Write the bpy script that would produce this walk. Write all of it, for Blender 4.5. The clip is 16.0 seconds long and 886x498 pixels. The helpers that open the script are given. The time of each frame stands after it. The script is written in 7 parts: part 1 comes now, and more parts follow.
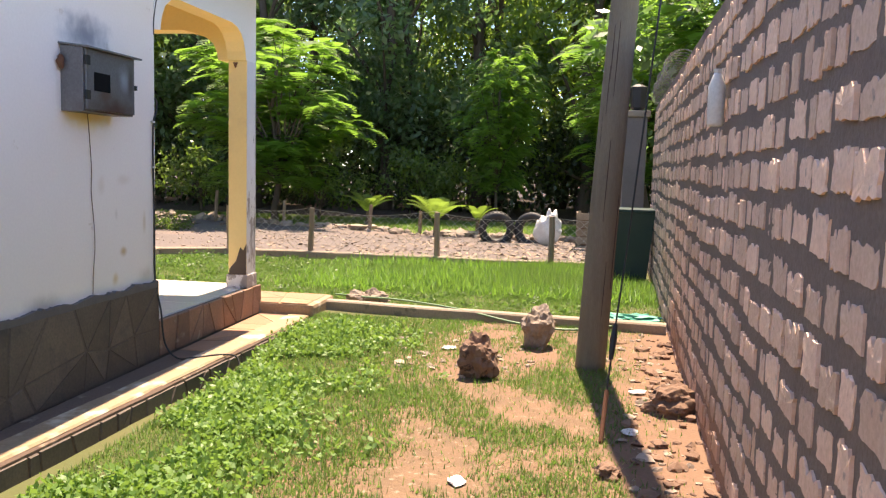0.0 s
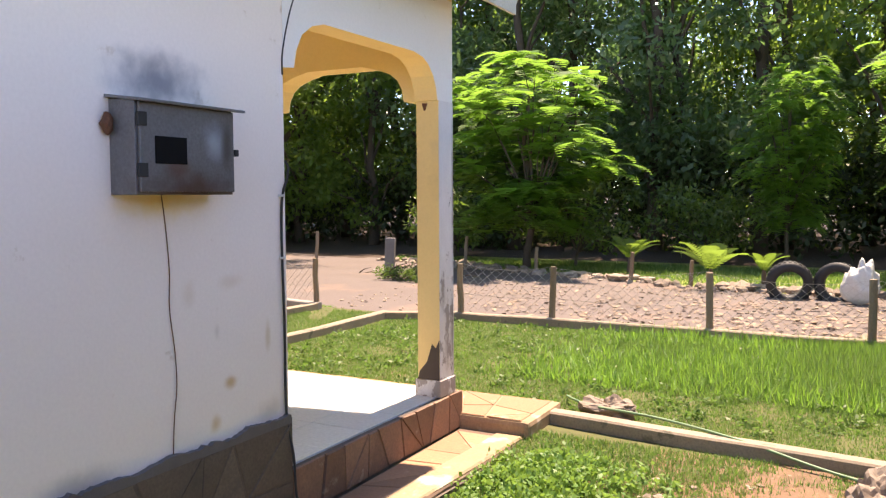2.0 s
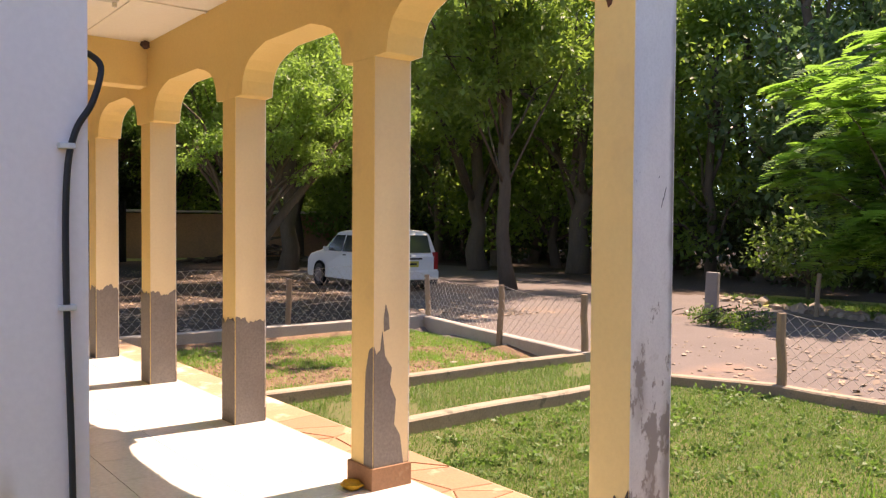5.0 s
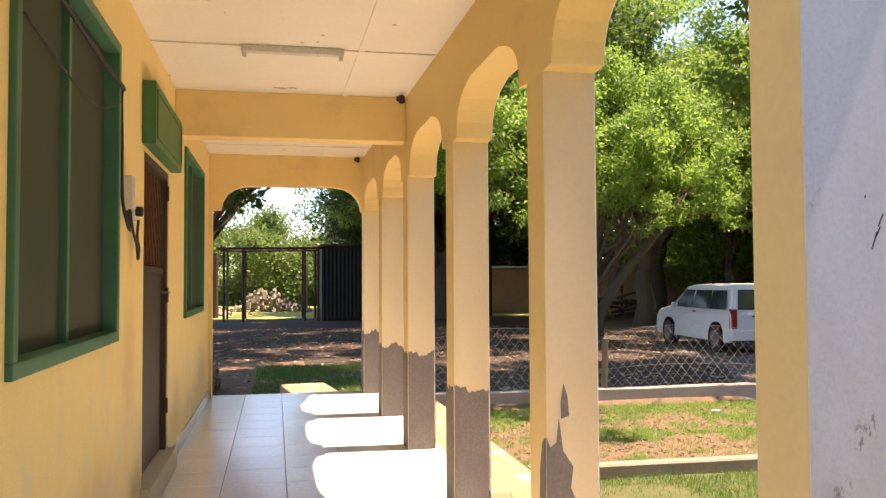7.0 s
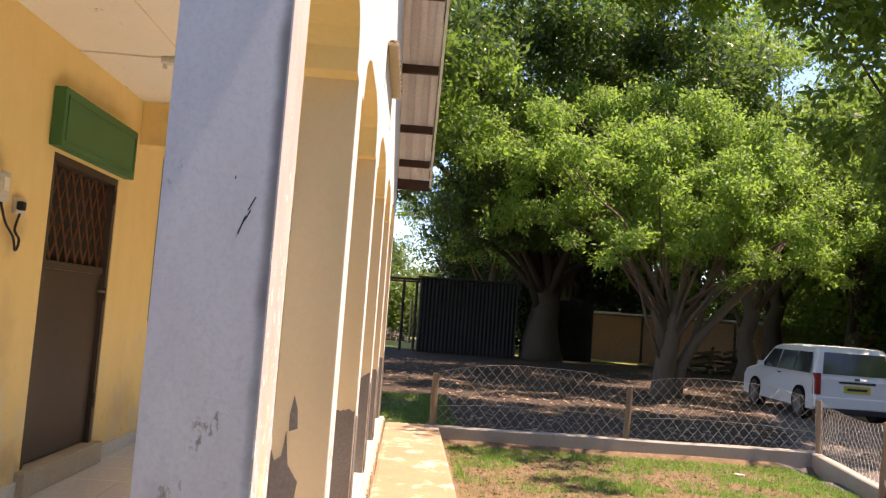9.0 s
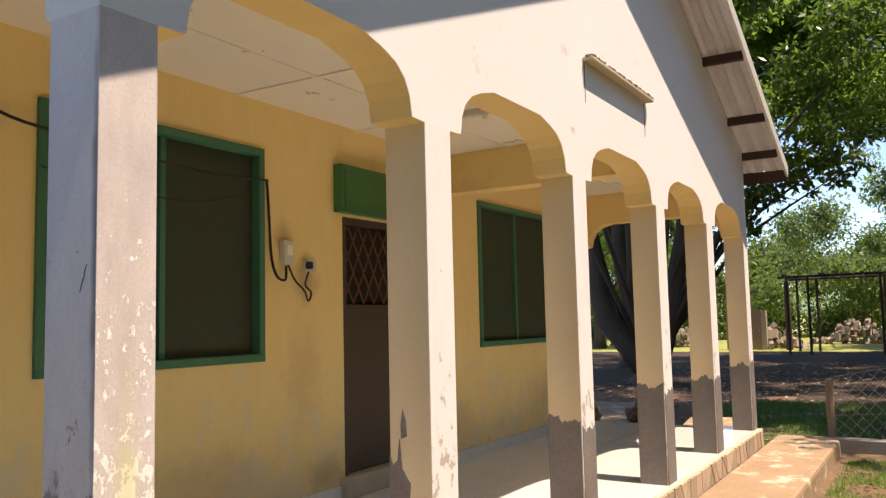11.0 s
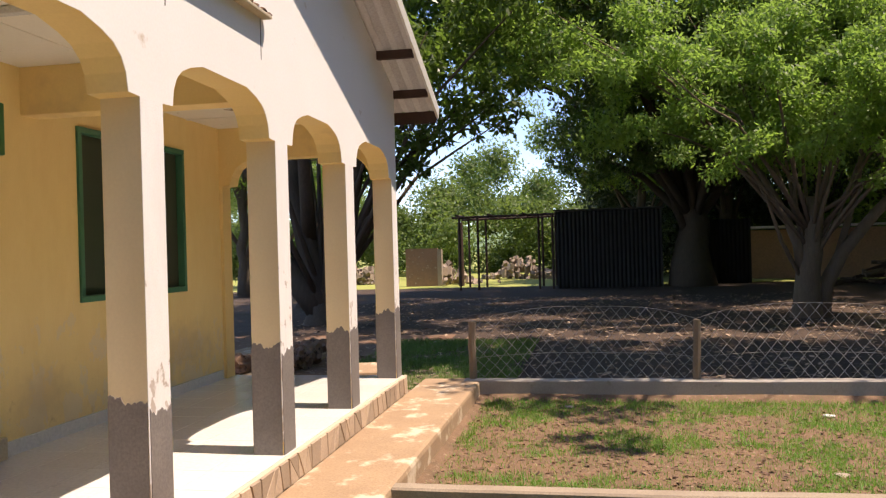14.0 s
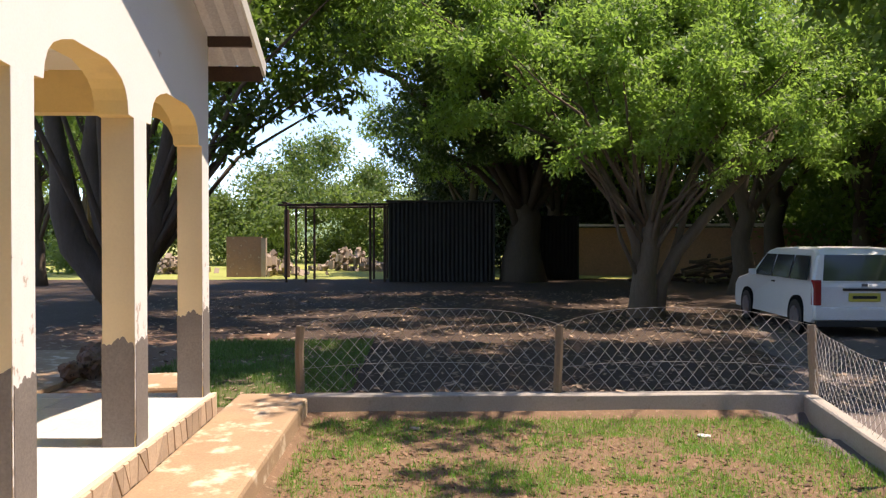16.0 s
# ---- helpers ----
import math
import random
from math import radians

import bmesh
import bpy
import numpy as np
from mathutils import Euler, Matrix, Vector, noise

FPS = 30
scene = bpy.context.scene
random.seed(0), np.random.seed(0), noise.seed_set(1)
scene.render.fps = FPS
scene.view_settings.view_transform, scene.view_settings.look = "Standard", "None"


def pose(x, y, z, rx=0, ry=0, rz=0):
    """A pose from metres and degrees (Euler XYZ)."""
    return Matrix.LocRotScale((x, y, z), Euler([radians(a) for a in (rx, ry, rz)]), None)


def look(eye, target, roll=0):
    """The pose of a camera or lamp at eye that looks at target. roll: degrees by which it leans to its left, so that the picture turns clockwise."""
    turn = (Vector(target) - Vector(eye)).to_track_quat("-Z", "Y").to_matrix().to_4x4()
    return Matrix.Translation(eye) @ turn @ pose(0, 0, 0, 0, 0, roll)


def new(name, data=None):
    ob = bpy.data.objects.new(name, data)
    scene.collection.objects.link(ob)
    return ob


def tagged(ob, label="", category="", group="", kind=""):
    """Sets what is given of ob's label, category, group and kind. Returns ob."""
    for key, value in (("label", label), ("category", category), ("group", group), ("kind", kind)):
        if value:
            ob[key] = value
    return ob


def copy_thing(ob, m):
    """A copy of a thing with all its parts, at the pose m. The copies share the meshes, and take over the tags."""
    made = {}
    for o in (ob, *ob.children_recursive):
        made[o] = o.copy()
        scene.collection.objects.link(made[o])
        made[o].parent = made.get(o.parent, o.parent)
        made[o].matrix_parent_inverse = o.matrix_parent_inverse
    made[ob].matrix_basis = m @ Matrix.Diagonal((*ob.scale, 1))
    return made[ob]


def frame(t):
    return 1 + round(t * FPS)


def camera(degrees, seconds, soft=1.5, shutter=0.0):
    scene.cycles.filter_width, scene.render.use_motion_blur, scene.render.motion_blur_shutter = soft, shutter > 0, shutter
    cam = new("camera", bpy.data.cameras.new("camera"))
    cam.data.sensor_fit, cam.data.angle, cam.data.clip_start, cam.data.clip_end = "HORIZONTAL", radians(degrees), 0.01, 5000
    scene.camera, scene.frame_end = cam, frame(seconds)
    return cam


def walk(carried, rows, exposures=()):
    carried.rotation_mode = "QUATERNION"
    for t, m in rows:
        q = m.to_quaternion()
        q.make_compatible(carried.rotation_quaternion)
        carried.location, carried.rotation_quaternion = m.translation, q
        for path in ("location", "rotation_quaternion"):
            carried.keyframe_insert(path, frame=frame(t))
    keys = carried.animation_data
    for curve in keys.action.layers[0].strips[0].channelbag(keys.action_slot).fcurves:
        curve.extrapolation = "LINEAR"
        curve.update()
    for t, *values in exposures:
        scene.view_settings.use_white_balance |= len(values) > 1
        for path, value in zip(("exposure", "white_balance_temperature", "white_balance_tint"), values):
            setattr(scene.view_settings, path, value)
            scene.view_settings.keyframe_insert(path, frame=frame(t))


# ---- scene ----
cam = camera(56.8, 16.0, soft=1.3)
PATH = [
    (0, (-0.476, 0.7, 1.415), (-0.781, 2.667, 1.218), 1.5),
    (0.5, (-0.515, 1.307, 1.412), (-0.956, 3.25, 1.239), 2.2),
    (1, (-0.557, 1.911, 1.498), (-1.199, 3.796, 1.322), 1.2),
    (1.5, (-0.595, 2.415, 1.608), (-1.438, 4.219, 1.419), -0.5),
    (2, (-0.751, 2.866, 1.681), (-1.682, 4.631, 1.551), -0.3),
    (2.5, (-0.844, 3.258, 1.689), (-1.767, 5.03, 1.605), 0.2),
    (3, (-0.949, 3.692, 1.627), (-1.863, 5.467, 1.501), 1.3),
    (3.5, (-1.179, 4.295, 1.487), (-2.142, 6.043, 1.362), 2.6),
    (4, (-1.341, 4.878, 1.548), (-2.523, 6.491, 1.515), 2.4),
    (4.5, (-1.531, 5.377, 1.543), (-2.916, 6.82, 1.538), 1.8),
    (5, (-1.7, 5.791, 1.533), (-3.283, 7.012, 1.477), 0.4),
    (5.2, (-1.745, 5.939, 1.536), (-3.405, 7.051, 1.473), 0.2),
    (7.3, (-2.058, 7.108, 1.545), (-4.022, 7.475, 1.646), 0.1),
    (7.5, (-2.045, 7.243, 1.513), (-4.006, 7.61, 1.642), 0.7),
    (8, (-2.037, 7.624, 1.57), (-4.008, 7.929, 1.72), 2.2),
    (8.5, (-1.941, 8.003, 1.589), (-3.925, 8.2, 1.745), 2.1),
    (9, (-1.957, 8.388, 1.482), (-3.949, 8.459, 1.642), 4.2),
    (9.5, (-2.083, 8.808, 1.497), (-4.063, 8.604, 1.695), 5.0),
    (10, (-2.139, 9.269, 1.483), (-4.05, 8.722, 1.702), 1.6),
    (12.3, (-2.137, 10.373, 1.563), (-3.691, 9.12, 1.669), -0.9),
    (12.5, (-2.13, 10.4, 1.567), (-3.728, 9.202, 1.662), -1.1),
    (13, (-2.358, 10.352, 1.542), (-4.129, 9.425, 1.606), -1.5),
    (13.5, (-2.75, 10.216, 1.579), (-4.66, 9.625, 1.621), -1.2),
    (14, (-3.125, 10.184, 1.588), (-5.093, 9.826, 1.589), -1.6),
    (14.5, (-3.506, 10.147, 1.615), (-5.486, 9.865, 1.583), -0.6),
    (15, (-3.885, 10.02, 1.59), (-5.88, 9.884, 1.557), 0.5),
    (15.5, (-4.251, 9.94, 1.565), (-6.25, 9.924, 1.535), 0.4),
    (16, (-4.607, 9.927, 1.578), (-6.606, 9.988, 1.552), 0.0),
]
EXPOSURES = [(0.0, 2.12, 8600, 21), (2.5, 2.14, 8600, 25), (3.5, 2.02, 8600, 26), (5.2, 1.92, 8600, 28), (7.3, 2.16, 8900, 24), (8.5, 2.04, 8900, 27), (9.3, 1.56, 8050, 24), (10.2, 1.32, 8150, 21), (12.5, 1.15, 7950, 20), (14.0, 1.22, 7850, 22), (16.0, 1.42, 7650, 20)]
walk(cam, [(t, look(eye, target, roll)) for t, eye, target, roll in PATH], EXPOSURES)

# ---- light: a high sun a little east of north, and a clear sky
SUN_DIR = Vector((0.015, 0.370, 0.927)).normalized()
sun = new("sun", bpy.data.lights.new("sun", "SUN"))
sun.data.energy, sun.data.angle, sun.data.color = 3.35, radians(0.55), (1.0, 0.955, 0.88)
sun.matrix_world = look((0, 0, 30), Vector((0, 0, 30)) - SUN_DIR)
world = bpy.data.worlds.new("sky")
scene.world = world
world.use_nodes = True
sky = world.node_tree.nodes.new("ShaderNodeTexSky")
sky.sky_type, sky.sun_disc = "NISHITA", False
sky.sun_elevation, sky.sun_rotation = math.asin(SUN_DIR.z), math.atan2(SUN_DIR.x, SUN_DIR.y)
sky.altitude, sky.air_density, sky.dust_density, sky.ozone_density = 3000, 1.0, 0.0, 6.0
world.node_tree.links.new(sky.outputs[0], world.node_tree.nodes["Background"].inputs[0])
world.node_tree.nodes["Background"].inputs[1].default_value = 0.15


# ---- materials
def mat(name, colour, rough=0.8, other=None, scale=6.0, grain=90.0, mix=0.5, bump=0.15, metal=0.0, spec=0.4, patches=None, patch_scale=1.5, patch_at=0.55, per=0.0, island=0.0, soft=0.06, stretch=(1, 1, 1), speck=1.0):
    """A surface whose colour drifts towards other at two scales, with patches of a third colour."""
    m = bpy.data.materials.new(name)
    m.use_nodes = True
    n, l = m.node_tree.nodes, m.node_tree.links
    b = n["Principled BSDF"]
    b.inputs["Roughness"].default_value, b.inputs["Metallic"].default_value = rough, metal
    b.inputs["Specular IOR Level"].default_value = spec
    geo, mp = n.new("ShaderNodeNewGeometry"), n.new("ShaderNodeMapping")
    mp.inputs["Scale"].default_value = stretch
    l.new(geo.outputs["Position"], mp.inputs[0])

    def tex(s, detail=5.0):
        t = n.new("ShaderNodeTexNoise")
        t.inputs["Scale"].default_value, t.inputs["Detail"].default_value, t.inputs["Roughness"].default_value = s, detail, 0.62
        l.new(mp.outputs[0], t.inputs["Vector"])
        return t.outputs["Fac"]

    def ramp(src, a, c):
        r = n.new("ShaderNodeMapRange")
        r.inputs[1].default_value, r.inputs[2].default_value = a, c
        l.new(src, r.inputs[0])
        return r.outputs[0]

    def blend(fac, a, c):
        x = n.new("ShaderNodeMix")
        x.data_type = "RGBA"
        l.new(fac, x.inputs[0])
        for v, sock in ((a, x.inputs[6]), (c, x.inputs[7])):
            if isinstance(v, tuple):
                sock.default_value = (*v, 1)
            else:
                l.new(v, sock)
        return x.outputs[2]

    other = other or tuple(c * 0.75 for c in colour)
    big, fine = tex(scale), tex(grain, 3.0)
    f = ramp(big, 0.5 - mix / 2, 0.5 + mix / 2)
    col = blend(f, colour, other)
    col = blend(ramp(fine, 0.35, 0.35 + 0.55 / speck), col, tuple(c * 0.8 for c in other))
    if patches:
        col = blend(ramp(tex(patch_scale), patch_at, patch_at + soft), col, patches)
    if per or island:
        src = n.new("ShaderNodeObjectInfo").outputs["Random"] if per else geo.outputs["Random Per Island"]
        hsv = n.new("ShaderNodeHueSaturation")
        amount = per or island
        r = n.new("ShaderNodeMapRange")
        r.inputs[3].default_value, r.inputs[4].default_value = 1 - amount, 1 + amount
        l.new(src, r.inputs[0])
        l.new(r.outputs[0], hsv.inputs["Value"])
        l.new(col, hsv.inputs["Color"])
        col = hsv.outputs[0]
    l.new(col, b.inputs["Base Color"])
    if bump:
        bp = n.new("ShaderNodeBump")
        bp.inputs["Strength"].default_value, bp.inputs["Distance"].default_value = bump, 0.006
        l.new(fine, bp.inputs["Height"])
        l.new(bp.outputs[0], b.inputs["Normal"])
    return m


def weathered(name, base, base2, flake, tint, low, high, at, scale, tint_at):
    """Old paint: flakes of one colour in ragged islands, thinning out from low to high, with a few tinted stains."""
    m = bpy.data.materials.new(name)
    m.use_nodes = True
    n, l = m.node_tree.nodes, m.node_tree.links
    b = n["Principled BSDF"]
    b.inputs["Roughness"].default_value = 0.85
    geo, sep = n.new("ShaderNodeNewGeometry"), n.new("ShaderNodeSeparateXYZ")
    l.new(geo.outputs["Position"], sep.inputs[0])

    def tex(s_, stretch=1.0):
        mp, t = n.new("ShaderNodeMapping"), n.new("ShaderNodeTexNoise")
        mp.inputs["Scale"].default_value = (1, 1, stretch)
        t.inputs["Scale"].default_value, t.inputs["Detail"].default_value, t.inputs["Roughness"].default_value = s_, 8.0, 0.68
        l.new(geo.outputs["Position"], mp.inputs[0])
        l.new(mp.outputs[0], t.inputs["Vector"])
        return t.outputs["Fac"]

    def ramp(src, a, c, lo=0.0, hi=1.0):
        r = n.new("ShaderNodeMapRange")
        for k_, v in enumerate((a, c, lo, hi)):
            r.inputs[k_ + 1].default_value = v
        l.new(src, r.inputs[0])
        return r.outputs[0]

    def blend(fac, a, c):
        x = n.new("ShaderNodeMix")
        x.data_type = "RGBA"
        l.new(fac, x.inputs[0])
        for v, sock in ((a, x.inputs[6]), (c, x.inputs[7])):
            if isinstance(v, tuple):
                sock.default_value = (*v, 1)
            else:
                l.new(v, sock)
        return x.outputs[2]

    def add(a, c):
        x = n.new("ShaderNodeMath")
        l.new(a, x.inputs[0])
        l.new(c, x.inputs[1])
        return x.outputs[0]

    fall = ramp(sep.outputs[2], low, high, 0.10, -0.16)
    mask = ramp(add(add(tex(scale, 0.6), fall), ramp(tex(3.0), 0.3, 0.7, -0.07, 0.07)), at, at + 0.03)
    col = blend(ramp(tex(6.0, 0.35), 0.35, 0.65), base, base2)
    col = blend(ramp(tex(120.0), 0.45, 0.75, 0.0, 0.5), col, tuple(c * 0.75 for c in base2))
    col = blend(mask, col, flake)
    col = blend(ramp(add(tex(9.0), ramp(sep.outputs[2], low, high, 0.06, -0.12)), tint_at, tint_at + 0.16, 0.0, 0.8), col, tint)
    l.new(col, b.inputs["Base Color"])
    bp = n.new("ShaderNodeBump")
    bp.inputs["Strength"].default_value, bp.inputs["Distance"].default_value = 0.5, 0.003
    l.new(mask, bp.inputs["Height"])
    l.new(bp.outputs[0], b.inputs["Normal"])
    return m


def leaf_mat(name, colour, other, through_colour, amount=0.45, rough=0.5):
    """Leaves: glossy from above, and light comes through them."""
    m = bpy.data.materials.new(name)
    m.use_nodes = True
    n, l = m.node_tree.nodes, m.node_tree.links
    b, out = n["Principled BSDF"], n["Material Output"]
    geo, mx = n.new("ShaderNodeNewGeometry"), n.new("ShaderNodeMix")
    mx.data_type = "RGBA"
    mx.inputs[6].default_value, mx.inputs[7].default_value = (*colour, 1), (*other, 1)
    l.new(geo.outputs["Random Per Island"], mx.inputs[0])
    l.new(mx.outputs[2], b.inputs["Base Color"])
    b.inputs["Roughness"].default_value, b.inputs["Specular IOR Level"].default_value = rough, 0.35
    tr, ms = n.new("ShaderNodeBsdfTranslucent"), n.new("ShaderNodeMixShader")
    tr.inputs[0].default_value = (*through_colour, 1)
    ms.inputs[0].default_value = amount
    l.new(b.outputs[0], ms.inputs[1])
    l.new(tr.outputs[0], ms.inputs[2])
    l.new(ms.outputs[0], out.inputs[0])
    return m


def glass_mat(name, tint):
    m = bpy.data.materials.new(name)
    m.use_nodes = True
    b = m.node_tree.nodes["Principled BSDF"]
    b.inputs["Base Color"].default_value = (*tint, 1)
    b.inputs["Roughness"].default_value, b.inputs["Specular IOR Level"].default_value = 0.08, 0.5
    return m


def smudge(m, spots):
    """Lays soft stains, and one painted sheen, over a surface: (centre, radii, colour, strength), broken up by noise.
    """
    n, l = m.node_tree.nodes, m.node_tree.links
    sock = n["Principled BSDF"].inputs["Base Color"]
    geo, t = n.new("ShaderNodeNewGeometry"), n.new("ShaderNodeTexNoise")
    t.inputs["Scale"].default_value, t.inputs["Detail"].default_value = 9.0, 6.0
    l.new(geo.outputs["Position"], t.inputs["Vector"])
    for centre, radii, colour, strength in spots:
        mp, ln, ad, mr, mx = (n.new(k) for k in ("ShaderNodeMapping", "ShaderNodeVectorMath", "ShaderNodeMath", "ShaderNodeMapRange", "ShaderNodeMix"))
        mp.inputs["Location"].default_value = [-c / r for c, r in zip(centre, radii)]
        mp.inputs["Scale"].default_value = [1 / r for r in radii]
        l.new(geo.outputs["Position"], mp.inputs[0])
        ln.operation = "LENGTH"
        l.new(mp.outputs[0], ln.inputs[0])
        l.new(ln.outputs["Value"], ad.inputs[0])
        l.new(t.outputs["Fac"], ad.inputs[1])
        mr.interpolation_type = "SMOOTHSTEP"
        for k, v in enumerate((0.55, 1.5, strength, 0.0)):
            mr.inputs[k + 1].default_value = v
        l.new(ad.outputs[0], mr.inputs[0])
        mx.data_type = "RGBA"
        l.new(mr.outputs[0], mx.inputs[0])
        l.new(sock.links[0].from_socket, mx.inputs[6])
        mx.inputs[7].default_value = (*colour, 1)
        l.new(mx.outputs[2], sock)
    return m


PALE_YELLOW = mat("cream_yellow_paint", (0.82, 0.68, 0.44), 0.8, (0.76, 0.60, 0.37), 1.2, 60, 0.6, 0.08, patches=(0.50, 0.38, 0.25), patch_scale=1.6, patch_at=0.70, soft=0.15, speck=0.3)
WHITE = mat("white_paint", (0.87, 0.85, 0.825), 0.85, (0.82, 0.79, 0.755), 0.9, 60, 0.6, 0.10, patches=(0.58, 0.47, 0.37), patch_scale=5.0, patch_at=0.665, soft=0.12, speck=0.3)
WHITE_SIDE = smudge(mat("scuffed_white_paint", (0.91, 0.82, 0.755), 0.85, (0.86, 0.765, 0.69), 0.9, 60, 0.6, 0.10, patches=(0.62, 0.50, 0.39), patch_scale=6.0, patch_at=0.675, soft=0.1, speck=0.3), [
    ((-3.45, 5.40, 2.17), (0.3, 0.36, 0.16), (0.13, 0.13, 0.16), 0.75),
    ((-3.45, 5.40, 1.66), (0.3, 0.30, 0.11), (0.80, 0.60, 0.24), 0.85),
    ((-3.45, 5.80, 0.80), (0.1, 0.06, 0.045), (0.62, 0.42, 0.22), 0.9),
    ((-3.45, 5.70, 0.62), (0.1, 0.05, 0.06), (0.66, 0.47, 0.26), 0.8),
    ((-3.45, 5.83, 1.28), (0.1, 0.12, 0.05), (0.70, 0.56, 0.43), 0.4),
    ((-3.45, 5.55, 1.24), (0.1, 0.06, 0.09), (0.70, 0.56, 0.43), 0.4),
    ((-3.45, 5.72, 1.05), (0.1, 0.03, 0.06), (0.52, 0.42, 0.34), 0.35),
    ((-3.45, 6.08, 0.98), (0.1, 0.03, 0.12), (0.66, 0.52, 0.36), 0.7),
    ((-3.45, 6.10, 0.60), (0.1, 0.16, 0.09), (0.55, 0.47, 0.40), 0.6),
    ((-3.45, 4.95, 0.56), (0.1, 0.25, 0.10), (0.40, 0.34, 0.30), 0.6)])
YELLOW = mat("yellow_paint", (0.90, 0.69, 0.33), 0.8, (0.86, 0.63, 0.28), 0.8, 60, 0.6, 0.08, patches=(0.66, 0.48, 0.26), patch_scale=1.6, patch_at=0.58, soft=0.25, speck=0.3)
CREAM = mat("ceiling_paint", (0.89, 0.85, 0.76), 0.85, (0.85, 0.79, 0.67), 1.2, 50, 0.6, 0.05, patches=(0.42, 0.35, 0.26), patch_scale=4.0, patch_at=0.66, soft=0.03, speck=0.3)
RENDER_GREY = mat("bare_cement", (0.27, 0.24, 0.215), 0.92, (0.17, 0.15, 0.14), 3.0, 70, 0.7, 0.25)
FLAKED = weathered("flaking_paint", (0.74, 0.65, 0.62), (0.57, 0.485, 0.46), (0.90, 0.87, 0.80), (0.66, 0.62, 0.30), 0.4, 2.0, 0.505, 36.0, 0.55)
smudge(FLAKED, [((-3.54, 8.14, 1.0), (0.06, 0.1, 0.45), (0.66, 0.62, 0.24), 0.55), ((-3.60, 8.14, 0.55), (0.05, 0.1, 0.3), (0.42, 0.36, 0.33), 0.6)])
PEELED = weathered("peeling_white_paint", (0.87, 0.845, 0.82), (0.81, 0.78, 0.75), (0.52, 0.44, 0.38), (0.60, 0.47, 0.34), 0.3, 2.2, 0.575, 14.0, 0.62)
YELLOW_WALL = weathered("worn_yellow_wall_paint", (0.92, 0.71, 0.34), (0.88, 0.66, 0.30), (0.82, 0.66, 0.40), (0.60, 0.40, 0.20), 0.3, 1.9, 0.565, 4.0, 0.63)
smudge(YELLOW_WALL, [
    ((-6.50, 6.2, 1.80), (0.17, 0.2, 0.22), (0.50, 0.34, 0.17), 0.7), ((-6.27, 6.2, 2.10), (0.12, 0.2, 0.14), (0.45, 0.32, 0.18), 0.6),
    ((-6.45, 6.2, 1.15), (0.28, 0.2, 0.5), (0.66, 0.46, 0.23), 0.5), ((-5.6, 6.2, 0.62), (0.7, 0.2, 0.24), (0.62, 0.46, 0.26), 0.55),
    ((-6.7, 6.2, 0.45), (0.3, 0.2, 0.2), (0.40, 0.29, 0.18), 0.6), ((-8.5, 6.2, 0.6), (0.45, 0.2, 0.3), (0.62, 0.46, 0.26), 0.55),
    ((-10.6, 6.2, 0.7), (0.9, 0.2, 0.35), (0.60, 0.44, 0.25), 0.6), ((-7.5, 6.2, 2.78), (0.6, 0.2, 0.12), (0.62, 0.45, 0.24), 0.5)])
STAINED = weathered("grubby_white_paint", (0.80, 0.765, 0.75), (0.72, 0.68, 0.665), (0.36, 0.31, 0.29), (0.45, 0.38, 0.33), 0.3, 2.4, 0.575, 9.0, 0.60)
smudge(STAINED, [((-3.45, 8.13, 1.75), (0.2, 0.028, 0.9), (0.20, 0.165, 0.15), 0.8), ((-3.45, 8.12, 0.7), (0.2, 0.05, 0.4), (0.22, 0.18, 0.16), 0.75), ((-3.45, 7.97, 1.0), (0.2, 0.05, 0.18), (0.33, 0.28, 0.26), 0.7), ((-3.45, 8.03, 0.62), (0.2, 0.05, 0.3), (0.36, 0.31, 0.28), 0.6)])
TILE = mat("glazed_floor_tile", (0.80, 0.78, 0.73), 0.16, (0.74, 0.72, 0.67), 1.5, 40, 0.6, 0.01, spec=0.5, per=0.03)
GROUT = mat("tile_grout", (0.42, 0.39, 0.34), 0.9)
SLATE = mat("plinth_stone", (0.17, 0.128, 0.096), 0.8, (0.105, 0.08, 0.064), 3.5, 60, 0.6, 0.4, per=0.22, patches=(0.07, 0.06, 0.055), patch_scale=2.6, patch_at=0.55, soft=0.15)
FLAG = mat("flagstone", (0.41, 0.215, 0.12), 0.85, (0.33, 0.18, 0.105), 3, 60, 0.7, 0.25, per=0.16, patches=(0.50, 0.35, 0.225), patch_scale=4, patch_at=0.62, soft=0.1)
RISER_RED = mat("red_brown_riser_stone", (0.34, 0.185, 0.115), 0.82, (0.20, 0.12, 0.085), 5, 60, 0.6, 0.4, per=0.3, patches=(0.42, 0.32, 0.24), patch_scale=5, patch_at=0.6, soft=0.1)
MORTAR = mat("cream_mortar", (0.62, 0.54, 0.40), 0.92, (0.5, 0.42, 0.3), 5, 70, 0.6, 0.3)
CEMENT = mat("path_cement", (0.42, 0.285, 0.17), 0.9, (0.31, 0.205, 0.125), 2.6, 60, 0.5, 0.3, patches=(0.58, 0.47, 0.34), patch_scale=3.2, patch_at=0.53, soft=0.10)
RISER = mat("riser_stone", (0.50, 0.38, 0.27), 0.88, (0.38, 0.28, 0.20), 6, 60, 0.7, 0.3, per=0.25)
# Darker than CEMENT: the eave's shade on the side path is in the colour.
SIDEPATH = mat("red_brown_path_in_shade_tone", (0.18, 0.115, 0.08), 0.9, (0.125, 0.08, 0.058), 2.2, 60, 0.7, 0.3, patches=(0.40, 0.30, 0.21), patch_scale=3.5, patch_at=0.60, soft=0.12)
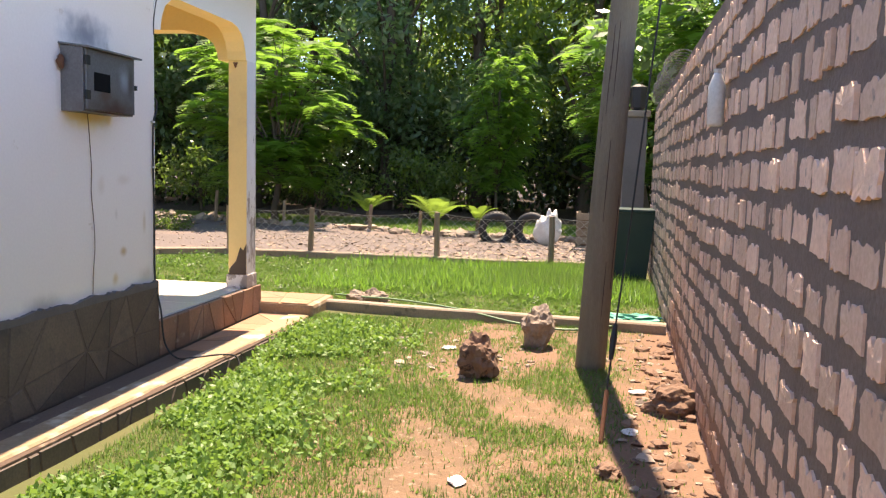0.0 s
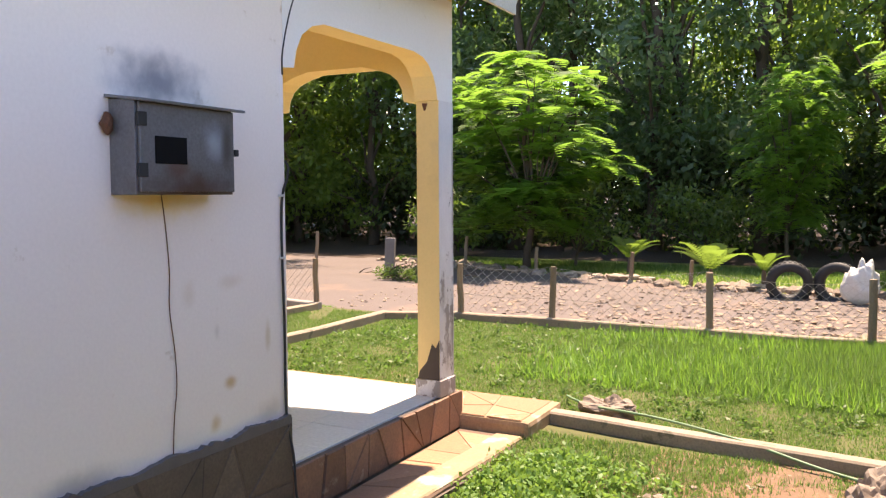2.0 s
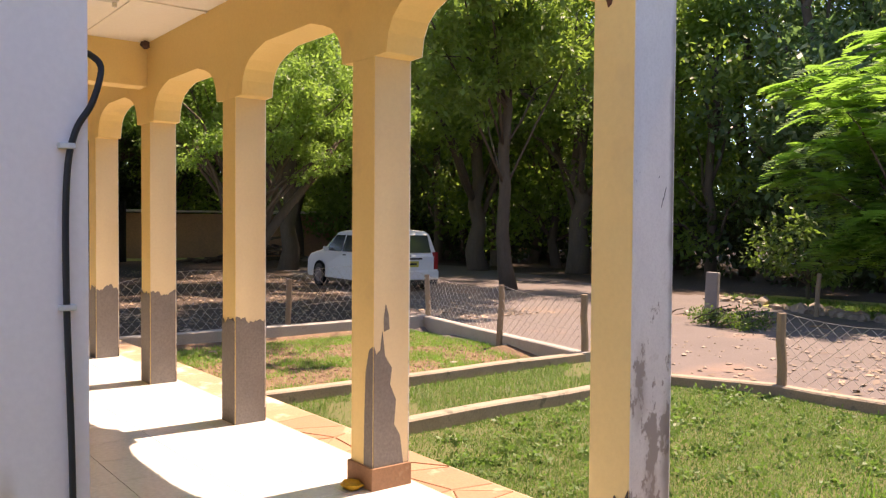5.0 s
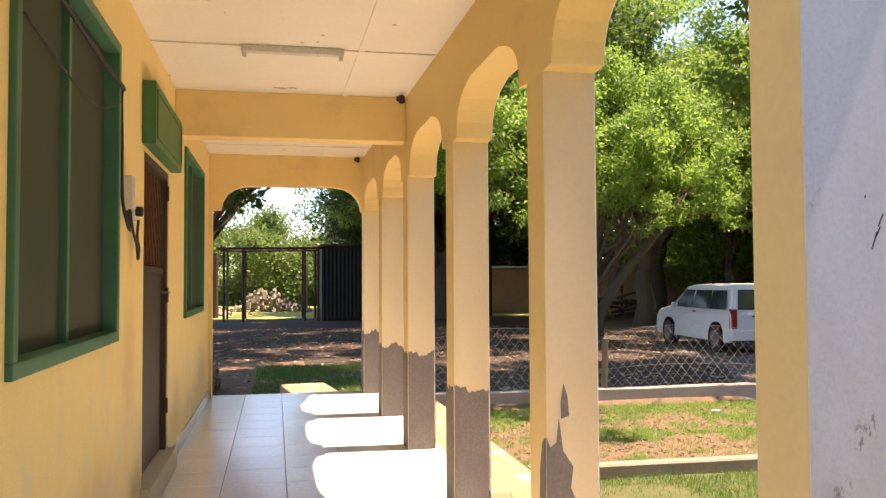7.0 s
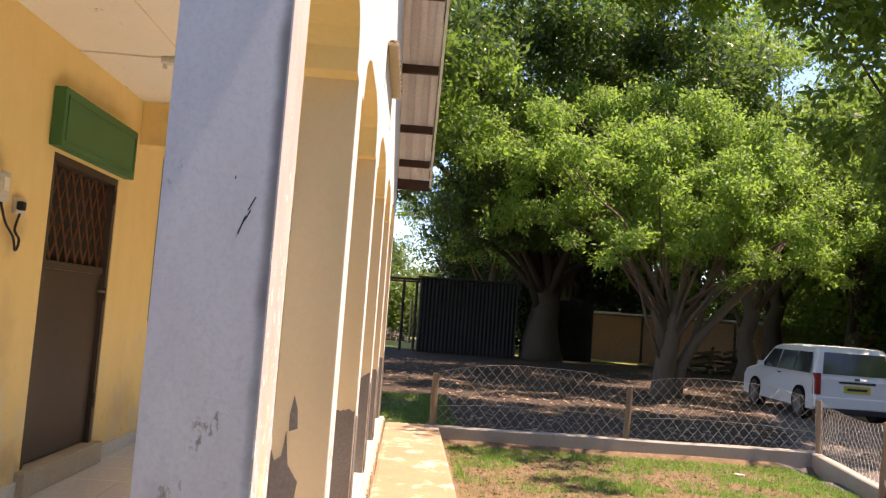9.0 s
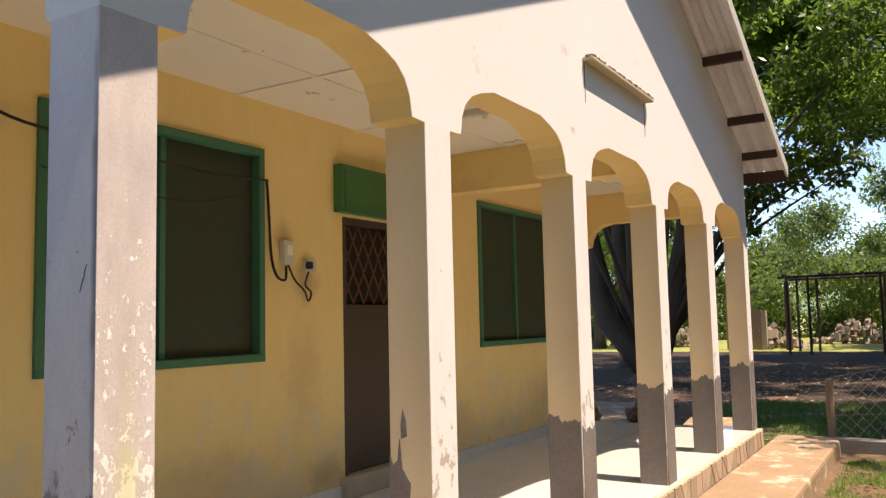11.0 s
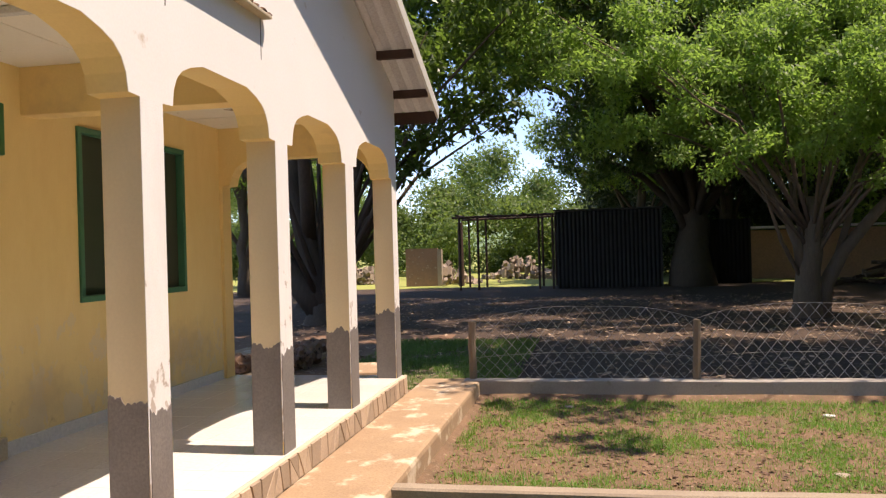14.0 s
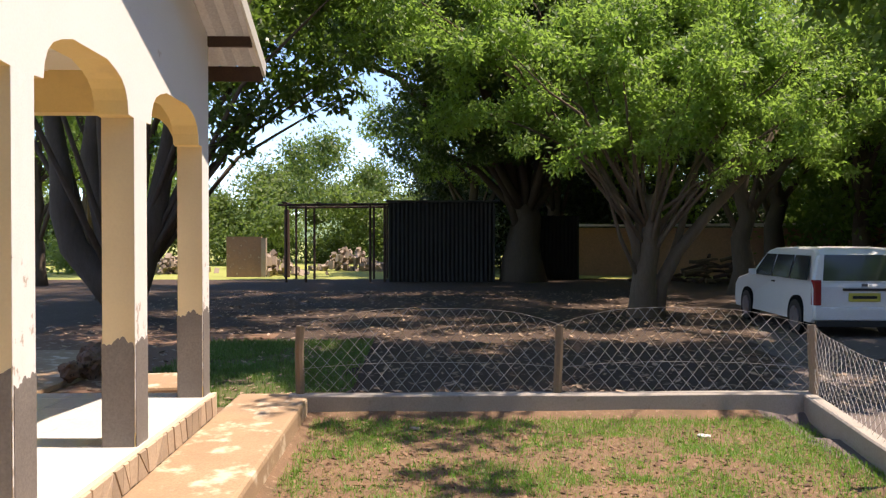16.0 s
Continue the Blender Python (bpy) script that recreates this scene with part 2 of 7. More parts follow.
KERB = mat("kerb_concrete", (0.40, 0.32, 0.235), 0.92, (0.25, 0.195, 0.14), 3, 70, 0.7, 0.35, patches=(0.16, 0.14, 0.10), patch_scale=5, patch_at=0.6)
KERB_GREY = mat("grey_kerb_concrete", (0.42, 0.38, 0.33), 0.92, (0.33, 0.29, 0.25), 3, 70, 0.6, 0.3, patches=(0.24, 0.20, 0.16), patch_scale=5, patch_at=0.64, soft=0.1)
BRICK = mat("pale_fired_brick", (0.82, 0.60, 0.475), 0.92, (0.68, 0.44, 0.325), 3.2, 50, 0.6, 0.5, per=0.2, patches=(0.34, 0.27, 0.24), patch_scale=11, patch_at=0.64, soft=0.06)
BRICK_FAR = mat("pale_fired_brick_joined", (0.82, 0.60, 0.475), 0.92, (0.68, 0.44, 0.325), 3.2, 50, 0.6, 0.5, island=0.2, patches=(0.34, 0.27, 0.24), patch_scale=11, patch_at=0.64, soft=0.06)
WALL_MORTAR = mat("grey_brown_mortar", (0.23, 0.175, 0.15), 0.95, (0.16, 0.122, 0.105), 5, 60, 0.7, 0.8)
for m_ in (BRICK, BRICK_FAR, WALL_MORTAR):
    smudge(m_, [((0.2, y_, 0.05), (1.0, 1.3, 0.42), (0.31, 0.15, 0.085), 0.7) for y_ in (2.5, 5.0, 7.4)])
SOIL = mat("red_soil", (0.235, 0.125, 0.075), 0.95, (0.165, 0.10, 0.062), 1.4, 50, 0.7, 0.6, patches=(0.30, 0.21, 0.14), patch_scale=6, patch_at=0.62, soft=0.1)
TURF = mat("thin_turf", (0.075, 0.095, 0.028), 0.95, (0.115, 0.105, 0.04), 1.8, 60, 0.5, 0.5, patches=(0.26, 0.15, 0.08), patch_scale=0.9, patch_at=0.66, soft=0.15)
DRYTURF = mat("dry_patchy_turf", (0.235, 0.135, 0.08), 0.95, (0.135, 0.088, 0.05), 4.5, 70, 0.4, 0.9, patches=(0.29, 0.20, 0.135), patch_scale=22, patch_at=0.59, soft=0.08)
FARGRASS = mat("far_grass", (0.24, 0.30, 0.06), 0.95, (0.34, 0.33, 0.10), 0.5, 30, 0.6, 0.4)
# Near-black base puts the trees' shade into the colour; pale patches imitate sun flecks.
LITTER = mat("leaf_litter_in_shade_tone", (0.045, 0.028, 0.019), 0.95, (0.072, 0.046, 0.032), 2.5, 40, 0.7, 0.7, patches=(0.22, 0.155, 0.12), patch_scale=9, patch_at=0.62, soft=0.06)
ROAD = mat("gravel_road", (0.172, 0.138, 0.124), 0.95, (0.125, 0.10, 0.089), 0.8, 45, 0.7, 0.6, patches=(0.25, 0.16, 0.115), patch_scale=0.6, patch_at=0.57, soft=0.2)
GREEN = mat("green_paint", (0.035, 0.15, 0.06), 0.45, (0.05, 0.19, 0.075), 3, 60, 0.6, 0.05)
BOXSTEEL = smudge(mat("sooty_steel_painted_sheen", (0.23, 0.235, 0.25), 0.45, (0.17, 0.165, 0.17), 5, 80, 0.7, 0.1, metal=0.5), [
    ((-3.3, 5.43, 1.70), (0.4, 0.34, 0.13), (0.10, 0.052, 0.038), 0.9),
    # Pale blue spot: the sheen of the steel door, put into its colour.
    ((-3.3, 5.56, 1.92), (0.4, 0.09, 0.12), (0.38, 0.44, 0.52), 0.8),
    ((-3.3, 5.64, 1.90), (0.4, 0.05, 0.16), (0.09, 0.07, 0.06), 0.7),
    ((-3.3, 5.36, 1.80), (0.4, 0.10, 0.07), (0.15, 0.08, 0.06), 0.7)])
TEAL = mat("faded_green_frame_paint", (0.035, 0.15, 0.085), 0.5, (0.06, 0.22, 0.13), 3, 60, 0.6, 0.08)
SCREEN = mat("dark_window_screen", (0.024, 0.062, 0.036), 0.7, (0.05, 0.056, 0.036), 1.2, 200, 0.5, 0.02)
DARKGLASS = glass_mat("dark_window_glass", (0.02, 0.028, 0.022))
# Near-black colour stands for unlit rooms, on flat sheets.
DARK = mat("unlit_room_tone", (0.03, 0.025, 0.02), 0.9)
STEEL = mat("rusty_steel", (0.25, 0.27, 0.30), 0.5, (0.16, 0.14, 0.145), 5, 80, 0.7, 0.1, metal=0.6, patches=(0.12, 0.06, 0.045), patch_scale=6, patch_at=0.56, soft=0.12)
DOORSTEEL = mat("brown_door_paint", (0.085, 0.060, 0.045), 0.5, (0.065, 0.045, 0.036), 2, 60, 0.6, 0.05)
BLACK = mat("black_rubber", (0.018, 0.018, 0.019), 0.6, (0.03, 0.03, 0.03), 8, 60)
PITCH = mat("matt_black_plastic", (0.006, 0.006, 0.007), 0.9, (0.01, 0.01, 0.01), 8, 60, spec=0.1)
RUST = mat("rust", (0.22, 0.09, 0.045), 0.9, (0.12, 0.05, 0.03), 20, 90)
POLE = mat("grey_weathered_pole", (0.24, 0.205, 0.15), 0.9, (0.15, 0.12, 0.085), 4, 50, 0.7, 0.5, stretch=(6, 6, 0.5))
POSTWOOD = mat("fence_post_wood", (0.33, 0.25, 0.17), 0.9, (0.22, 0.16, 0.11), 6, 60, 0.7, 0.5, stretch=(3, 3, 0.5), per=0.15)
WIRE = mat("galvanised_wire", (0.62, 0.58, 0.53), 0.6, (0.50, 0.46, 0.41), 8, 60, metal=0.0)
ROOFMET = mat("corrugated_iron", (0.55, 0.53, 0.50), 0.5, (0.45, 0.40, 0.35), 1.5, 50, 0.7, 0.05, metal=0.35)
# Brighter than ROOFMET: sun on the low building's roof edge put into the colour.
PALEIRON = mat("iron_in_sunlit_tone", (0.78, 0.76, 0.72), 0.6, (0.66, 0.62, 0.56), 1.5, 30, 0.6, 0.05)
SHEDMET = mat("dark_shed_iron", (0.055, 0.055, 0.055), 0.6, (0.035, 0.033, 0.03), 2, 50, 0.7, 0.1)
TIMBER = mat("dark_timber", (0.10, 0.055, 0.04), 0.85, (0.06, 0.035, 0.03), 6, 70, 0.7, 0.3)
BARK = mat("tree_bark", (0.13, 0.10, 0.075), 0.95, (0.075, 0.055, 0.04), 5, 35, 0.7, 0.9, stretch=(3, 3, 0.6))
BARK_PALE = mat("pale_tree_bark", (0.187, 0.139, 0.096), 0.95, (0.108, 0.076, 0.051), 5, 35, 0.7, 0.9, stretch=(3, 3, 0.6))
ROCK = mat("porous_red_rock", (0.155, 0.08, 0.05), 0.95, (0.23, 0.145, 0.098), 7, 40, 0.7, 0.8, patches=(0.07, 0.042, 0.032), patch_scale=18, patch_at=0.56)
PALEROCK = mat("pale_stone", (0.38, 0.30, 0.235), 0.95, (0.27, 0.21, 0.16), 7, 40, 0.7, 0.6, island=0.25)
LEAF_DARK = leaf_mat("dark_forest_leaf", (0.030, 0.060, 0.020), (0.115, 0.165, 0.05), (0.21, 0.36, 0.055), 0.40, 0.33)
LEAF_GIANT = leaf_mat("giant_tree_leaf", (0.022, 0.045, 0.015), (0.085, 0.125, 0.04), (0.16, 0.28, 0.045), 0.36, 0.33)
LEAF_MID = leaf_mat("broad_tree_leaf", (0.06, 0.115, 0.028), (0.13, 0.20, 0.045), (0.28, 0.44, 0.07), 0.46)
LEAF_LIT = leaf_mat("light_green_leaf", (0.06, 0.12, 0.028), (0.165, 0.25, 0.06), (0.32, 0.52, 0.09), 0.48)
LEAF_FOREST = leaf_mat("forest_leaf", (0.036, 0.075, 0.034), (0.14, 0.20, 0.095), (0.20, 0.38, 0.11), 0.38, 0.30)
# The forest's low shade is put into this leaf colour.
LEAF_FOREST_SHADE = leaf_mat("shade_dark_undergrowth_leaf", (0.014, 0.026, 0.011), (0.045, 0.07, 0.025), (0.07, 0.12, 0.025), 0.25, 0.4)
LEAF_BRIGHT = leaf_mat("feathery_leaf", (0.055, 0.15, 0.028), (0.12, 0.23, 0.045), (0.26, 0.50, 0.07), 0.5)
LEAF_FAR = leaf_mat("sunlit_bush_leaf", (0.06, 0.105, 0.03), (0.15, 0.20, 0.065), (0.24, 0.36, 0.07), 0.4)
GRASS_A = leaf_mat("lawn_blade", (0.06, 0.125, 0.03), (0.15, 0.205, 0.06), (0.18, 0.35, 0.065), 0.4)
GRASS_TALL = leaf_mat("tall_grass_blade", (0.075, 0.20, 0.03), (0.15, 0.29, 0.055), (0.26, 0.50, 0.07), 0.4)
GRASS_DRY = leaf_mat("dry_blade", (0.36, 0.30, 0.13), (0.24, 0.25, 0.07), (0.40, 0.38, 0.12), 0.3)
WEED = leaf_mat("weed_leaf", (0.10, 0.21, 0.05), (0.17, 0.29, 0.07), (0.27, 0.46, 0.08), 0.35)
CARPAINT = mat("white_car_paint", (0.72, 0.72, 0.71), 0.3, (0.66, 0.66, 0.65), 2, 60, 0.6, 0.0, spec=0.5)
CARGLASS = glass_mat("car_glass", (0.03, 0.035, 0.035))
REDLAMP = glass_mat("red_lamp_lens", (0.28, 0.02, 0.02))
PLATE = mat("yellow_number_plate", (0.60, 0.50, 0.08), 0.5, (0.5, 0.42, 0.08))
PLASTIC = mat("white_plastic", (0.70, 0.69, 0.66), 0.5, (0.62, 0.60, 0.55), 5, 60, 0.6, 0.05)
BIN = mat("dark_green_plastic", (0.022, 0.05, 0.042), 0.45, (0.03, 0.06, 0.05), 3, 60)
HOSE = mat("green_hose", (0.10, 0.22, 0.10), 0.5, (0.2, 0.3, 0.16), 6, 60)
FARBRICK = mat("red_brick_far", (0.58, 0.33, 0.20), 0.95, (0.42, 0.25, 0.16), 1.2, 12, 0.7, 0.4)
HILL = mat("hazy_far_hill", (0.20, 0.28, 0.16), 1.0, (0.14, 0.22, 0.12), 0.05, 1.5, 0.7, 0.0)
GOLD = mat("yellow_peel", (0.75, 0.42, 0.03), 0.6)


# ---- builders
def obj(name, bm, material, smooth=False):
    me = bpy.data.meshes.new(name)
    bm.to_mesh(me)
    bm.free()
    if smooth:
        me.polygons.foreach_set("use_smooth", [True] * len(me.polygons))
    me.materials.append(material)
    return new(name, me)


def part(name, bm, material, parent, label="", smooth=False):
    ob = obj(name, bm, material, smooth)
    ob.parent = parent
    if label:
        tagged(ob, label)
    return ob


def solid(name, bm, material, label, category, kind="", group="", smooth=False):
    return tagged(obj(name, bm, material, smooth), label, category, group, kind)


def thing(name, label, category, at=(0, 0, 0), rz=0.0, group="", kind=""):
    e = tagged(new(name), label, category, group, kind)
    e.matrix_world = pose(*at, 0, 0, rz)
    return e


def box(bm, x0, x1, y0, y1, z0, z1, bevel=0.0, m=None):
    made = bmesh.ops.create_cube(bm, size=1.0)["verts"]
    t = Matrix.Translation(((x0 + x1) / 2, (y0 + y1) / 2, (z0 + z1) / 2)) @ Matrix.Diagonal((x1 - x0, y1 - y0, z1 - z0, 1))
    bmesh.ops.transform(bm, matrix=(m or Matrix()) @ t, verts=made)
    if bevel:
        edges = list({e for v in made for e in v.link_edges})
        bmesh.ops.bevel(bm, geom=edges, offset=bevel, segments=2, affect="EDGES", profile=0.6)
    return bm


def cube(*a, bevel=0.0, m=None):
    return box(bmesh.new(), *a, bevel=bevel, m=m)


def tube(bm, points, radii, sides=10, cap=True):
    """A round bar through points, with a radius at each."""
    rings = []
    pts = [Vector(p) for p in points]
    if not isinstance(radii, (list, tuple)):
        radii = [radii] * len(pts)
    side = None
    for i, p in enumerate(pts):
        d = (pts[min(i + 1, len(pts) - 1)] - pts[max(i - 1, 0)]).normalized()
        if side is None:
            side = d.orthogonal().normalized()
        side = (side - d * side.dot(d)).normalized()
        up = d.cross(side)
        rings.append([bm.verts.new(p + (side * math.cos(a) + up * math.sin(a)) * radii[i]) for a in (2 * math.pi * k / sides for k in range(sides))])
    for a, b in zip(rings, rings[1:]):
        for k in range(sides):
            bm.faces.new((a[k], a[(k + 1) % sides], b[(k + 1) % sides], b[k]))
    if cap:
        bm.faces.new(rings[0][::-1])
        bm.faces.new(rings[-1])
    return bm


def prism(bm, outline, axis, a, b):
    """Extrudes an outline of (u, z) along x or y from a to b."""
    def at(u, z, w):
        return (w, u, z) if axis == "x" else (u, w, z)
    lo, hi = [bm.verts.new(at(u, z, a)) for u, z in outline], [bm.verts.new(at(u, z, b)) for u, z in outline]
    n = len(outline)
    bm.faces.new(lo)
    bm.faces.new(hi[::-1])
    for i in range(n):
        bm.faces.new((lo[i], hi[i], hi[(i + 1) % n], lo[(i + 1) % n]))
    bmesh.ops.recalc_face_normals(bm, faces=bm.faces)
    return bm


def rough_rock(r, seed, squash=(1, 1, 1), subdiv=3, amount=0.35, scale=1.6):
    bm = bmesh.new()
    bmesh.ops.create_icosphere(bm, subdivisions=subdiv, radius=1.0)
    for v in bm.verts:
        n = noise.fractal(v.co * scale + Vector((seed * 7.1, seed * 3.3, seed)), 1.0, 2.0, 4)
        v.co = v.co * (1 + amount * n)
        v.co = Vector((v.co.x * squash[0], v.co.y * squash[1], v.co.z * squash[2])) * r
    return bm


def soup(name, verts, faces, material):
    me = bpy.data.meshes.new(name)
    me.from_pydata(verts, [], faces)
    me.materials.append(material)
    return new(name, me)


def quads_mesh(name, v, k, material, smooth=False):
    """A mesh of loose faces with k corners each, from an array of corners."""
    n = len(v) // k
    me = bpy.data.meshes.new(name)
    me.vertices.add(len(v))
    me.vertices.foreach_set("co", np.asarray(v, np.float32).ravel())
    me.loops.add(len(v))
    me.loops.foreach_set("vertex_index", np.arange(len(v), dtype=np.int32))
    me.polygons.add(n)
    me.polygons.foreach_set("loop_start", np.arange(0, len(v), k, dtype=np.int32))
    me.update(calc_edges=True)
    me.materials.append(material)
    return new(name, me)


# ---- plan
FLOOR_Z, SPRING_Z, CROWN_Z, CEIL_Z = 0.25, 2.34, 2.615, 2.97
EAST_X, WEST_X, FRONT_Y, HOUSE_Y = -3.45, -11.69, 8.13, 6.2
PILLAR_X = [-3.45, -5.01, -6.632, -8.285, -9.855, -11.487]  # east faces
PILLAR_W = [0.178, 0.202, 0.2, 0.215, 0.23, 0.203]  # widths along the front
PD, PW = 0.205, 0.2
RIDGE_X, EAVE_Z, SLOPE, VERGE_Y = -7.56, 3.14, 0.40, 8.53
EAST_EAVE, WEST_EAVE = -3.10, -12.15
GROUND_Z = -0.04


def ground_height(x, y):
    z = GROUND_Z
    if -3.2 < x < 0.6 and y < 8.3:
        k = min(1.0, max(0.0, (-1.5 - x) / 1.3)) * min(1.0, max(0.0, (8.2 - y) / 2.0))
        z -= 0.13 * k
    if -12.42 < x < -8.35 and 8.86 < y < 12.9 - 0.19 * (x + 8.35):
        z -= 0.09
    if x < -12.6 or y > 13.3:
        z -= 0.06
    return z + 0.02 * noise.noise(Vector((x * 0.9, y * 0.9, 0)))


def arch_profile(a, b, z_low):
    """The outline of an arched opening between a and b: corbels at the spring, rounded shoulders, a flat crown."""
    half = [(0, SPRING_Z), (0.10, SPRING_Z + 0.005), (0.115, SPRING_Z + 0.09), (0.15, SPRING_Z + 0.155), (0.21, SPRING_Z + 0.205), (0.30, SPRING_Z + 0.24), (0.44, CROWN_Z)]
    return [(a + o, z) for o, z in half] + [(b - o, z) for o, z in reversed(half)]


def bare_soil(x, y):
    """True where the yard is worn to red soil: along the boundary wall and round the rocks."""
    w = 0.5 * noise.noise(Vector((x * 0.9, y * 0.9, 3.0))) + 0.3 * noise.noise(Vector((x * 2.7, y * 2.7, 9.0)))
    return x + w > -0.42 + 0.05 * y or (x + 1.45) ** 2 / 0.8 + (y - 7.1) ** 2 / 1.3 + 1.3 * w < 0.75 or w > 0.36


# ---- ground: one sheet out to the horizon, fine near the house
def ground_zone(x, y):
    w = 0.5 * noise.noise(Vector((x * 0.5, y * 0.5, 3.0))) + 0.25 * noise.noise(Vector((x * 1.7, y * 1.7, 9.0)))
    if x > 1.2 and y < 13.2:
        return 4
    if y > 13.05 and x > -12.4:
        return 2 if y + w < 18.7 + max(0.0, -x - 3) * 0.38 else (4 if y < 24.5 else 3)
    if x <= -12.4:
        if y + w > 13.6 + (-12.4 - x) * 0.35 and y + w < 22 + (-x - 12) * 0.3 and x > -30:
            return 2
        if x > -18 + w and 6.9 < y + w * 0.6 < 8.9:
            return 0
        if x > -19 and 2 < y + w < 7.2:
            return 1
        # Zone 3: litter coloured dark for the shade under the trees.
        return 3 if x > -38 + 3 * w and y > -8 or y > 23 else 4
    if -3 < x < 1.2 and y < 8.4:
        return 1 if bare_soil(x, y) else (5 if x > -2.2 + w else 0)
    if -12.5 < x < -8.2:
        return 5
    return 0


def grid_lines(lo, hi, step, far):
    a = [lo + step * i for i in range(int(round((hi - lo) / step)) + 1)]
    out, d = [], step
    while d < far:
        d *= 1.45
        out.append(d)
    return [lo - d for d in reversed(out)] + a + [hi + d for d in out]


GX, GY = grid_lines(-26.0, 1.6, 0.3, 600), grid_lines(-3.0, 24.0, 0.3, 600)
gverts = [(x, y, ground_height(x, y)) for y in GY for x in GX]
nx = len(GX)
gfaces = [(j * nx + i, j * nx + i + 1, (j + 1) * nx + i + 1, (j + 1) * nx + i) for j in range(len(GY) - 1) for i in range(nx - 1)]
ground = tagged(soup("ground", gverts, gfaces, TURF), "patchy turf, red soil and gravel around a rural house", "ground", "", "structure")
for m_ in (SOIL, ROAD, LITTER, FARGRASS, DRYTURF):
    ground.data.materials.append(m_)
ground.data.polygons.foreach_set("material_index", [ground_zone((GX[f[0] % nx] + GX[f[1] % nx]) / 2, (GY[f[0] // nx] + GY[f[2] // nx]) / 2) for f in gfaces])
ground.data.polygons.foreach_set("use_smooth", [True] * len(gfaces))

# ---- house walls
BACK_Y = -5.0
wall_east = solid("wall_east", cube(EAST_X - 0.2, EAST_X, BACK_Y, HOUSE_Y + 0.035, -0.15, 3.2), WHITE_SIDE, "off-white painted side wall with brown scuffs", "wall", "structure")
wall_back = solid("wall_south", cube(WEST_X, EAST_X - 0.2, BACK_Y, BACK_Y + 0.2, -0.15, 3.2), WHITE, "plain off-white back wall", "wall", "structure")
wall_west = solid("wall_west", cube(WEST_X, WEST_X + 0.2, BACK_Y + 0.2, HOUSE_Y, -0.15, 3.2), WHITE, "plain off-white far side wall", "wall", "structure")

# the wall behind the veranda, with a door and two window openings
DOOR = (-7.99, -6.90, 0.40, 2.29)
WINDOWS = [(-6.07, -4.50, 1.27, 2.65), (-10.68, -8.97, 1.245, 2.645)]
bm = bmesh.new()
cuts = sorted([(DOOR[0], DOOR[1], 0.25, DOOR[3])] + WINDOWS)
x = WEST_X + 0.2
for a, b, lo, hi in cuts:
    box(bm, x, a, HOUSE_Y - 0.2, HOUSE_Y, 0.0, 3.2)
    box(bm, a, b, HOUSE_Y - 0.2, HOUSE_Y, 0.0, lo)
    box(bm, a, b, HOUSE_Y - 0.2, HOUSE_Y, hi, 3.2)
    x = b
box(bm, x, EAST_X - 0.2, HOUSE_Y - 0.2, HOUSE_Y, 0.0, 3.2)
wall_front = solid("wall_north", bm, YELLOW_WALL, "yellow painted veranda wall, sooty and dirty low down", "wall", "structure")
# Added unseen sheet, coloured dark for the unlit room behind the windows.
inner = solid("partition_wall", cube(WEST_X + 0.2, EAST_X - 0.2, 3.9, 4.0, -0.1, 3.1), DARK, "added dark sheet standing for the unlit room behind the windows", "wall", "structure")
skirting = solid("baseboard", cube(DOOR[1] + 0.06, EAST_X - 0.25, HOUSE_Y + 0.001, HOUSE_Y + 0.016, FLOOR_Z, FLOOR_Z + 0.10), TILE, "pale tile skirting along the veranda wall", "baseboard", "structure")
skirting2 = solid("baseboard", cube(WEST_X + 0.25, DOOR[0] - 0.06, HOUSE_Y + 0.001, HOUSE_Y + 0.016, FLOOR_Z, FLOOR_Z + 0.10), TILE, "pale tile skirting along the veranda wall", "baseboard", "structure")


# ---- windows, door
def window(name, x0, x1, z0, z1, label):
    w = thing(name, label, "window", ((x0 + x1) / 2, HOUSE_Y, z0), kind="structure")
    hw, h, f = (x1 - x0) / 2, z1 - z0, 0.05
    bm = bmesh.new()
    for a in ((-hw, hw, 0, f), (-hw, hw, h - f, h), (-hw, -hw + f, f, h - f), (hw - f, hw, f, h - f)):
        box(bm, a[0], a[1], -0.10, 0.022, a[2], a[3], bevel=0.006)
    part("window_frame", bm, TEAL, w)
    part("mullion", cube(-0.02, 0.02, -0.09, -0.02, f, h - f, bevel=0.004), TEAL, w)
    for k in range(2):
        a, b = -hw + hw * k + 0.03, -hw + hw * (k + 1) - 0.022
        part("pane", cube(a, b, -0.075, -0.068, f * 0.7, h - f * 0.7), DARKGLASS, w)
        part("insect_screen", cube(a, b, -0.050, -0.046, f * 0.7, h - f * 0.7), SCREEN, w, "dusty dark insect screen")
    return w


window("window_1", *WINDOWS[0], "green framed window with dusty dark insect screens")
window("window_2", *WINDOWS[1], "green framed window with dusty dark insect screens")

door = thing("door_1", "brown steel door with a diamond grille in its upper half", "door", (DOOR[0], HOUSE_Y, DOOR[2]), kind="structure")
dw, dh, dm = DOOR[1] - DOOR[0], DOOR[3] - DOOR[2], 1.59 - DOOR[2]
bm = bmesh.new()
for a in ((0, dw, dh - 0.05, dh), (0, 0.05, 0, dh - 0.05), (dw - 0.05, dw, 0, dh - 0.05)):
    box(bm, a[0], a[1], -0.10, -0.005, a[2], a[3], bevel=0.004)
part("door_frame", bm, DOORSTEEL, door)
part("door_panel", cube(0.052, dw - 0.052, -0.075, -0.04, 0.01, dm), DOORSTEEL, door)
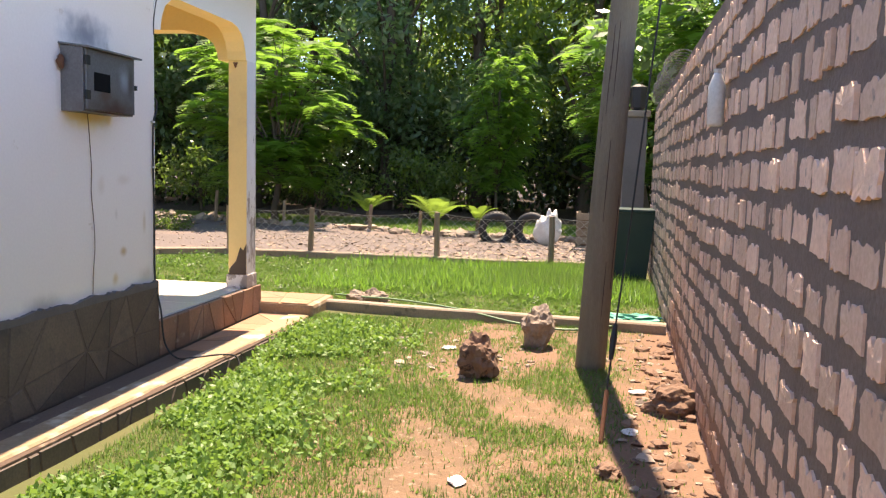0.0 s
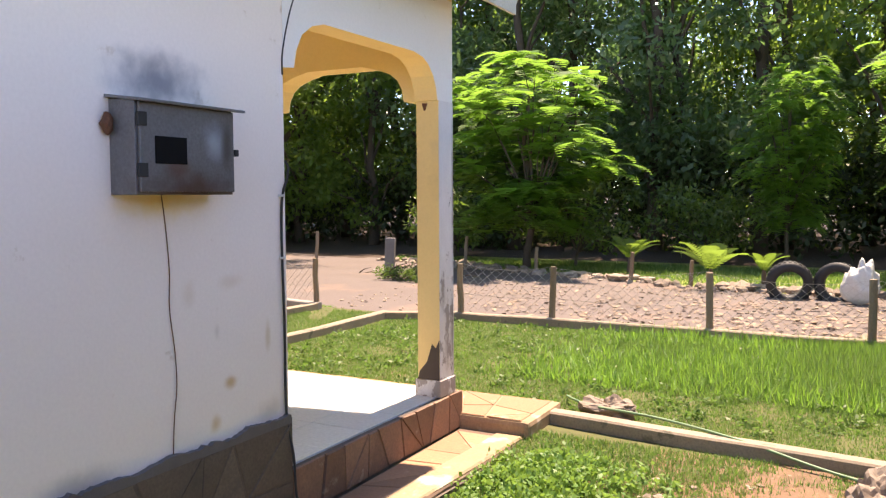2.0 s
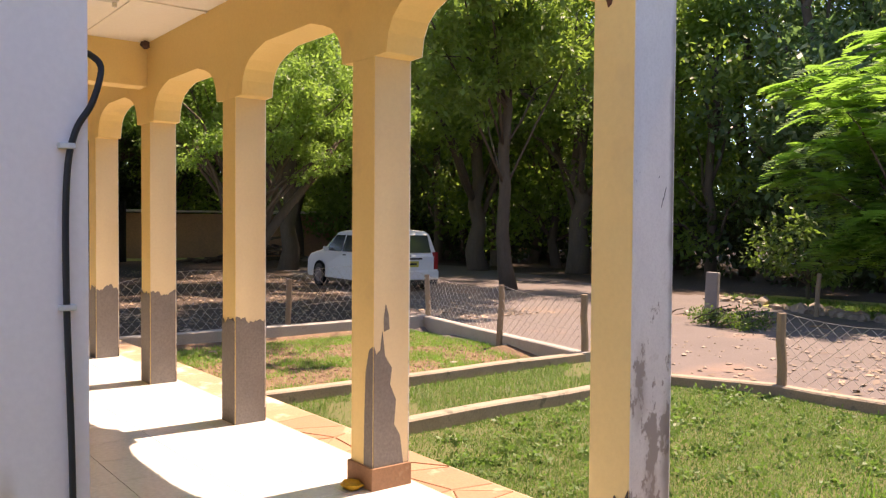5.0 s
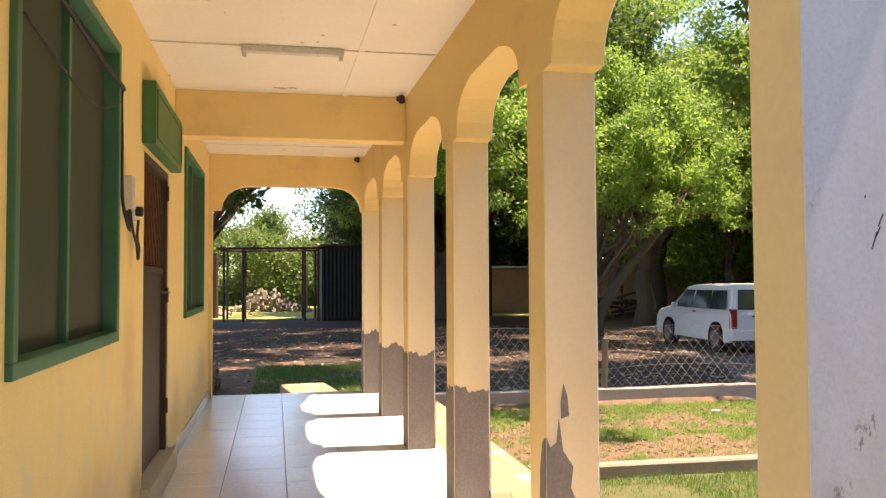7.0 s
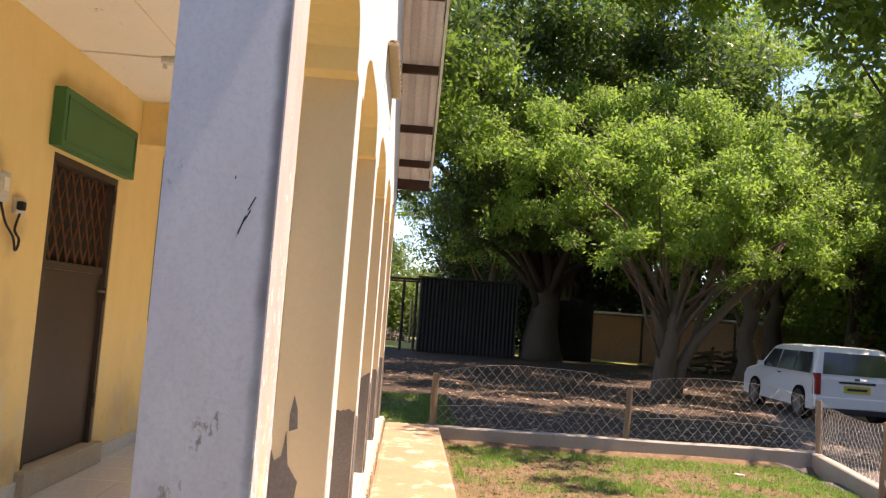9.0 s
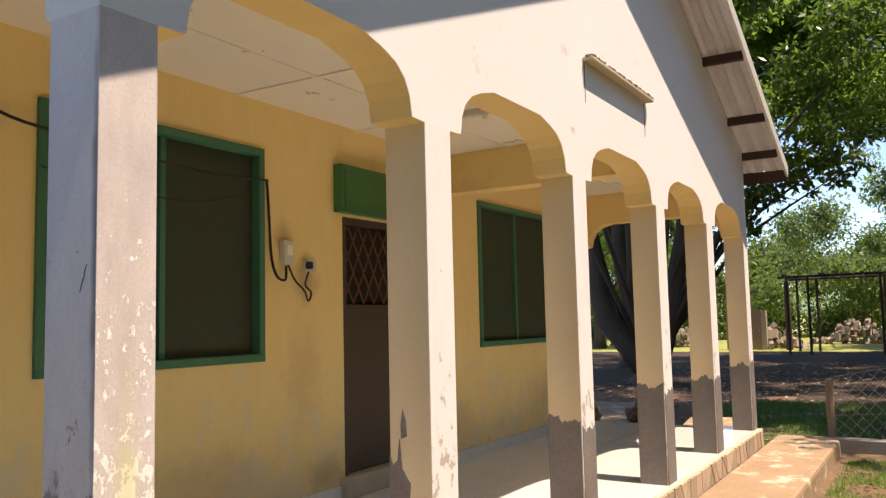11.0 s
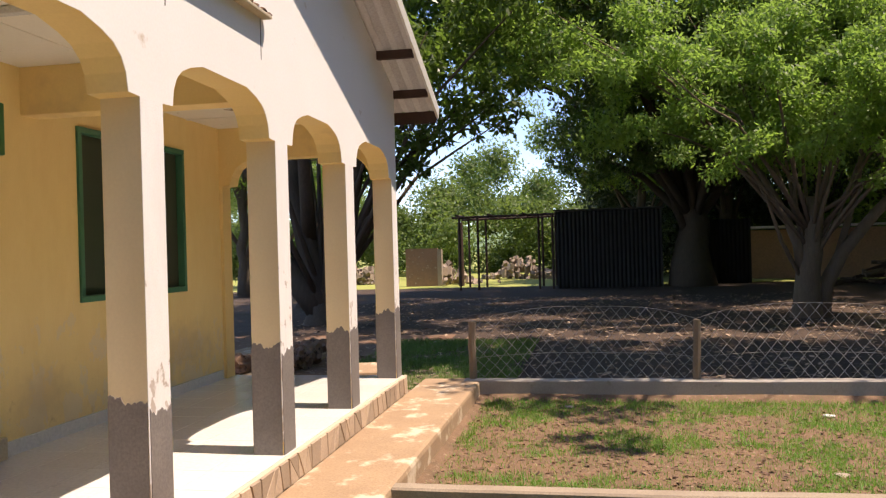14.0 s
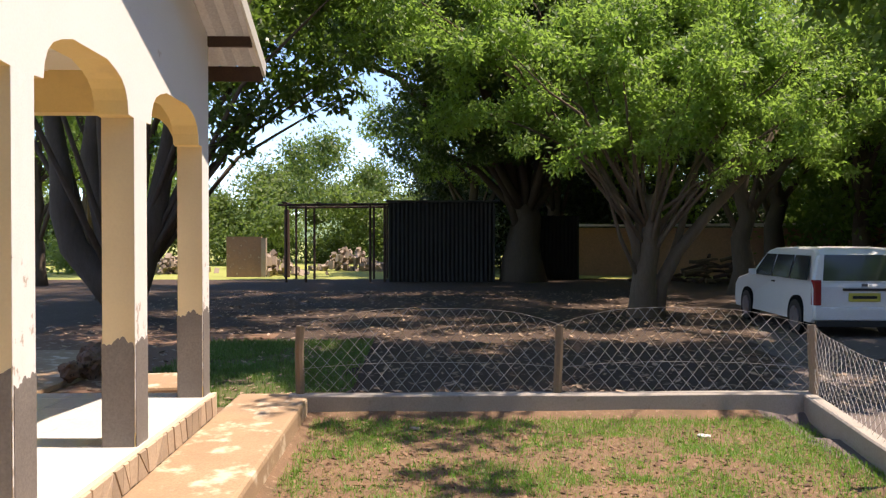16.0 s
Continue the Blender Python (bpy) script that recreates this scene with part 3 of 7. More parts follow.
part("rail", cube(0.052, dw - 0.052, -0.072, -0.028, dm + 0.002, dm + 0.05, bevel=0.004), DOORSTEEL, door)
# Dark sheet in place of the shaded space behind the grille.
part("upper_backing", cube(0.052, dw - 0.052, -0.092, -0.085, dm + 0.052, dh - 0.052), DARK, door, "dark sheet standing for the unlit space behind the grille")
bm = bmesh.new()
gx0, gx1, gz0, gz1 = 0.06, dw - 0.06, dm + 0.055, dh - 0.06
step = 0.13
for sgn in (1, -1):
    c = gx0 - (gz1 - gz0)
    while c < gx1 + (gz1 - gz0):
        pts = []
        for z in np.linspace(gz0, gz1, 24):
            xx = c + sgn * (z - gz0) * 0.55 + (0 if sgn > 0 else (gz1 - gz0) * 0.2)
            if gx0 <= xx <= gx1:
                pts.append((xx, -0.05 + 0.006 * sgn, z))
        if len(pts) > 1:
            tube(bm, [pts[0], pts[-1]], 0.007, 5)
        c += step
part("grille", bm, RUST, door, "rusty brown diamond grille")
bm = tube(bmesh.new(), [(0.12, -0.03, dm - 0.12), (0.12, 0.02, dm - 0.12), (0.22, 0.02, dm - 0.12)], 0.009, 8)
part("door_handle", bm, STEEL, door)
for z in (0.25, 1.0, 1.7):
    part("hinge", tube(bmesh.new(), [(0.045, -0.002, z), (0.045, -0.002, z + 0.1)], 0.012, 8), DOORSTEEL, door)
threshold = solid("door_sill", cube(DOOR[0] - 0.06, DOOR[1] + 0.06, HOUSE_Y - 0.2, HOUSE_Y + 0.06, FLOOR_Z, DOOR[2], bevel=0.01), MORTAR, "raised worn cement door threshold", "door sill", "structure")
hood = thing("door_hood", "green painted box board above the door", "door hood", (DOOR[0], HOUSE_Y, DOOR[3]))
bm = cube(-0.09, dw + 0.10, 0.002, 0.075, 0.02, 0.375, bevel=0.006)
part("board", bm, GREEN, hood)
bm = bmesh.new()
for a in ((-0.05, dw + 0.06, 0.06, 0.075), (-0.05, dw + 0.06, 0.32, 0.335), (-0.05, -0.035, 0.075, 0.32), (dw + 0.045, dw + 0.06, 0.075, 0.32)):
    box(bm, a[0], a[1], 0.0755, 0.083, a[2], a[3])
part("moulding", bm, GREEN, hood)


# ---- veranda arcade: six pillars, arched beam, gable
arcade = thing("veranda_arcade", "painted arcade of six square pillars with flaking paint", "arcade", (0, 0, 0), kind="structure")


def pillar(i, x1):
    x0 = x1 - PILLAR_W[i]
    p = part("pillar", cube(x0, x1, FRONT_Y - PD, FRONT_Y, FLOOR_Z, SPRING_Z, bevel=0.006), YELLOW, arcade, "square veranda pillar, yellow paint worn to grey cement")
    # outer faces are painted white, the foot is worn to bare cement
    t = 0.004
    top = SPRING_Z
    part("front_face", cube(x0 - 0.0004, x1 + 0.0046, FRONT_Y + 0.0005, FRONT_Y + t, FLOOR_Z + 0.09, top), FLAKED if i < 1 else PEELED, p, "flaking white paint")
    # East faces are a paler yellow than the rest of the pillar.
    if i:
        part("side_face", cube(x1 + 0.0003, x1 + 0.0009, FRONT_Y - PD + 0.0035, FRONT_Y + 0.0003, FLOOR_Z + 0.09, top), PALE_YELLOW, p, "cream-yellow paint, paler than the pillar's inner faces")
    if i == 0:
        part("side_face", cube(x1 + 0.0005, x1 + t, FRONT_Y - PD - 0.0005, FRONT_Y + 0.0004, FLOOR_Z + 0.09, top), STAINED, p, "grubby white paint with dark stains")
    return p


PILLARS = [pillar(i, x) for i, x in enumerate(PILLAR_X)]


def ragged(face, axis, at, u0, u1, z0, z_top, seed, parent, side, material=None):
    """A thin worn patch with an uneven upper edge on a pillar's face."""
    rnd = random.Random(seed)
    n = 22
    pts = [(u0, z0), (u1, z0)]
    h = z_top
    tops = []
    for k in range(n + 1):
        u = u1 + (u0 - u1) * k / n
        h = z_top + 0.07 * noise.noise(Vector((u * 11, seed, 1.0))) + 0.03 * noise.noise(Vector((u * 40, seed, 7.0))) + rnd.uniform(-0.006, 0.006)
        tops.append((u, h))
    bm = prism(bmesh.new(), pts + tops, axis, at, at + 0.0045 * side)
    part("worn_patch", bm, material or RENDER_GREY, parent, "bare grey cement where paint has gone")


# feet worn to bare cement: pillar, top on east face, top on front face
for i, (ze, zf) in enumerate([(0.0, 0.0), (0.0, 0.0), (0.92, 0.86), (0.98, 0.94), (0.92, 0.92), (0.95, 0.98)]):
    if ze:
        x1 = PILLAR_X[i]
        ragged(0, "x", x1 + 0.001, FRONT_Y - PD + 0.003, FRONT_Y - 0.003, FLOOR_Z + 0.002, ze, 10 + i, PILLARS[i], 1)
        ragged(0, "x", x1 - PILLAR_W[i] - 0.001, FRONT_Y - PD + 0.003, FRONT_Y - 0.003, FLOOR_Z + 0.002, ze, 40 + i, PILLARS[i], -1)
        ragged(0, "y", FRONT_Y + 0.0045, x1 - PILLAR_W[i] + 0.003, x1 - 0.003, FLOOR_Z + 0.002, zf, 20 + i, PILLARS[i], 1)
        ragged(0, "y", FRONT_Y - PD - 0.001, x1 - PILLAR_W[i] + 0.003, x1 - 0.003, FLOOR_Z + 0.002, ze, 30 + i, PILLARS[i], -1)


def blot(axis, at, outline, parent, side, material=None):
    part("worn_patch", prism(bmesh.new(), outline, axis, at, at + 0.0045 * side), material or RENDER_GREY, parent, "bare grey cement where paint has gone")


# second pillar: tall worn tongue round its corner; first pillar: black foot stain
P2, P1 = PILLARS[1], PILLARS[0]
y0, y1 = FRONT_Y - PD, FRONT_Y
blot("x", PILLAR_X[1] + 0.001, [(y0 + 0.002, 0.36), (y1 - 0.03, 0.36), (y1 - 0.05, 0.50), (y1 - 0.085, 0.56), (y1 - 0.075, 0.68), (y1 - 0.11, 0.76), (y1 - 0.10, 0.84), (y1 - 0.14, 0.90), (y1 - 0.155, 1.02), (y1 - 0.165, 0.93), (y1 - 0.19, 0.91), (y0 + 0.002, 0.95)], P2, 1)
blot("x", PILLAR_X[1] + 0.001, [(y0 + 0.06, 1.02), (y0 + 0.09, 1.03), (y0 + 0.085, 1.10), (y0 + 0.07, 1.15), (y0 + 0.058, 1.08)], P2, 1)
blot("y", y0 - 0.001, [(PILLAR_X[1] - 0.075, 0.36), (PILLAR_X[1] - 0.002, 0.36), (PILLAR_X[1] - 0.002, 0.95), (PILLAR_X[1] - 0.03, 0.93), (PILLAR_X[1] - 0.06, 0.82), (PILLAR_X[1] - 0.07, 0.6)], P2, -1)
for k, (i, h) in enumerate([(0, 0.12), (1, 0.11)]):
    x1 = PILLAR_X[i]
    part("tile_foot", cube(x1 - PILLAR_W[i] - 0.014, x1 + 0.014, y0 - 0.014, y1 + 0.014, FLOOR_Z, FLOOR_Z + h, bevel=0.004), FLAG if i else STAINED, PILLARS[i], "tiled pillar foot")
SOOT = mat("black_damp_stain", (0.06, 0.05, 0.045), 0.9, (0.11, 0.085, 0.07), 6, 60, 0.7, 0.3)
blot("y", y0 - 0.001, [(PILLAR_X[0] - 0.176, 0.372), (PILLAR_X[0] - 0.002, 0.372), (PILLAR_X[0] - 0.002, 0.66), (PILLAR_X[0] - 0.03, 0.60), (PILLAR_X[0] - 0.06, 0.63), (PILLAR_X[0] - 0.10, 0.50), (PILLAR_X[0] - 0.16, 0.43)], P1, -1, SOOT)
blot("y", y0 - 0.001, [(PILLAR_X[0] - 0.13, 2.325), (PILLAR_X[0] - 0.085, 2.325), (PILLAR_X[0] - 0.10, 2.28), (PILLAR_X[0] - 0.112, 2.272)], P1, -1, RUST)
# scratches on the first pillar
bm = bmesh.new()
for a, b, z0_, z1_ in ((-0.062, -0.05, 1.60, 1.635), (-0.052, -0.042, 1.625, 1.645), (-0.047, -0.035, 1.645, 1.67), (-0.075, -0.074, 1.70, 1.706)):
    tube(bm, [(EAST_X + 0.004, y1 + a, z0_), (EAST_X + 0.004, y1 + b, z1_)], 0.0013, 5)
part("scratch", bm, BLACK, P1, "dark scratch marks")

# front beam with its arches and the gable above, one wall
bm = bmesh.new()
roof_z = lambda x: EAVE_Z - 0.03 + SLOPE * (min(x - WEST_EAVE, EAST_EAVE - x))
line = []
for i in range(5, 0, -1):
    line += arch_profile(PILLAR_X[i], PILLAR_X[i - 1] - PILLAR_W[i - 1], SPRING_Z)
outline = [(WEST_X, SPRING_Z)] + line + [(EAST_X, SPRING_Z), (EAST_X, roof_z(EAST_X)), (RIDGE_X, roof_z(RIDGE_X)), (WEST_X, roof_z(WEST_X))]
prism(bm, outline, "y", FRONT_Y - PD, FRONT_Y)
gable = part("gable_wall", bm, YELLOW, arcade, "yellow inside of the arched beam")
bm = prism(bmesh.new(), outline, "y", FRONT_Y + 0.0005, FRONT_Y + 0.004)
part("gable_face", bm, WHITE, gable, "off-white painted gable front")


# side arches at both ends
def end_arch(name, x_in, x_out, face_x, material):
    a, b, top = HOUSE_Y + 0.035, FRONT_Y - PD, 3.05
    left = [(0, SPRING_Z), (0.09, SPRING_Z + 0.01), (0.11, SPRING_Z + 0.10), (0.16, SPRING_Z + 0.19), (0.25, SPRING_Z + 0.25), (0.36, SPRING_Z + 0.28)]
    right = [(0, SPRING_Z), (0.02, SPRING_Z + 0.004), (0.035, SPRING_Z + 0.08), (0.075, SPRING_Z + 0.16), (0.14, SPRING_Z + 0.225), (0.22, SPRING_Z + 0.265), (0.34, SPRING_Z + 0.285)]
    o = [(a + d, z) for d, z in left] + [(b - d, z) for d, z in reversed(right)]
    outline = o + [(FRONT_Y - PD, top), (HOUSE_Y + 0.035, top)]
    part("end_beam", prism(bmesh.new(), outline, "x", x_in, x_out), YELLOW, arcade, "yellow arched end beam")
    if face_x is not None:
        part("end_beam_face", prism(bmesh.new(), outline, "x", face_x + 0.0005, face_x + 0.004), material, arcade, "grubby off-white face of the end beam")


end_arch("east", EAST_X - 0.178, EAST_X, EAST_X, WHITE)
end_arch("west", WEST_X, WEST_X + PW, None, WHITE)
part("corner_face", cube(EAST_X + 0.0005, EAST_X + 0.004, FRONT_Y - PD, FRONT_Y, SPRING_Z, 3.05), WHITE, arcade)
part("cross_beam", cube(-8.53, -8.335, HOUSE_Y, FRONT_Y - PD, 2.625, CEIL_Z, bevel=0.008), YELLOW, arcade, "yellow cross beam below the ceiling")
part("corner_pier", cube(WEST_X, WEST_X + PW, HOUSE_Y - 0.0, HOUSE_Y + 0.034, FLOOR_Z, 3.05), YELLOW, arcade)

# ventilation hood on the gable
vent = thing("gable_vent", "crumbling brown brick ventilation ledge on the gable", "vent", (-7.485, FRONT_Y, 3.095))
part("ledge", cube(-0.63, 0.63, 0.005, 0.075, 0.0, 0.022, bevel=0.006), MORTAR, vent)
rnd = random.Random(4)
for k in range(13):
    cx = -0.6 + k * 0.1
    bm = rough_rock(0.045, k + 50, (1.1, 0.7, 0.36), 2, 0.4)
    bmesh.ops.translate(bm, verts=bm.verts, vec=(cx + rnd.uniform(-0.02, 0.02), 0.045, 0.03))
    part("brick_rubble", bm, ROCK, vent, smooth=False)
for sx in (-0.60, 0.60):
    part("crack", cube(sx, sx + 0.008, 0.0045, 0.0065, -0.26, 0.0), RENDER_GREY, vent, "thin crack in the render")

# ceiling, light fitting
bm = cube(WEST_X + PW, EAST_X - PW, HOUSE_Y, FRONT_Y - PD, CEIL_Z, CEIL_Z + 0.02)
for cx in (-4.6, -5.85, -7.1, -9.6, -10.8):
    box(bm, cx - 0.02, cx + 0.02, HOUSE_Y + 0.001, FRONT_Y - PD - 0.001, CEIL_Z - 0.010, CEIL_Z - 0.002)
for cy in (6.85, 7.45):
    box(bm, WEST_X + PW, EAST_X - PW, cy - 0.02, cy + 0.02, CEIL_Z - 0.008, CEIL_Z - 0.001)
ceiling = solid("ceiling", bm, CREAM, "cream board veranda ceiling with cover strips and stains", "ceiling", "structure")
lampfit = thing("batten_light", "bare fluorescent batten fitting without a tube", "ceiling light", (-7.08, 7.03, CEIL_Z))
part("batten", cube(-0.03, 0.03, -0.31, 0.31, -0.045, -0.002, bevel=0.006), PLASTIC, lampfit)
for sy in (-0.29, 0.29):
    part("tube_socket", cube(-0.012, 0.012, sy - 0.012, sy + 0.012, -0.075, -0.046, bevel=0.003), PLASTIC, lampfit)

# ---- roof of corrugated iron on timber
roof = thing("roof", "weathered corrugated iron gable roof with timber purlins", "roof", (0, 0, 0), kind="structure")


def slope_sheet(x_eave, x_ridge, name):
    bm = bmesh.new()
    ys = np.arange(BACK_Y - 0.4, VERGE_Y + 0.001, 0.038)
    lo, hi = [], []
    for k, y in enumerate(ys):
        w = 0.012 * math.cos(k * math.pi / 2)
        lo.append(bm.verts.new((x_eave, y, EAVE_Z + w)))
        hi.append(bm.verts.new((x_ridge, y, EAVE_Z + abs(x_ridge - x_eave) * SLOPE + w)))
    for k in range(len(ys) - 1):
        bm.faces.new((lo[k], lo[k + 1], hi[k + 1], hi[k]))
    bmesh.ops.solidify(bm, geom=bm.faces[:], thickness=0.004)
    return part(name, bm, ROOFMET, roof)


slope_sheet(WEST_EAVE, RIDGE_X, "roof_sheet")
slope_sheet(EAST_EAVE, RIDGE_X, "roof_sheet")
for side, x_eave in ((1, WEST_EAVE), (-1, EAST_EAVE)):
    for d in (0.03, 0.45, 1.12, 2.1, 3.08, 4.06):
        cx = x_eave + side * d
        z = EAVE_Z + d * SLOPE
        if d < 0.1:
            part("fascia_board", cube(cx - 0.012, cx + 0.012, BACK_Y - 0.4, VERGE_Y - 0.01, z - 0.15, z - 0.016), TIMBER if side > 0 else PLASTIC, roof, "painted fascia board")
        else:
            part("purlin", cube(cx - 0.03, cx + 0.03, BACK_Y - 0.4, VERGE_Y - 0.03, z - 0.10, z - 0.018), TIMBER, roof)
    m = Matrix.Translation((x_eave, VERGE_Y, EAVE_Z)) @ Matrix.Rotation(-side * math.atan(SLOPE), 4, "Y")
    length = (RIDGE_X - x_eave) * side / math.cos(math.atan(SLOPE))
    part("barge_board", cube(0 if side > 0 else -length, length if side > 0 else 0, -0.012, 0.012, -0.10, 0.03, m=m), PLASTIC, roof, "pale painted barge board")
part("ridge_cap", tube(bmesh.new(), [(RIDGE_X, BACK_Y - 0.4, EAVE_Z + 4.59 * SLOPE), (RIDGE_X, VERGE_Y, EAVE_Z + 4.59 * SLOPE)], 0.08, 8), ROOFMET, roof)
for side, x_wall, x_eave in ((1, WEST_X, WEST_EAVE), (-1, EAST_X, EAST_EAVE)):
    part("soffit", cube(min(x_wall, x_eave) + 0.02, max(x_wall, x_eave), BACK_Y, FRONT_Y - 0.3, EAVE_Z - 0.14, EAVE_Z - 0.13), TIMBER, roof, "brown board under the eave")

# ---- veranda floor and steps
slab = solid("veranda_floor", cube(WEST_X - 0.02, EAST_X - 0.025, HOUSE_Y - 0.2, FRONT_Y + 0.02, -0.1, FLOOR_Z - 0.012), GROUT, "cement veranda slab under the tiles", "floor", "structure")
steps = solid("lower_step", cube(-12.62, -2.88, FRONT_Y + 0.06, 8.88, -0.2, 0.072, bevel=0.035), CEMENT, "worn ochre cement step along the veranda", "step", "structure")


def path_slab():
    """A cement strip whose outer edge draws in towards the back, worn uneven."""
    bm = bmesh.new()
    rows = []
    for k in range(60):
        y = BACK_Y + (8.16 - BACK_Y) * k / 59
        xo = -2.905 - 0.047 * (8.16 - max(y, 3.0)) + 0.012 * noise.noise(Vector((0, y * 2.3, 4)))
        rows.append([bm.verts.new(p) for p in ((-3.41, y, -0.35), (-3.41, y, -0.03), (xo - 0.02, y, -0.03), (xo, y, -0.05), (xo + 0.01, y, -0.35))])
    for a, b in zip(rows, rows[1:]):
        for k in range(4):
            bm.faces.new((a[k], b[k], b[k + 1], a[k + 1]))
    bm.faces.new(rows[0][::-1])
    bm.faces.new(rows[-1])
    bmesh.ops.recalc_face_normals(bm, faces=bm.faces)
    return bm


side_path = solid("side_path", path_slab(), SIDEPATH, "narrow red-brown cement path beside the house, coloured dark for the eave's shade", "path", "structure")

# ---- kerbs
def kerb(name, a, b, w, z, label, material=None):
    d = Vector((b[0] - a[0], b[1] - a[1], 0))
    rz = math.degrees(math.atan2(d.y, d.x))
    bm = bmesh.new()
    n = max(2, int(d.length / 0.35))
    ring = []
    for i in range(n + 1):
        s = d.length * i / n
        j = 0.012 * noise.noise(Vector((a[0] + s, a[1], 5.0)))
        c = 0.014
        ring.append([bm.verts.new((s, y, zz)) for y, zz in ((-w / 2 + j, -0.3), (-w / 2 + j, z - c + j), (-w / 2 + c + j, z + j), (w / 2 - c + j, z + j), (w / 2 + j, z - c + j), (w / 2 + j, -0.3))])
    for p, q_ in zip(ring, ring[1:]):
        for k in range(5):
            bm.faces.new((p[k], q_[k], q_[k + 1], p[k + 1]))
    bm.faces.new(ring[0])
    bm.faces.new(ring[-1][::-1])
    bmesh.ops.recalc_face_normals(bm, faces=bm.faces)
    ob = solid(name, bm, material or KERB, label, "kerb", "structure")
    ob.matrix_world = pose(a[0], a[1], 0, 0, 0, rz)
    return ob


KL = "low weathered concrete garden kerb"
kerb("kerb", (-2.9, 8.68), (0.42, 8.27), 0.13, 0.055, KL)
kerb("kerb", (-6.74, 8.88), (-6.82, 12.62), 0.13, 0.075, KL)
kerb("kerb", (-6.82, 12.55), (-5.8, 13.0), 0.13, 0.07, KL)
kerb("kerb", (-5.85, 13.0), (0.62, 12.97), 0.13, 0.065, KL)
kerb("kerb", (-8.27, 8.88), (-8.27, 12.95), 0.13, 0.07, KL)
kerb("kerb", (-8.2, 12.93), (-12.5, 13.74), 0.13, 0.07, "pale grey concrete garden kerb", KERB_GREY)
kerb("kerb", (-12.47, 13.8), (-12.47, 8.7), 0.16, 0.085, "pale grey concrete garden kerb", KERB_GREY)

# ---- fence posts and wire mesh
POSTS = [(-0.745, 12.97), (-2.484, 13.03), (-4.5, 13.05), (-5.815, 12.99), (-8.283, 12.98), (-10.02, 13.2), (-12.42, 13.76), (-12.5, 11.28), (-12.5, 8.79)]


def fence_post(seed, h):
    rnd = random.Random(seed)
    pts = [(0.008 * rnd.uniform(-1, 1), 0.008 * rnd.uniform(-1, 1), z) for z in np.linspace(-0.3, h, 5)]
    return tube(bmesh.new(), pts, [0.048, 0.046, 0.044, 0.043, 0.041], 8)


for i, (px, py) in enumerate(POSTS):
    p = solid("fence_post", fence_post(i, 0.72), POSTWOOD, "short weathered round timber fence post", "fence post", group="garden fence posts")
    p.matrix_world = pose(px, py, 0.02, random.Random(i).uniform(-2, 2), random.Random(i + 9).uniform(-2, 2), 40 * i)


def chain_link(a, b, h, sag, cell=0.125):
    """Woven wire mesh between two posts: zigzag wires in both directions, sagging at its top."""
    d = Vector((b[0] - a[0], b[1] - a[1], 0))
    L = d.length
    d.normalize()
    up = Vector((0, 0, 1))
    side = Vector((-d.y, d.x, 0))
    quads = []
    r = 0.0019

    def where(s, k):
        t = s / L
        top = h - sag * 4 * t * (1 - t) + 0.035 * noise.noise(Vector((s * 1.3, a[0], a[1])))
        z = 0.1 + (top - 0.1) * k
        return Vector((a[0], a[1], 0)) + d * s + up * z + side * (0.05 * noise.noise(Vector((s * 0.9, k * 2, a[0] + 4))))

    rows = int((h - 0.1) / cell * 1.0)
    cols = int(L / cell)
    for sgn in (1, -1):
        for c in range(-rows, cols + rows + 1):
            prev = None
            for k in range(rows + 1):
                s = (c + sgn * k) * cell * (L / (cols * cell))
                if 0 <= s <= L:
                    p = where(s, k / rows)
                    if prev is not None:
                        v = (p - prev).normalized()
                        n1 = v.cross(side).normalized() * r
                        n2 = side * r
                        quads.append((prev - n1, prev + n1, p + n1, p - n1))
                        quads.append((prev - n2, prev + n2, p + n2, p - n2))
                    prev = p
                else:
                    prev = None
    for k in (0.35, 1.0):
        prev = None
        for s in np.linspace(0, L, 24):
            p = where(s, k)
            if prev is not None:
                quads.append((prev - up * r, prev + up * r, p + up * r, p - up * r))
                quads.append((prev - side * r, prev + side * r, p + side * r, p - side * r))
            prev = p
    ob = quads_mesh("wire_mesh", np.array([[tuple(v) for v in q] for q in quads]).reshape(-1, 3), 4, WIRE)
    return tagged(ob, "sagging galvanised diamond wire mesh on short posts", "wire fence", "garden fence panels")


for a, b in zip(POSTS, POSTS[1:]):
    if a != POSTS[3]:
        chain_link(a, b, 0.74, -0.17 if a[0] < -12 else 0.08)
chain_link(POSTS[0], (0.6, 12.97), 0.74, 0.05)

# ---- brick boundary wall
BW_YAW = math.degrees(math.atan(0.0495))
brick_wall = thing("boundary_wall", "rough boundary wall of pale bricks in thick mortar", "wall", (0.03, 0, 0), -BW_YAW, kind="structure")
BW_Y0, BW_Y1, BW_TOP = -3.5, 13.15, 2.36
bm = bmesh.new()
nyc, nzc = 140, 26
grid = [[bm.verts.new((0.003 + 0.006 * noise.noise(Vector((y * 5, z * 5, 1))), y, z)) for y in np.linspace(BW_Y0, BW_Y1, nyc)] for z in np.linspace(-0.3, BW_TOP, nzc)]
for r0, r1 in zip(grid, grid[1:]):
    for k in range(nyc - 1):
        bm.faces.new((r0[k], r1[k], r1[k + 1], r0[k + 1]))
back = [[bm.verts.new((0.24, y, z)) for y in (BW_Y0, BW_Y1)] for z in (-0.3, BW_TOP)]
bm.faces.new((back[0][0], back[0][1], back[1][1], back[1][0]))
top = [v for v in grid[-1]]
bm.faces.new(top + [back[1][1], back[1][0]])
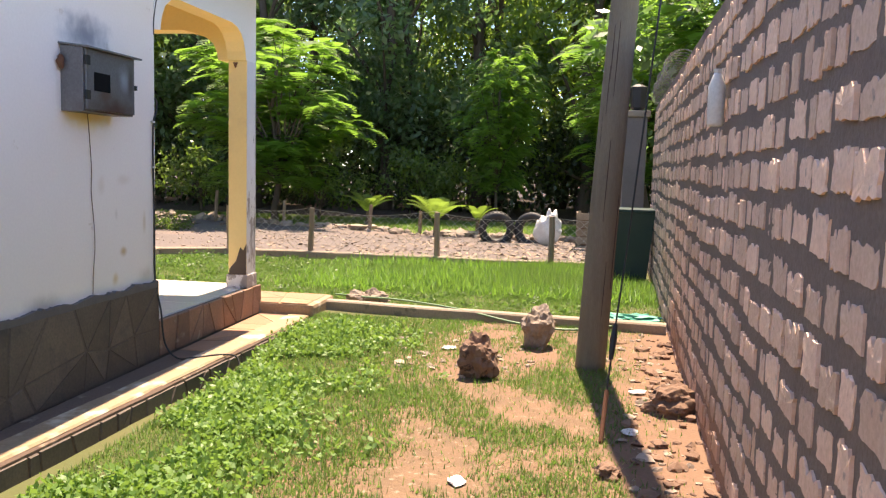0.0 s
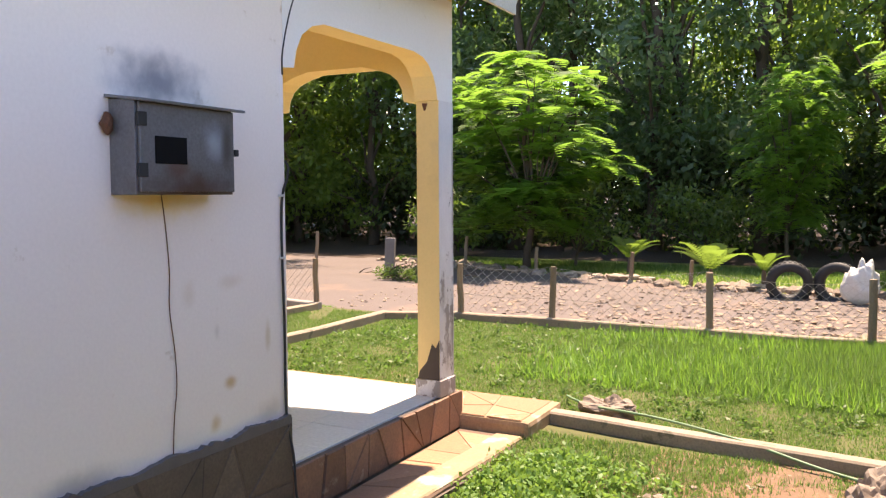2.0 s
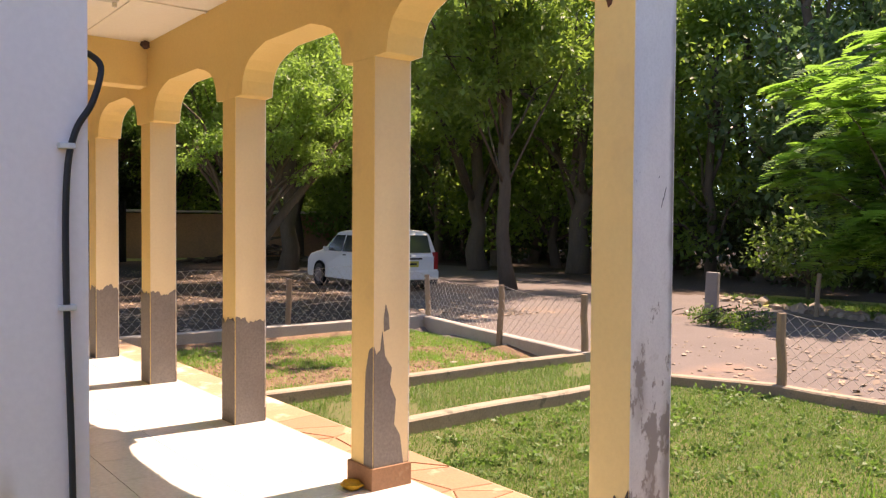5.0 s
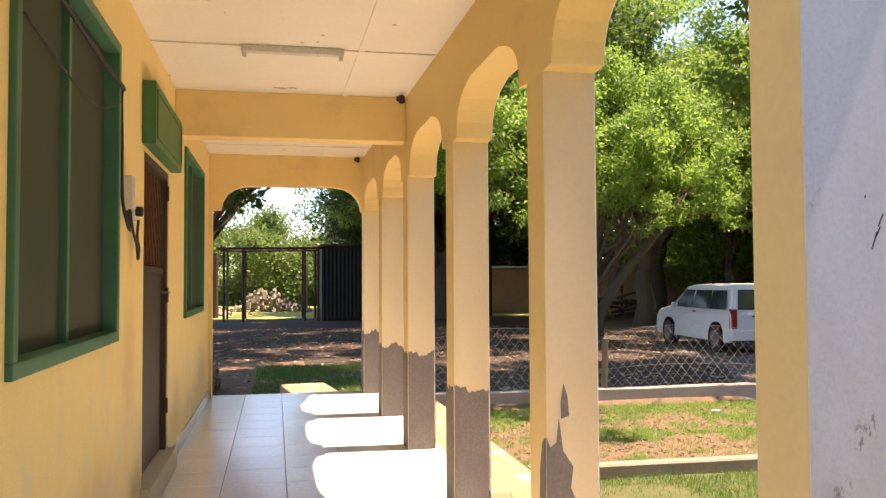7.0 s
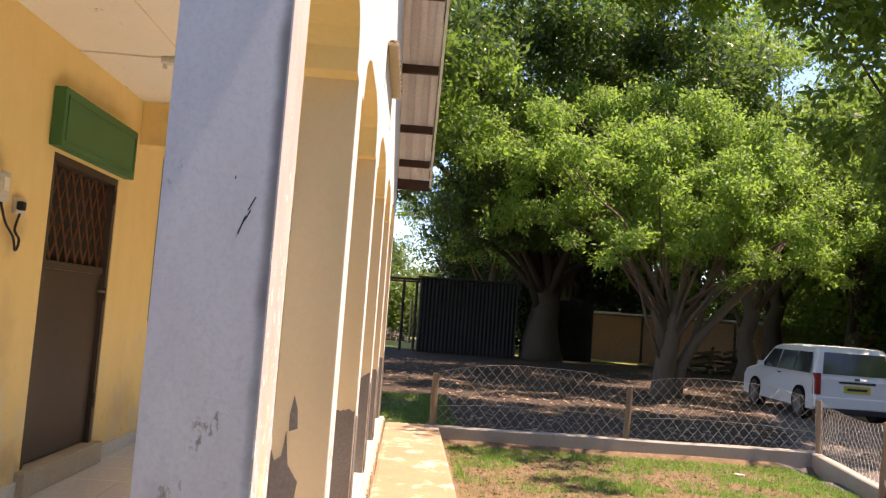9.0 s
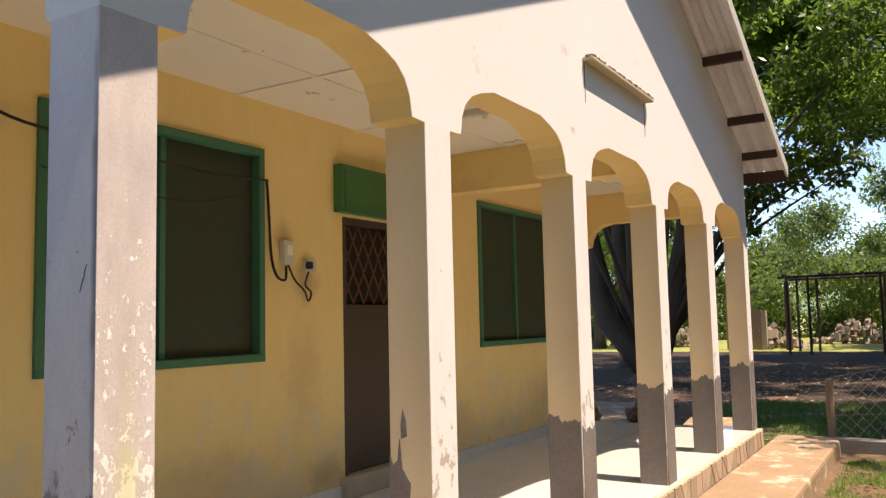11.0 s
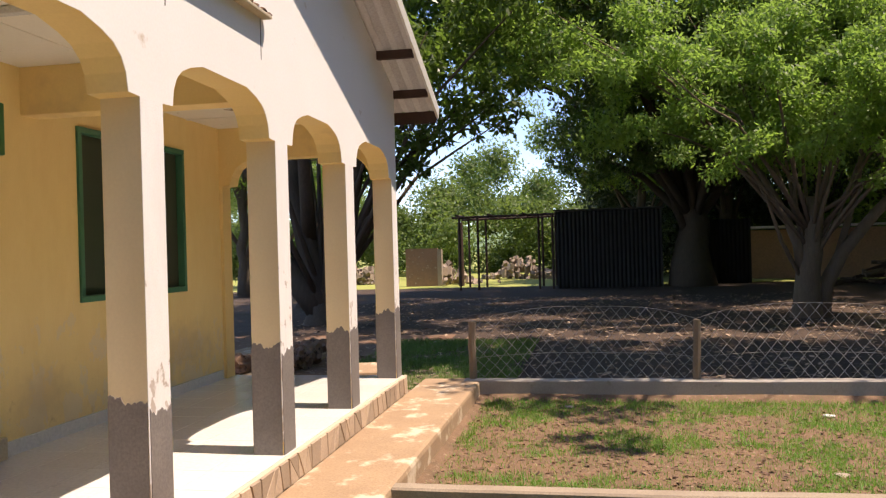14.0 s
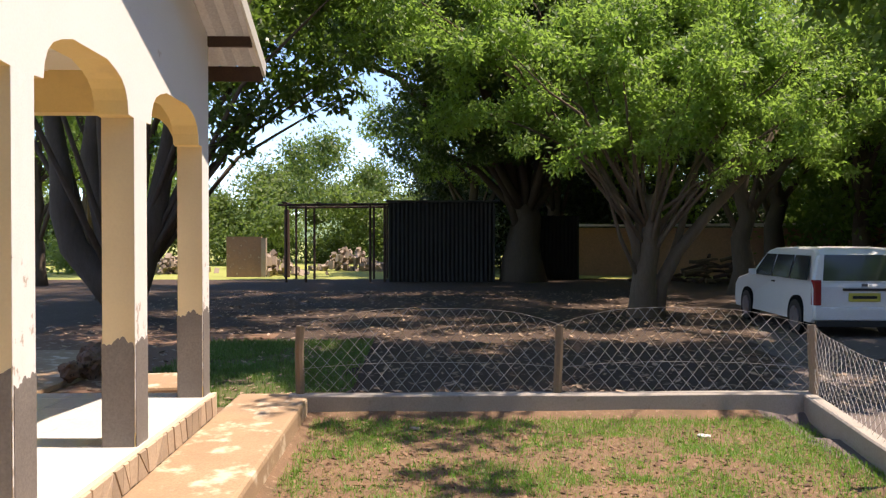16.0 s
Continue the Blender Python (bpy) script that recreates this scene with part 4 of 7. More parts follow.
bm.faces.new([r[0] for r in grid] + [back[1][0], back[0][0]])
bm.faces.new([r[-1] for r in grid] + [back[1][1], back[0][1]])
bmesh.ops.recalc_face_normals(bm, faces=bm.faces)
part("mortar", bm, WALL_MORTAR, brick_wall, "thick smeared grey mortar")

# ---- utility pole with its stay
pole = thing("utility_pole", "leaning weathered timber pole with deep cracks", "pole", (-0.29, 6.80, -0.05))
pts = [(0.0, 0.0, -0.3), (0.0, 0, 0.0), (0.045, 0, 1.0), (0.095, 0, 2.0), (0.15, 0, 3.0), (0.26, 0, 5.0), (0.37, 0, 7.0)]
part("shaft", tube(bmesh.new(), pts, [0.115, 0.112, 0.107, 0.102, 0.099, 0.094, 0.09], 20), POLE, pole, smooth=True)
rnd = random.Random(8)
for k in range(9):
    a = rnd.uniform(-2.6, -0.6)
    z0_ = rnd.uniform(0.2, 2.2)
    z1_ = z0_ + rnd.uniform(0.3, 0.9)
    f_ = lambda z: (0.05 * z + 0.1075 * math.cos(a) * (1 - 0.02 * z), 0.1075 * math.sin(a) * (1 - 0.02 * z), z)
    part("crack", tube(bmesh.new(), [f_(z0_), f_((z0_ + z1_) / 2), f_(z1_)], [0.002, 0.004, 0.002], 5), TIMBER, pole, "dark drying crack")
stay = thing("stay_wire", "black stay wire with a rusty ground anchor", "stay wire", (-0.266, 5.107, -0.06))
part("anchor_rod", tube(bmesh.new(), [(-0.01, -0.05, -0.15), (0.0, 0.0, 0.02), (0.028, 0.17, 0.26)], 0.013, 8), RUST, stay, "rusty anchor rod")
part("wire", tube(bmesh.new(), [(0.028, 0.17, 0.26), (0.07, 0.32, 0.62), (0.115, 0.42, 1.0), (0.24, 0.50, 2.4), (0.5, 0.66, 5.2)], 0.0055, 8), BLACK, stay)
part("turnbuckle", tube(bmesh.new(), [(0.045, 0.235, 0.42), (0.058, 0.28, 0.53), (0.068, 0.315, 0.61)], [0.012, 0.02, 0.012], 8), BLACK, stay)

# ---- trees: tapered trunk and limbs, crown of many leaves in uneven clumps
def limb_points(rng, start, end, wobble, n=6):
    a, b = np.array(start, float), np.array(end, float)
    out = []
    for i in range(n + 1):
        t = i / n
        out.append(tuple(a + (b - a) * t + (rng.normal(0, wobble, 3) if 0 < i < n else 0)))
    return out


def trunk_mesh(rng, height, r0, limbs, lean=(0, 0), sides=9):
    bm = bmesh.new()
    top = (lean[0], lean[1], height)
    pts = limb_points(rng, (0, 0, -0.25), top, height * 0.015, 7)
    tube(bm, pts, [r0 * (1.35 if i == 0 else 1.12 if i == 1 else 1) * (1 - 0.5 * i / 7) for i in range(8)], sides)
    for end, r, frac in limbs:
        s = np.array(pts[max(1, int(frac * 7))])
        mid = s + (np.array(end) - s) * 0.5 + np.array((0, 0, 0.12 * np.linalg.norm(np.array(end) - s)))
        p2 = [tuple(s)] + [tuple(s + (mid - s) * 0.5 + rng.normal(0, 0.06, 3)), tuple(mid), tuple((mid + np.array(end)) / 2 + rng.normal(0, 0.08, 3)), tuple(end)]
        tube(bm, p2, [r, r * 0.85, r * 0.6, r * 0.4, r * 0.15], 7)
    return bm


def leaf_cloud(rng, clumps, per, size, droop=0.2, shell=0.55, aspect=0.5):
    """Leaf quads, loose in clumps (x, y, z, radius, flatness)."""
    out = []
    for cx, cy, cz, r, flat in clumps:
        n = max(8, int(per * r * r))
        d = rng.normal(size=(n, 3))
        d /= np.linalg.norm(d, axis=1)[:, None]
        rad = r * (shell + (1 - shell) * rng.random(n)) * (1 + 0.25 * rng.normal(size=n))
        c = d * rad[:, None] * (1, 1, flat) + (cx, cy, cz)
        a = rng.normal(size=(n, 3)) + d * 0.6
        a[:, 2] -= droop * 1.5
        a /= np.linalg.norm(a, axis=1)[:, None]
        nrm = rng.normal(size=(n, 3)) * 0.5 + d * 0.55 + (0, 0, 0.7)
        b = np.cross(nrm, a)
        b /= np.linalg.norm(b, axis=1)[:, None] + 1e-6
        L = (size * rng.uniform(0.6, 1.3, n))[:, None]
        out.append(np.stack([c, c + a * L * 0.5 + b * L * aspect * 0.5, c + a * L, c + a * L * 0.5 - b * L * aspect * 0.5], 1))
    return np.concatenate(out).reshape(-1, 3)


def frond_cloud(rng, tips, length, leaflets=9):
    """Feathery leaves: arched stalks with rows of small leaflets."""
    out = []
    for px, py, pz, dx, dy in tips:
        L = length * rng.uniform(0.7, 1.25)
        dirv = np.array((dx, dy, rng.uniform(0.1, 0.5)))
        dirv /= np.linalg.norm(dirv)
        side = np.cross(dirv, (0, 0, 1.0))
        side /= np.linalg.norm(side)
        for k in range(leaflets):
            t = (k + 0.5) / leaflets
            c = np.array((px, py, pz)) + dirv * L * t - np.array((0, 0, 0.55 * L * t * t))
            fl = L * 0.36 * math.sin(math.pi * (0.15 + 0.8 * t)) 
            for sg in (-1, 1):
                a = side * sg * 0.85 + dirv * 0.5 - np.array((0, 0, 0.25))
                a = a / np.linalg.norm(a)
                b = dirv * L * 0.045
                out.append((c - b, c + b, c + a * fl + b * 0.7, c + a * fl - b * 0.3))
    return np.array(out).reshape(-1, 3)


def tree(name, label, at, trunk_bm, crown_v, bark, leaf, rz=0.0, scale=1.0, group=""):
    t = thing(name, label, "tree", at, rz, group)
    part("trunk", trunk_bm, bark, t, smooth=True)
    c = quads_mesh("crown", crown_v, 4, leaf)
    c.parent = t
    return t


rng = np.random.default_rng(11)


def forest_kind(seed, h, spread, low, per, size):
    r = np.random.default_rng(seed)
    clumps, limbs = [], []
    n = 26
    for k in range(n):
        z = low + (h - low) * (k + 0.5) / n
        taper = math.sin(math.pi * min(1, 0.18 + 0.82 * (z - low) / (h - low))) ** 0.6
        ang, rad = r.uniform(0, 6.28), spread * taper * r.uniform(0.35, 1.0)
        cr = r.uniform(0.55, 1.15) * spread * 0.36
        clumps.append((rad * math.cos(ang), rad * math.sin(ang), z, cr, r.uniform(0.55, 0.9)))
        if k % 3 == 0:
            limbs.append(((rad * math.cos(ang), rad * math.sin(ang), z), 0.06, max(0.15, min(0.9, (z - 1.2) / h))))
    return trunk_mesh(r, h * 0.85, 0.16, limbs, (r.uniform(-0.5, 0.5), r.uniform(-0.5, 0.5))), leaf_cloud(r, clumps, per, size)


KINDS = []
for k, (h, sp, low, leaf) in enumerate([(10, 2.6, 1.6, LEAF_FOREST), (12, 3.0, 2.0, LEAF_FOREST), (9, 2.8, 1.2, LEAF_MID), (11, 2.4, 2.2, LEAF_DARK), (8, 2.6, 0.9, LEAF_MID)]):
    tb, cv = forest_kind(100 + k, h, sp, low, 330, 0.22)
    KINDS.append(tree("forest_tree", "tall dense dark green forest tree", (0, 0, -60), tb, cv, BARK, leaf, group="forest trees"))
spots = []
rnd = random.Random(5)
for row, (yy, dx) in enumerate([(28, 3.4), (31, 3.2), (34.5, 3.4), (39, 3.8), (44, 4.4)]):
    x = -62 + rnd.uniform(0, 3)
    while x < 24:
        y = yy + rnd.uniform(-1.2, 1.2) + (max(0.0, -x - 8) * 0.12 if row < 2 else 0)
        spots.append((x, y))
        x += dx * rnd.uniform(0.8, 1.25)
for x, y in [(3.5, 18), (5, 21.5), (6, 15), (4.6, 11.5), (8.5, 18), (-46, 21), (-50, 17), (-52, 24), (-56, 20), (-35, 27), (-38.5, 28), (-31, 28), (-42, 26), (-27, 28)]:
    spots.append((x, y))
for x, y in spots:
    k = rnd.randrange(5)
    src = KINDS[k]
    copy_thing(src, pose(x, y, -0.1, 0, 0, rnd.uniform(0, 360)) @ Matrix.Diagonal((*[rnd.uniform(1.0, 1.4)] * 3, 1)))
for src in KINDS:
    src.matrix_world = pose(-66 - 4 * KINDS.index(src), 30, -0.1)

# bright feathery tree beyond the road
r = np.random.default_rng(21)
tips, limbs = [], []
for k in range(84):
    ang, u = r.uniform(0, 6.28), r.random()
    rad, z = 2.2 * math.sqrt(u) * r.uniform(0.6, 1.1), r.uniform(1.1, 5.0)
    rad *= 0.55 + 0.5 * math.sin(math.pi * (z - 1.2) / 4.2)
    cx, cy = rad * math.cos(ang), rad * math.sin(ang)
    if k % 5 == 0:
        limbs.append(((cx, cy, z), 0.035, 0.4))
    for _ in range(16):
        a2 = r.uniform(0, 6.28)
        tips.append((cx + r.normal(0, 0.16), cy + r.normal(0, 0.16), z + r.normal(0, 0.12), math.cos(a2) + 0.5 * math.cos(ang), math.sin(a2) + 0.5 * math.sin(ang)))
feathery = tree("feathery_tree", "bright green feathery-leaved young tree beyond the road", (-8.15, 21.3, -0.1), trunk_mesh(r, 4.0, 0.09, limbs), frond_cloud(r, tips, 0.62), BARK, LEAF_BRIGHT, group="feathery trees")
copy_thing(feathery, pose(1.3, 21.8, 0.3, 0, 0, 130))
copy_thing(feathery, pose(-2.6, 24.2, -0.1, 0, 0, 220) @ Matrix.Diagonal((0.55, 0.55, 0.95, 1)))
copy_thing(feathery, pose(3.2, 17.5, 0.6, 0, 0, 40))

# tree by the white car: pale forked trunk and light green crown
def broad_tree(seed, trunk_h, r0, lean, blobs, per, size, n_sub, limb_r=0.09, flat=0.6, clump=(0.16, 0.34)):
    r = np.random.default_rng(seed)
    clumps, limbs = [], []
    for bx, by, bz, br in blobs:
        limbs.append(((bx, by, bz), limb_r, r.uniform(0.4, 0.95)))
        for _ in range(n_sub):
            d = r.normal(size=3)
            d /= np.linalg.norm(d)
            q_ = np.array((bx, by, bz)) + d * br * r.uniform(0.45, 1.0) * (1, 1, flat)
            clumps.append((*q_, br * r.uniform(*clump), r.uniform(0.5, 0.8)))
    return trunk_mesh(r, trunk_h, r0, limbs, lean, 12), leaf_cloud(r, clumps, per, size, aspect=0.42)


tb, cv = broad_tree(31, 2.6, 0.31, (0.2, 0.15), [(0.3, -1.6, 4.4, 1.7), (0.6, 0.4, 4.2, 1.8), (0.2, 2.1, 4.5, 1.6), (-1.2, -0.6, 5.6, 1.9), (-0.6, 1.4, 6.2, 2.0), (-0.2, -0.4, 6.0, 1.7), (-1.6, 0.0, 7.3, 2.0), (1.2, 1.6, 3.2, 1.0), (1.4, 3.0, 3.3, 0.9), (2.0, 0.0, 3.7, 0.9), (0.6, -2.9, 5.8, 1.5), (0.2, 3.4, 5.6, 1.5), (-1.6, -2.2, 7.3, 1.7), (1.4, -1.8, 3.6, 1.0), (1.6, 0.6, 4.9, 1.3), (1.5, 2.2, 3.9, 1.1), (2.3, -3.2, 5.2, 1.4), (2.3, -1.4, 5.3, 1.2), (2.3, 1.0, 5.1, 1.2), (1.9, 3.4, 4.4, 1.2), (1.6, -4.6, 5.9, 1.5), (1.2, -3.6, 4.2, 1.1), (1.0, -5.6, 7.0, 1.5)], 1900, 0.12, 9, 0.05, clump=(0.2, 0.38))
for pts, r0, r1 in (([(0, 0.3, 0.0), (0, 0.4, 0.7), (0.05, 0.75, 1.4), (0.1, 1.4, 2.2), (0.2, 2.2, 3.1), (0.3, 2.9, 4.2)], 0.19, 0.06), ([(0, 0.65, 1.25), (0, 0.9, 2.1), (0.1, 1.1, 3.0), (0.2, 1.2, 4.0)], 0.09, 0.04), ([(0.1, -0.05, 0.8), (0.2, -0.2, 1.6), (0.2, -0.5, 2.4), (0.3, -1.2, 3.6)], 0.13, 0.05)):
    k_ = len(pts) - 1
    tube(tb, pts, [r0 + (r1 - r0) * i_ / k_ for i_ in range(k_ + 1)], 9)
high = []
r = np.random.default_rng(38)
for bx, by, bz, br in ((5.6, -5, 8.8, 2.3), (6, -1.8, 8.6, 2.2), (6.2, 1.6, 8.8, 2.2), (7.2, -4.5, 9.4, 1.7), (7.2, -1, 9.2, 1.7), (7.0, 2.2, 9.3, 1.7), (5, -8, 8.6, 2.3), (7.2, -7.6, 9.2, 1.8), (1.0, -9.5, 9.0, 2.3), (5.4, 4.8, 8.8, 2.0), (-2.5, -9.0, 9.2, 2.5)):
    for _ in range(52):
        d = r.normal(size=3)
        d /= np.linalg.norm(d)
        high.append((*(np.array((bx, by, bz)) + d * br * r.uniform(0.2, 1.0) * (1, 1, 0.45)), br * r.uniform(0.16, 0.32), 0.6))
cv = np.concatenate([cv, leaf_cloud(r, high, 700, 0.18, aspect=0.5)])
tree("shade_tree", "broad light green tree with a forked pale trunk", (-22.0, 14.72, -0.1), tb, cv, BARK_PALE, LEAF_LIT)
# huge dark tree behind it
tb, cv = broad_tree(32, 6.0, 0.75, (0.0, 0.0), [(0, -3.2, 6.5, 2.7), (0, 4.5, 6.5, 3.2), (3.5, -1, 6.2, 3.0), (2.5, 3.5, 6.8, 3.0), (-3, 0, 8, 3.5), (0, 0, 10, 4), (2, -4, 9.5, 3.2), (1, 5, 9.5, 3.4), (4, 1.5, 9, 3), (3.5, -6.0, 10.2, 2.6), (2, 8.5, 8.0, 3.0), (5.5, -3.5, 7.6, 2.3), (6.5, 4.5, 7.4, 2.5), (8.5, -2.5, 8.6, 2.6), (9.5, 2.0, 9.4, 2.8), (8.0, -7.5, 8.8, 2.6), (11.5, -5.0, 9.5, 2.5), (11, -0.5, 10.2, 2.6), (4, -9.5, 9.0, 2.6), (1.5, -3.8, 4.9, 1.5), (2.5, -1.5, 5.0, 1.7), (2.0, 2.5, 4.9, 1.6), (1.5, 6.5, 5.2, 1.8), (4.5, -3.2, 5.6, 1.6)], 700, 0.19, 19, 0.2)
r = np.random.default_rng(39)
high = []
for bx, by, bz, br in ((0, -3, 13.2, 3.4), (1, 3, 13.2, 3.4), (4, 0, 12.6, 3.0), (4, -5, 12.2, 3.0), (4, 6, 12.4, 3.0), (3.5, -7.0, 9.4, 2.4), (5, -3, 9.0, 2.4), (5, 1, 9.0, 2.4), (5.5, 4.5, 9.2, 2.4), (8.5, -4, 9.6, 2.4), (8.5, 0, 9.4, 2.4), (8.8, 4, 9.6, 2.4), (8, -7.5, 10, 2.2), (11.5, -2.5, 10.2, 2.3), (11.5, 1.5, 10.2, 2.3), (11.2, -6.3, 10.4, 2.2)):
    for _ in range(26):
        d = r.normal(size=3)
        d /= np.linalg.norm(d)
        high.append((*(np.array((bx, by, bz)) + d * br * r.uniform(0.2, 1.0) * (1, 1, 0.5)), br * r.uniform(0.18, 0.34), 0.6))
cv = np.concatenate([cv, leaf_cloud(r, high, 330, 0.21, aspect=0.5)])
tree("giant_shade_tree", "huge dark tree with a massive black trunk", (-36.5, 14.05, -0.1), tb, cv, BARK, LEAF_GIANT)
tb, cv = broad_tree(33, 6.5, 0.19, (0.6, -1.2), [(1.8, -3.0, 7.6, 2.0), (2.6, -5.0, 8.2, 2.3), (3.6, -2.2, 8.0, 2.2), (4.6, -6.4, 8.8, 1.9), (0, 1, 8.6, 2.6), (-2, 2, 7.4, 2.2), (2, 2.4, 7.8, 2.2), (2.4, -8.2, 9.2, 1.5), (7.3, -6.7, 8.3, 0.5), (0.9, -1.5, 5.8, 1.6), (2, -2, 6.0, 1.6), (3.6, -4, 6.6, 1.6), (-2.6, 0.5, 5.8, 1.6), (0.5, 1.5, 6.0, 1.8), (-5.0, 2.5, 8.2, 1.8), (1.5, -4.0, 5.6, 1.2), (1.4, -2.6, 4.8, 1.2)], 600, 0.2, 18, 0.035)
tree("shade_tree", "tall dark tree shading the car park", (-17.5, 20.2, -0.1), tb, cv, BARK, LEAF_MID)
# dense dark trees behind the car
tb, cv = broad_tree(36, 6.0, 0.32, (0.3, 0.2), [(0, -2.6, 5.2, 2.2), (1.6, 0.4, 4.8, 2.0), (0, 2.8, 5.2, 2.2), (-2, 0, 6.2, 2.6), (1, -1.6, 7.4, 2.6), (1, 2, 7.6, 2.6), (-1.5, -3, 8, 2.4), (-1, 3.4, 8.2, 2.4), (0, 0, 9.8, 3), (0.5, -4.4, 6.6, 1.9), (0.5, 4.6, 6.8, 1.9), (0.4, 0, 12, 2.4)], 460, 0.18, 16, 0.1)
dark_tree = tree("shade_tree", "dense dark tree behind the parked car", (-29.0, 19.6, -0.1), tb, cv, BARK, LEAF_MID, group="dark trees behind the car")
for px, py, rz_, sc in ((-33.0, 25.5, 80, 1.1), (-25.0, 25.5, 200, 1.05), (-46.5, 24.0, 140, 1.25), (-21.5, 27.0, 300, 1.1), (-44.0, 12.5, 30, 1.0), (-46.0, 17.0, 250, 1.25), (-42.0, -5.0, 10, 0.9), (-34.0, -3.5, 190, 0.85), (-47.5, 20.5, 60, 1.4), (-39.0, 25.0, 330, 1.35)):
    copy_thing(dark_tree, pose(px, py, -0.1, 0, 0, rz_) @ Matrix.Diagonal((sc, sc, sc, 1)))
# leaning tree west of the veranda
rng34 = np.random.default_rng(34)
tb, cv = broad_tree(34, 0.9, 0.5, (0.0, 0.05), [(-1, -3, 6.2, 2.2), (0, 0, 7.0, 2.4), (1.5, 3, 6.3, 1.9), (-3, 2, 7, 2.4), (-1.5, 4.6, 6.2, 1.6), (3, -1.5, 6.6, 2), (-4, -2, 7, 2.4), (2, 5.2, 6.8, 1.6), (3.5, 1.5, 7.4, 2), (0, -5, 7, 2.2), (5.5, 3.0, 7.8, 1.9), (-1, 3.3, 4.7, 0.7), (-2, 4.2, 4.9, 0.7), (0.5, 2.8, 4.3, 0.6), (5.0, -2.5, 7.4, 2.0), (-4.0, 5.2, 7.0, 1.8), (0.4, 1.6, 5.2, 1.1), (0.3, 2.0, 4.4, 1.0), (0.2, 3.0, 4.8, 0.9), (-0.5, 1.2, 3.6, 0.8), (0.0, 3.7, 5.2, 0.8), (0.4, 2.3, 3.5, 0.5), (0.0, 4.3, 5.0, 0.5), (-0.6, -1.4, 5.0, 1.2)], 430, 0.21, 20, 0.07)
for pts, r0, r1 in (
        ([(0, 0.0, 0.3), (0.05, -0.45, 0.85), (0.1, -0.98, 1.5), (0.1, -1.2, 2.2), (0, -1.3, 3.1), (-0.2, -1.5, 4.2), (-0.6, -2.2, 5.8)], 0.36, 0.14),
        ([(0, 0.05, 0.4), (0, -0.2, 1.2), (-0.05, -0.35, 2.0), (0, -0.65, 3.3), (0.1, -0.5, 4.5), (0.2, 0.0, 6.2)], 0.34, 0.12),
        ([(0, 0.1, 0.3), (0.05, 0.4, 1.0), (0.1, 0.68, 1.9), (0.1, 0.85, 3.0), (0.3, 1.1, 4.2), (0.9, 2.0, 5.9)], 0.30, 0.11),
        ([(0.1, 0.66, 1.7), (0.1, 1.0, 2.3), (0.15, 1.25, 2.9), (0.2, 1.6, 3.9), (0.1, 2.6, 5.2)], 0.15, 0.05),
        ([(-0.05, -0.3, 2.0), (0.5, -0.2, 3.0), (1.6, 0.2, 4.4), (3.0, 0.8, 6.4)], 0.2, 0.07)):
    k_ = len(pts) - 1
    tube(tb, [tuple(np.array(p) + (rng34.normal(0, 0.03, 3) if 0 < i_ < k_ else 0)) for i_, p in enumerate(pts)], [r0 + (r1 - r0) * i_ / k_ for i_ in range(k_ + 1)], 10)
tree("leaning_tree", "large spreading tree with a dark trunk forked low into leaning stems", (-21.6, 3.9, -0.1), tb, cv, BARK, LEAF_DARK)
tb, cv = broad_tree(35, 4.5, 0.35, (-0.4, 1.0), [(0, 2, 6.3, 2.2), (1.5, -1.5, 6.6, 2.4), (-1.5, 0, 7.5, 2.6), (2.5, 2.5, 7, 2.1)], 280, 0.22, 18, 0.14)
tree("shade_tree", "dark tree beside the leaning tree", (-27.5, 1.4, -0.1), tb, cv, BARK, LEAF_DARK)

# undergrowth inside the forest, its leaf colour near black to carry the deep shade
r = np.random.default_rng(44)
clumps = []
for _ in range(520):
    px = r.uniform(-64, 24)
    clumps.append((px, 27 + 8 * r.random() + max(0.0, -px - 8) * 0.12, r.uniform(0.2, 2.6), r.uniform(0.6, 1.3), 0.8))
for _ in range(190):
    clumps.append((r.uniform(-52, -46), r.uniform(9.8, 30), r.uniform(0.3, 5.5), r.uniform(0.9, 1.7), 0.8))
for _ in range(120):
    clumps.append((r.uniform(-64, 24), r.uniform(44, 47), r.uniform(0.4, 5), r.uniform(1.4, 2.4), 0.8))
tagged(quads_mesh("undergrowth", leaf_cloud(r, clumps, 170, 0.26), 4, LEAF_FOREST_SHADE), "shrubs and undergrowth coloured near black for the forest's shade", "undergrowth", "", "stuff")

r = np.random.default_rng(45)
for at, h in (((-7.3, 22.4, -0.1), 2.3), ((-4.6, 24.6, -0.1), 2.0), ((-11.5, 24.0, -0.1), 2.2)):
    tips = [(*(r.normal(0, 0.75, 2)), r.uniform(0.25, 1.0) * h, r.uniform(0.3, 0.55), 0.8) for _ in range(26)]
    shrub = thing("shrub", "dark glossy-leaved shrub under the feathery tree", "shrub", at, 0, "roadside shrubs")
    part("stem", trunk_mesh(r, h * 0.5, 0.05, [((p[0], p[1], p[2]), 0.02, 0.5) for p in tips[::3]]), BARK, shrub, smooth=True)
    c_ = quads_mesh("foliage", leaf_cloud(r, tips, 520, 0.15), 4, LEAF_DARK)
    c_.parent = shrub

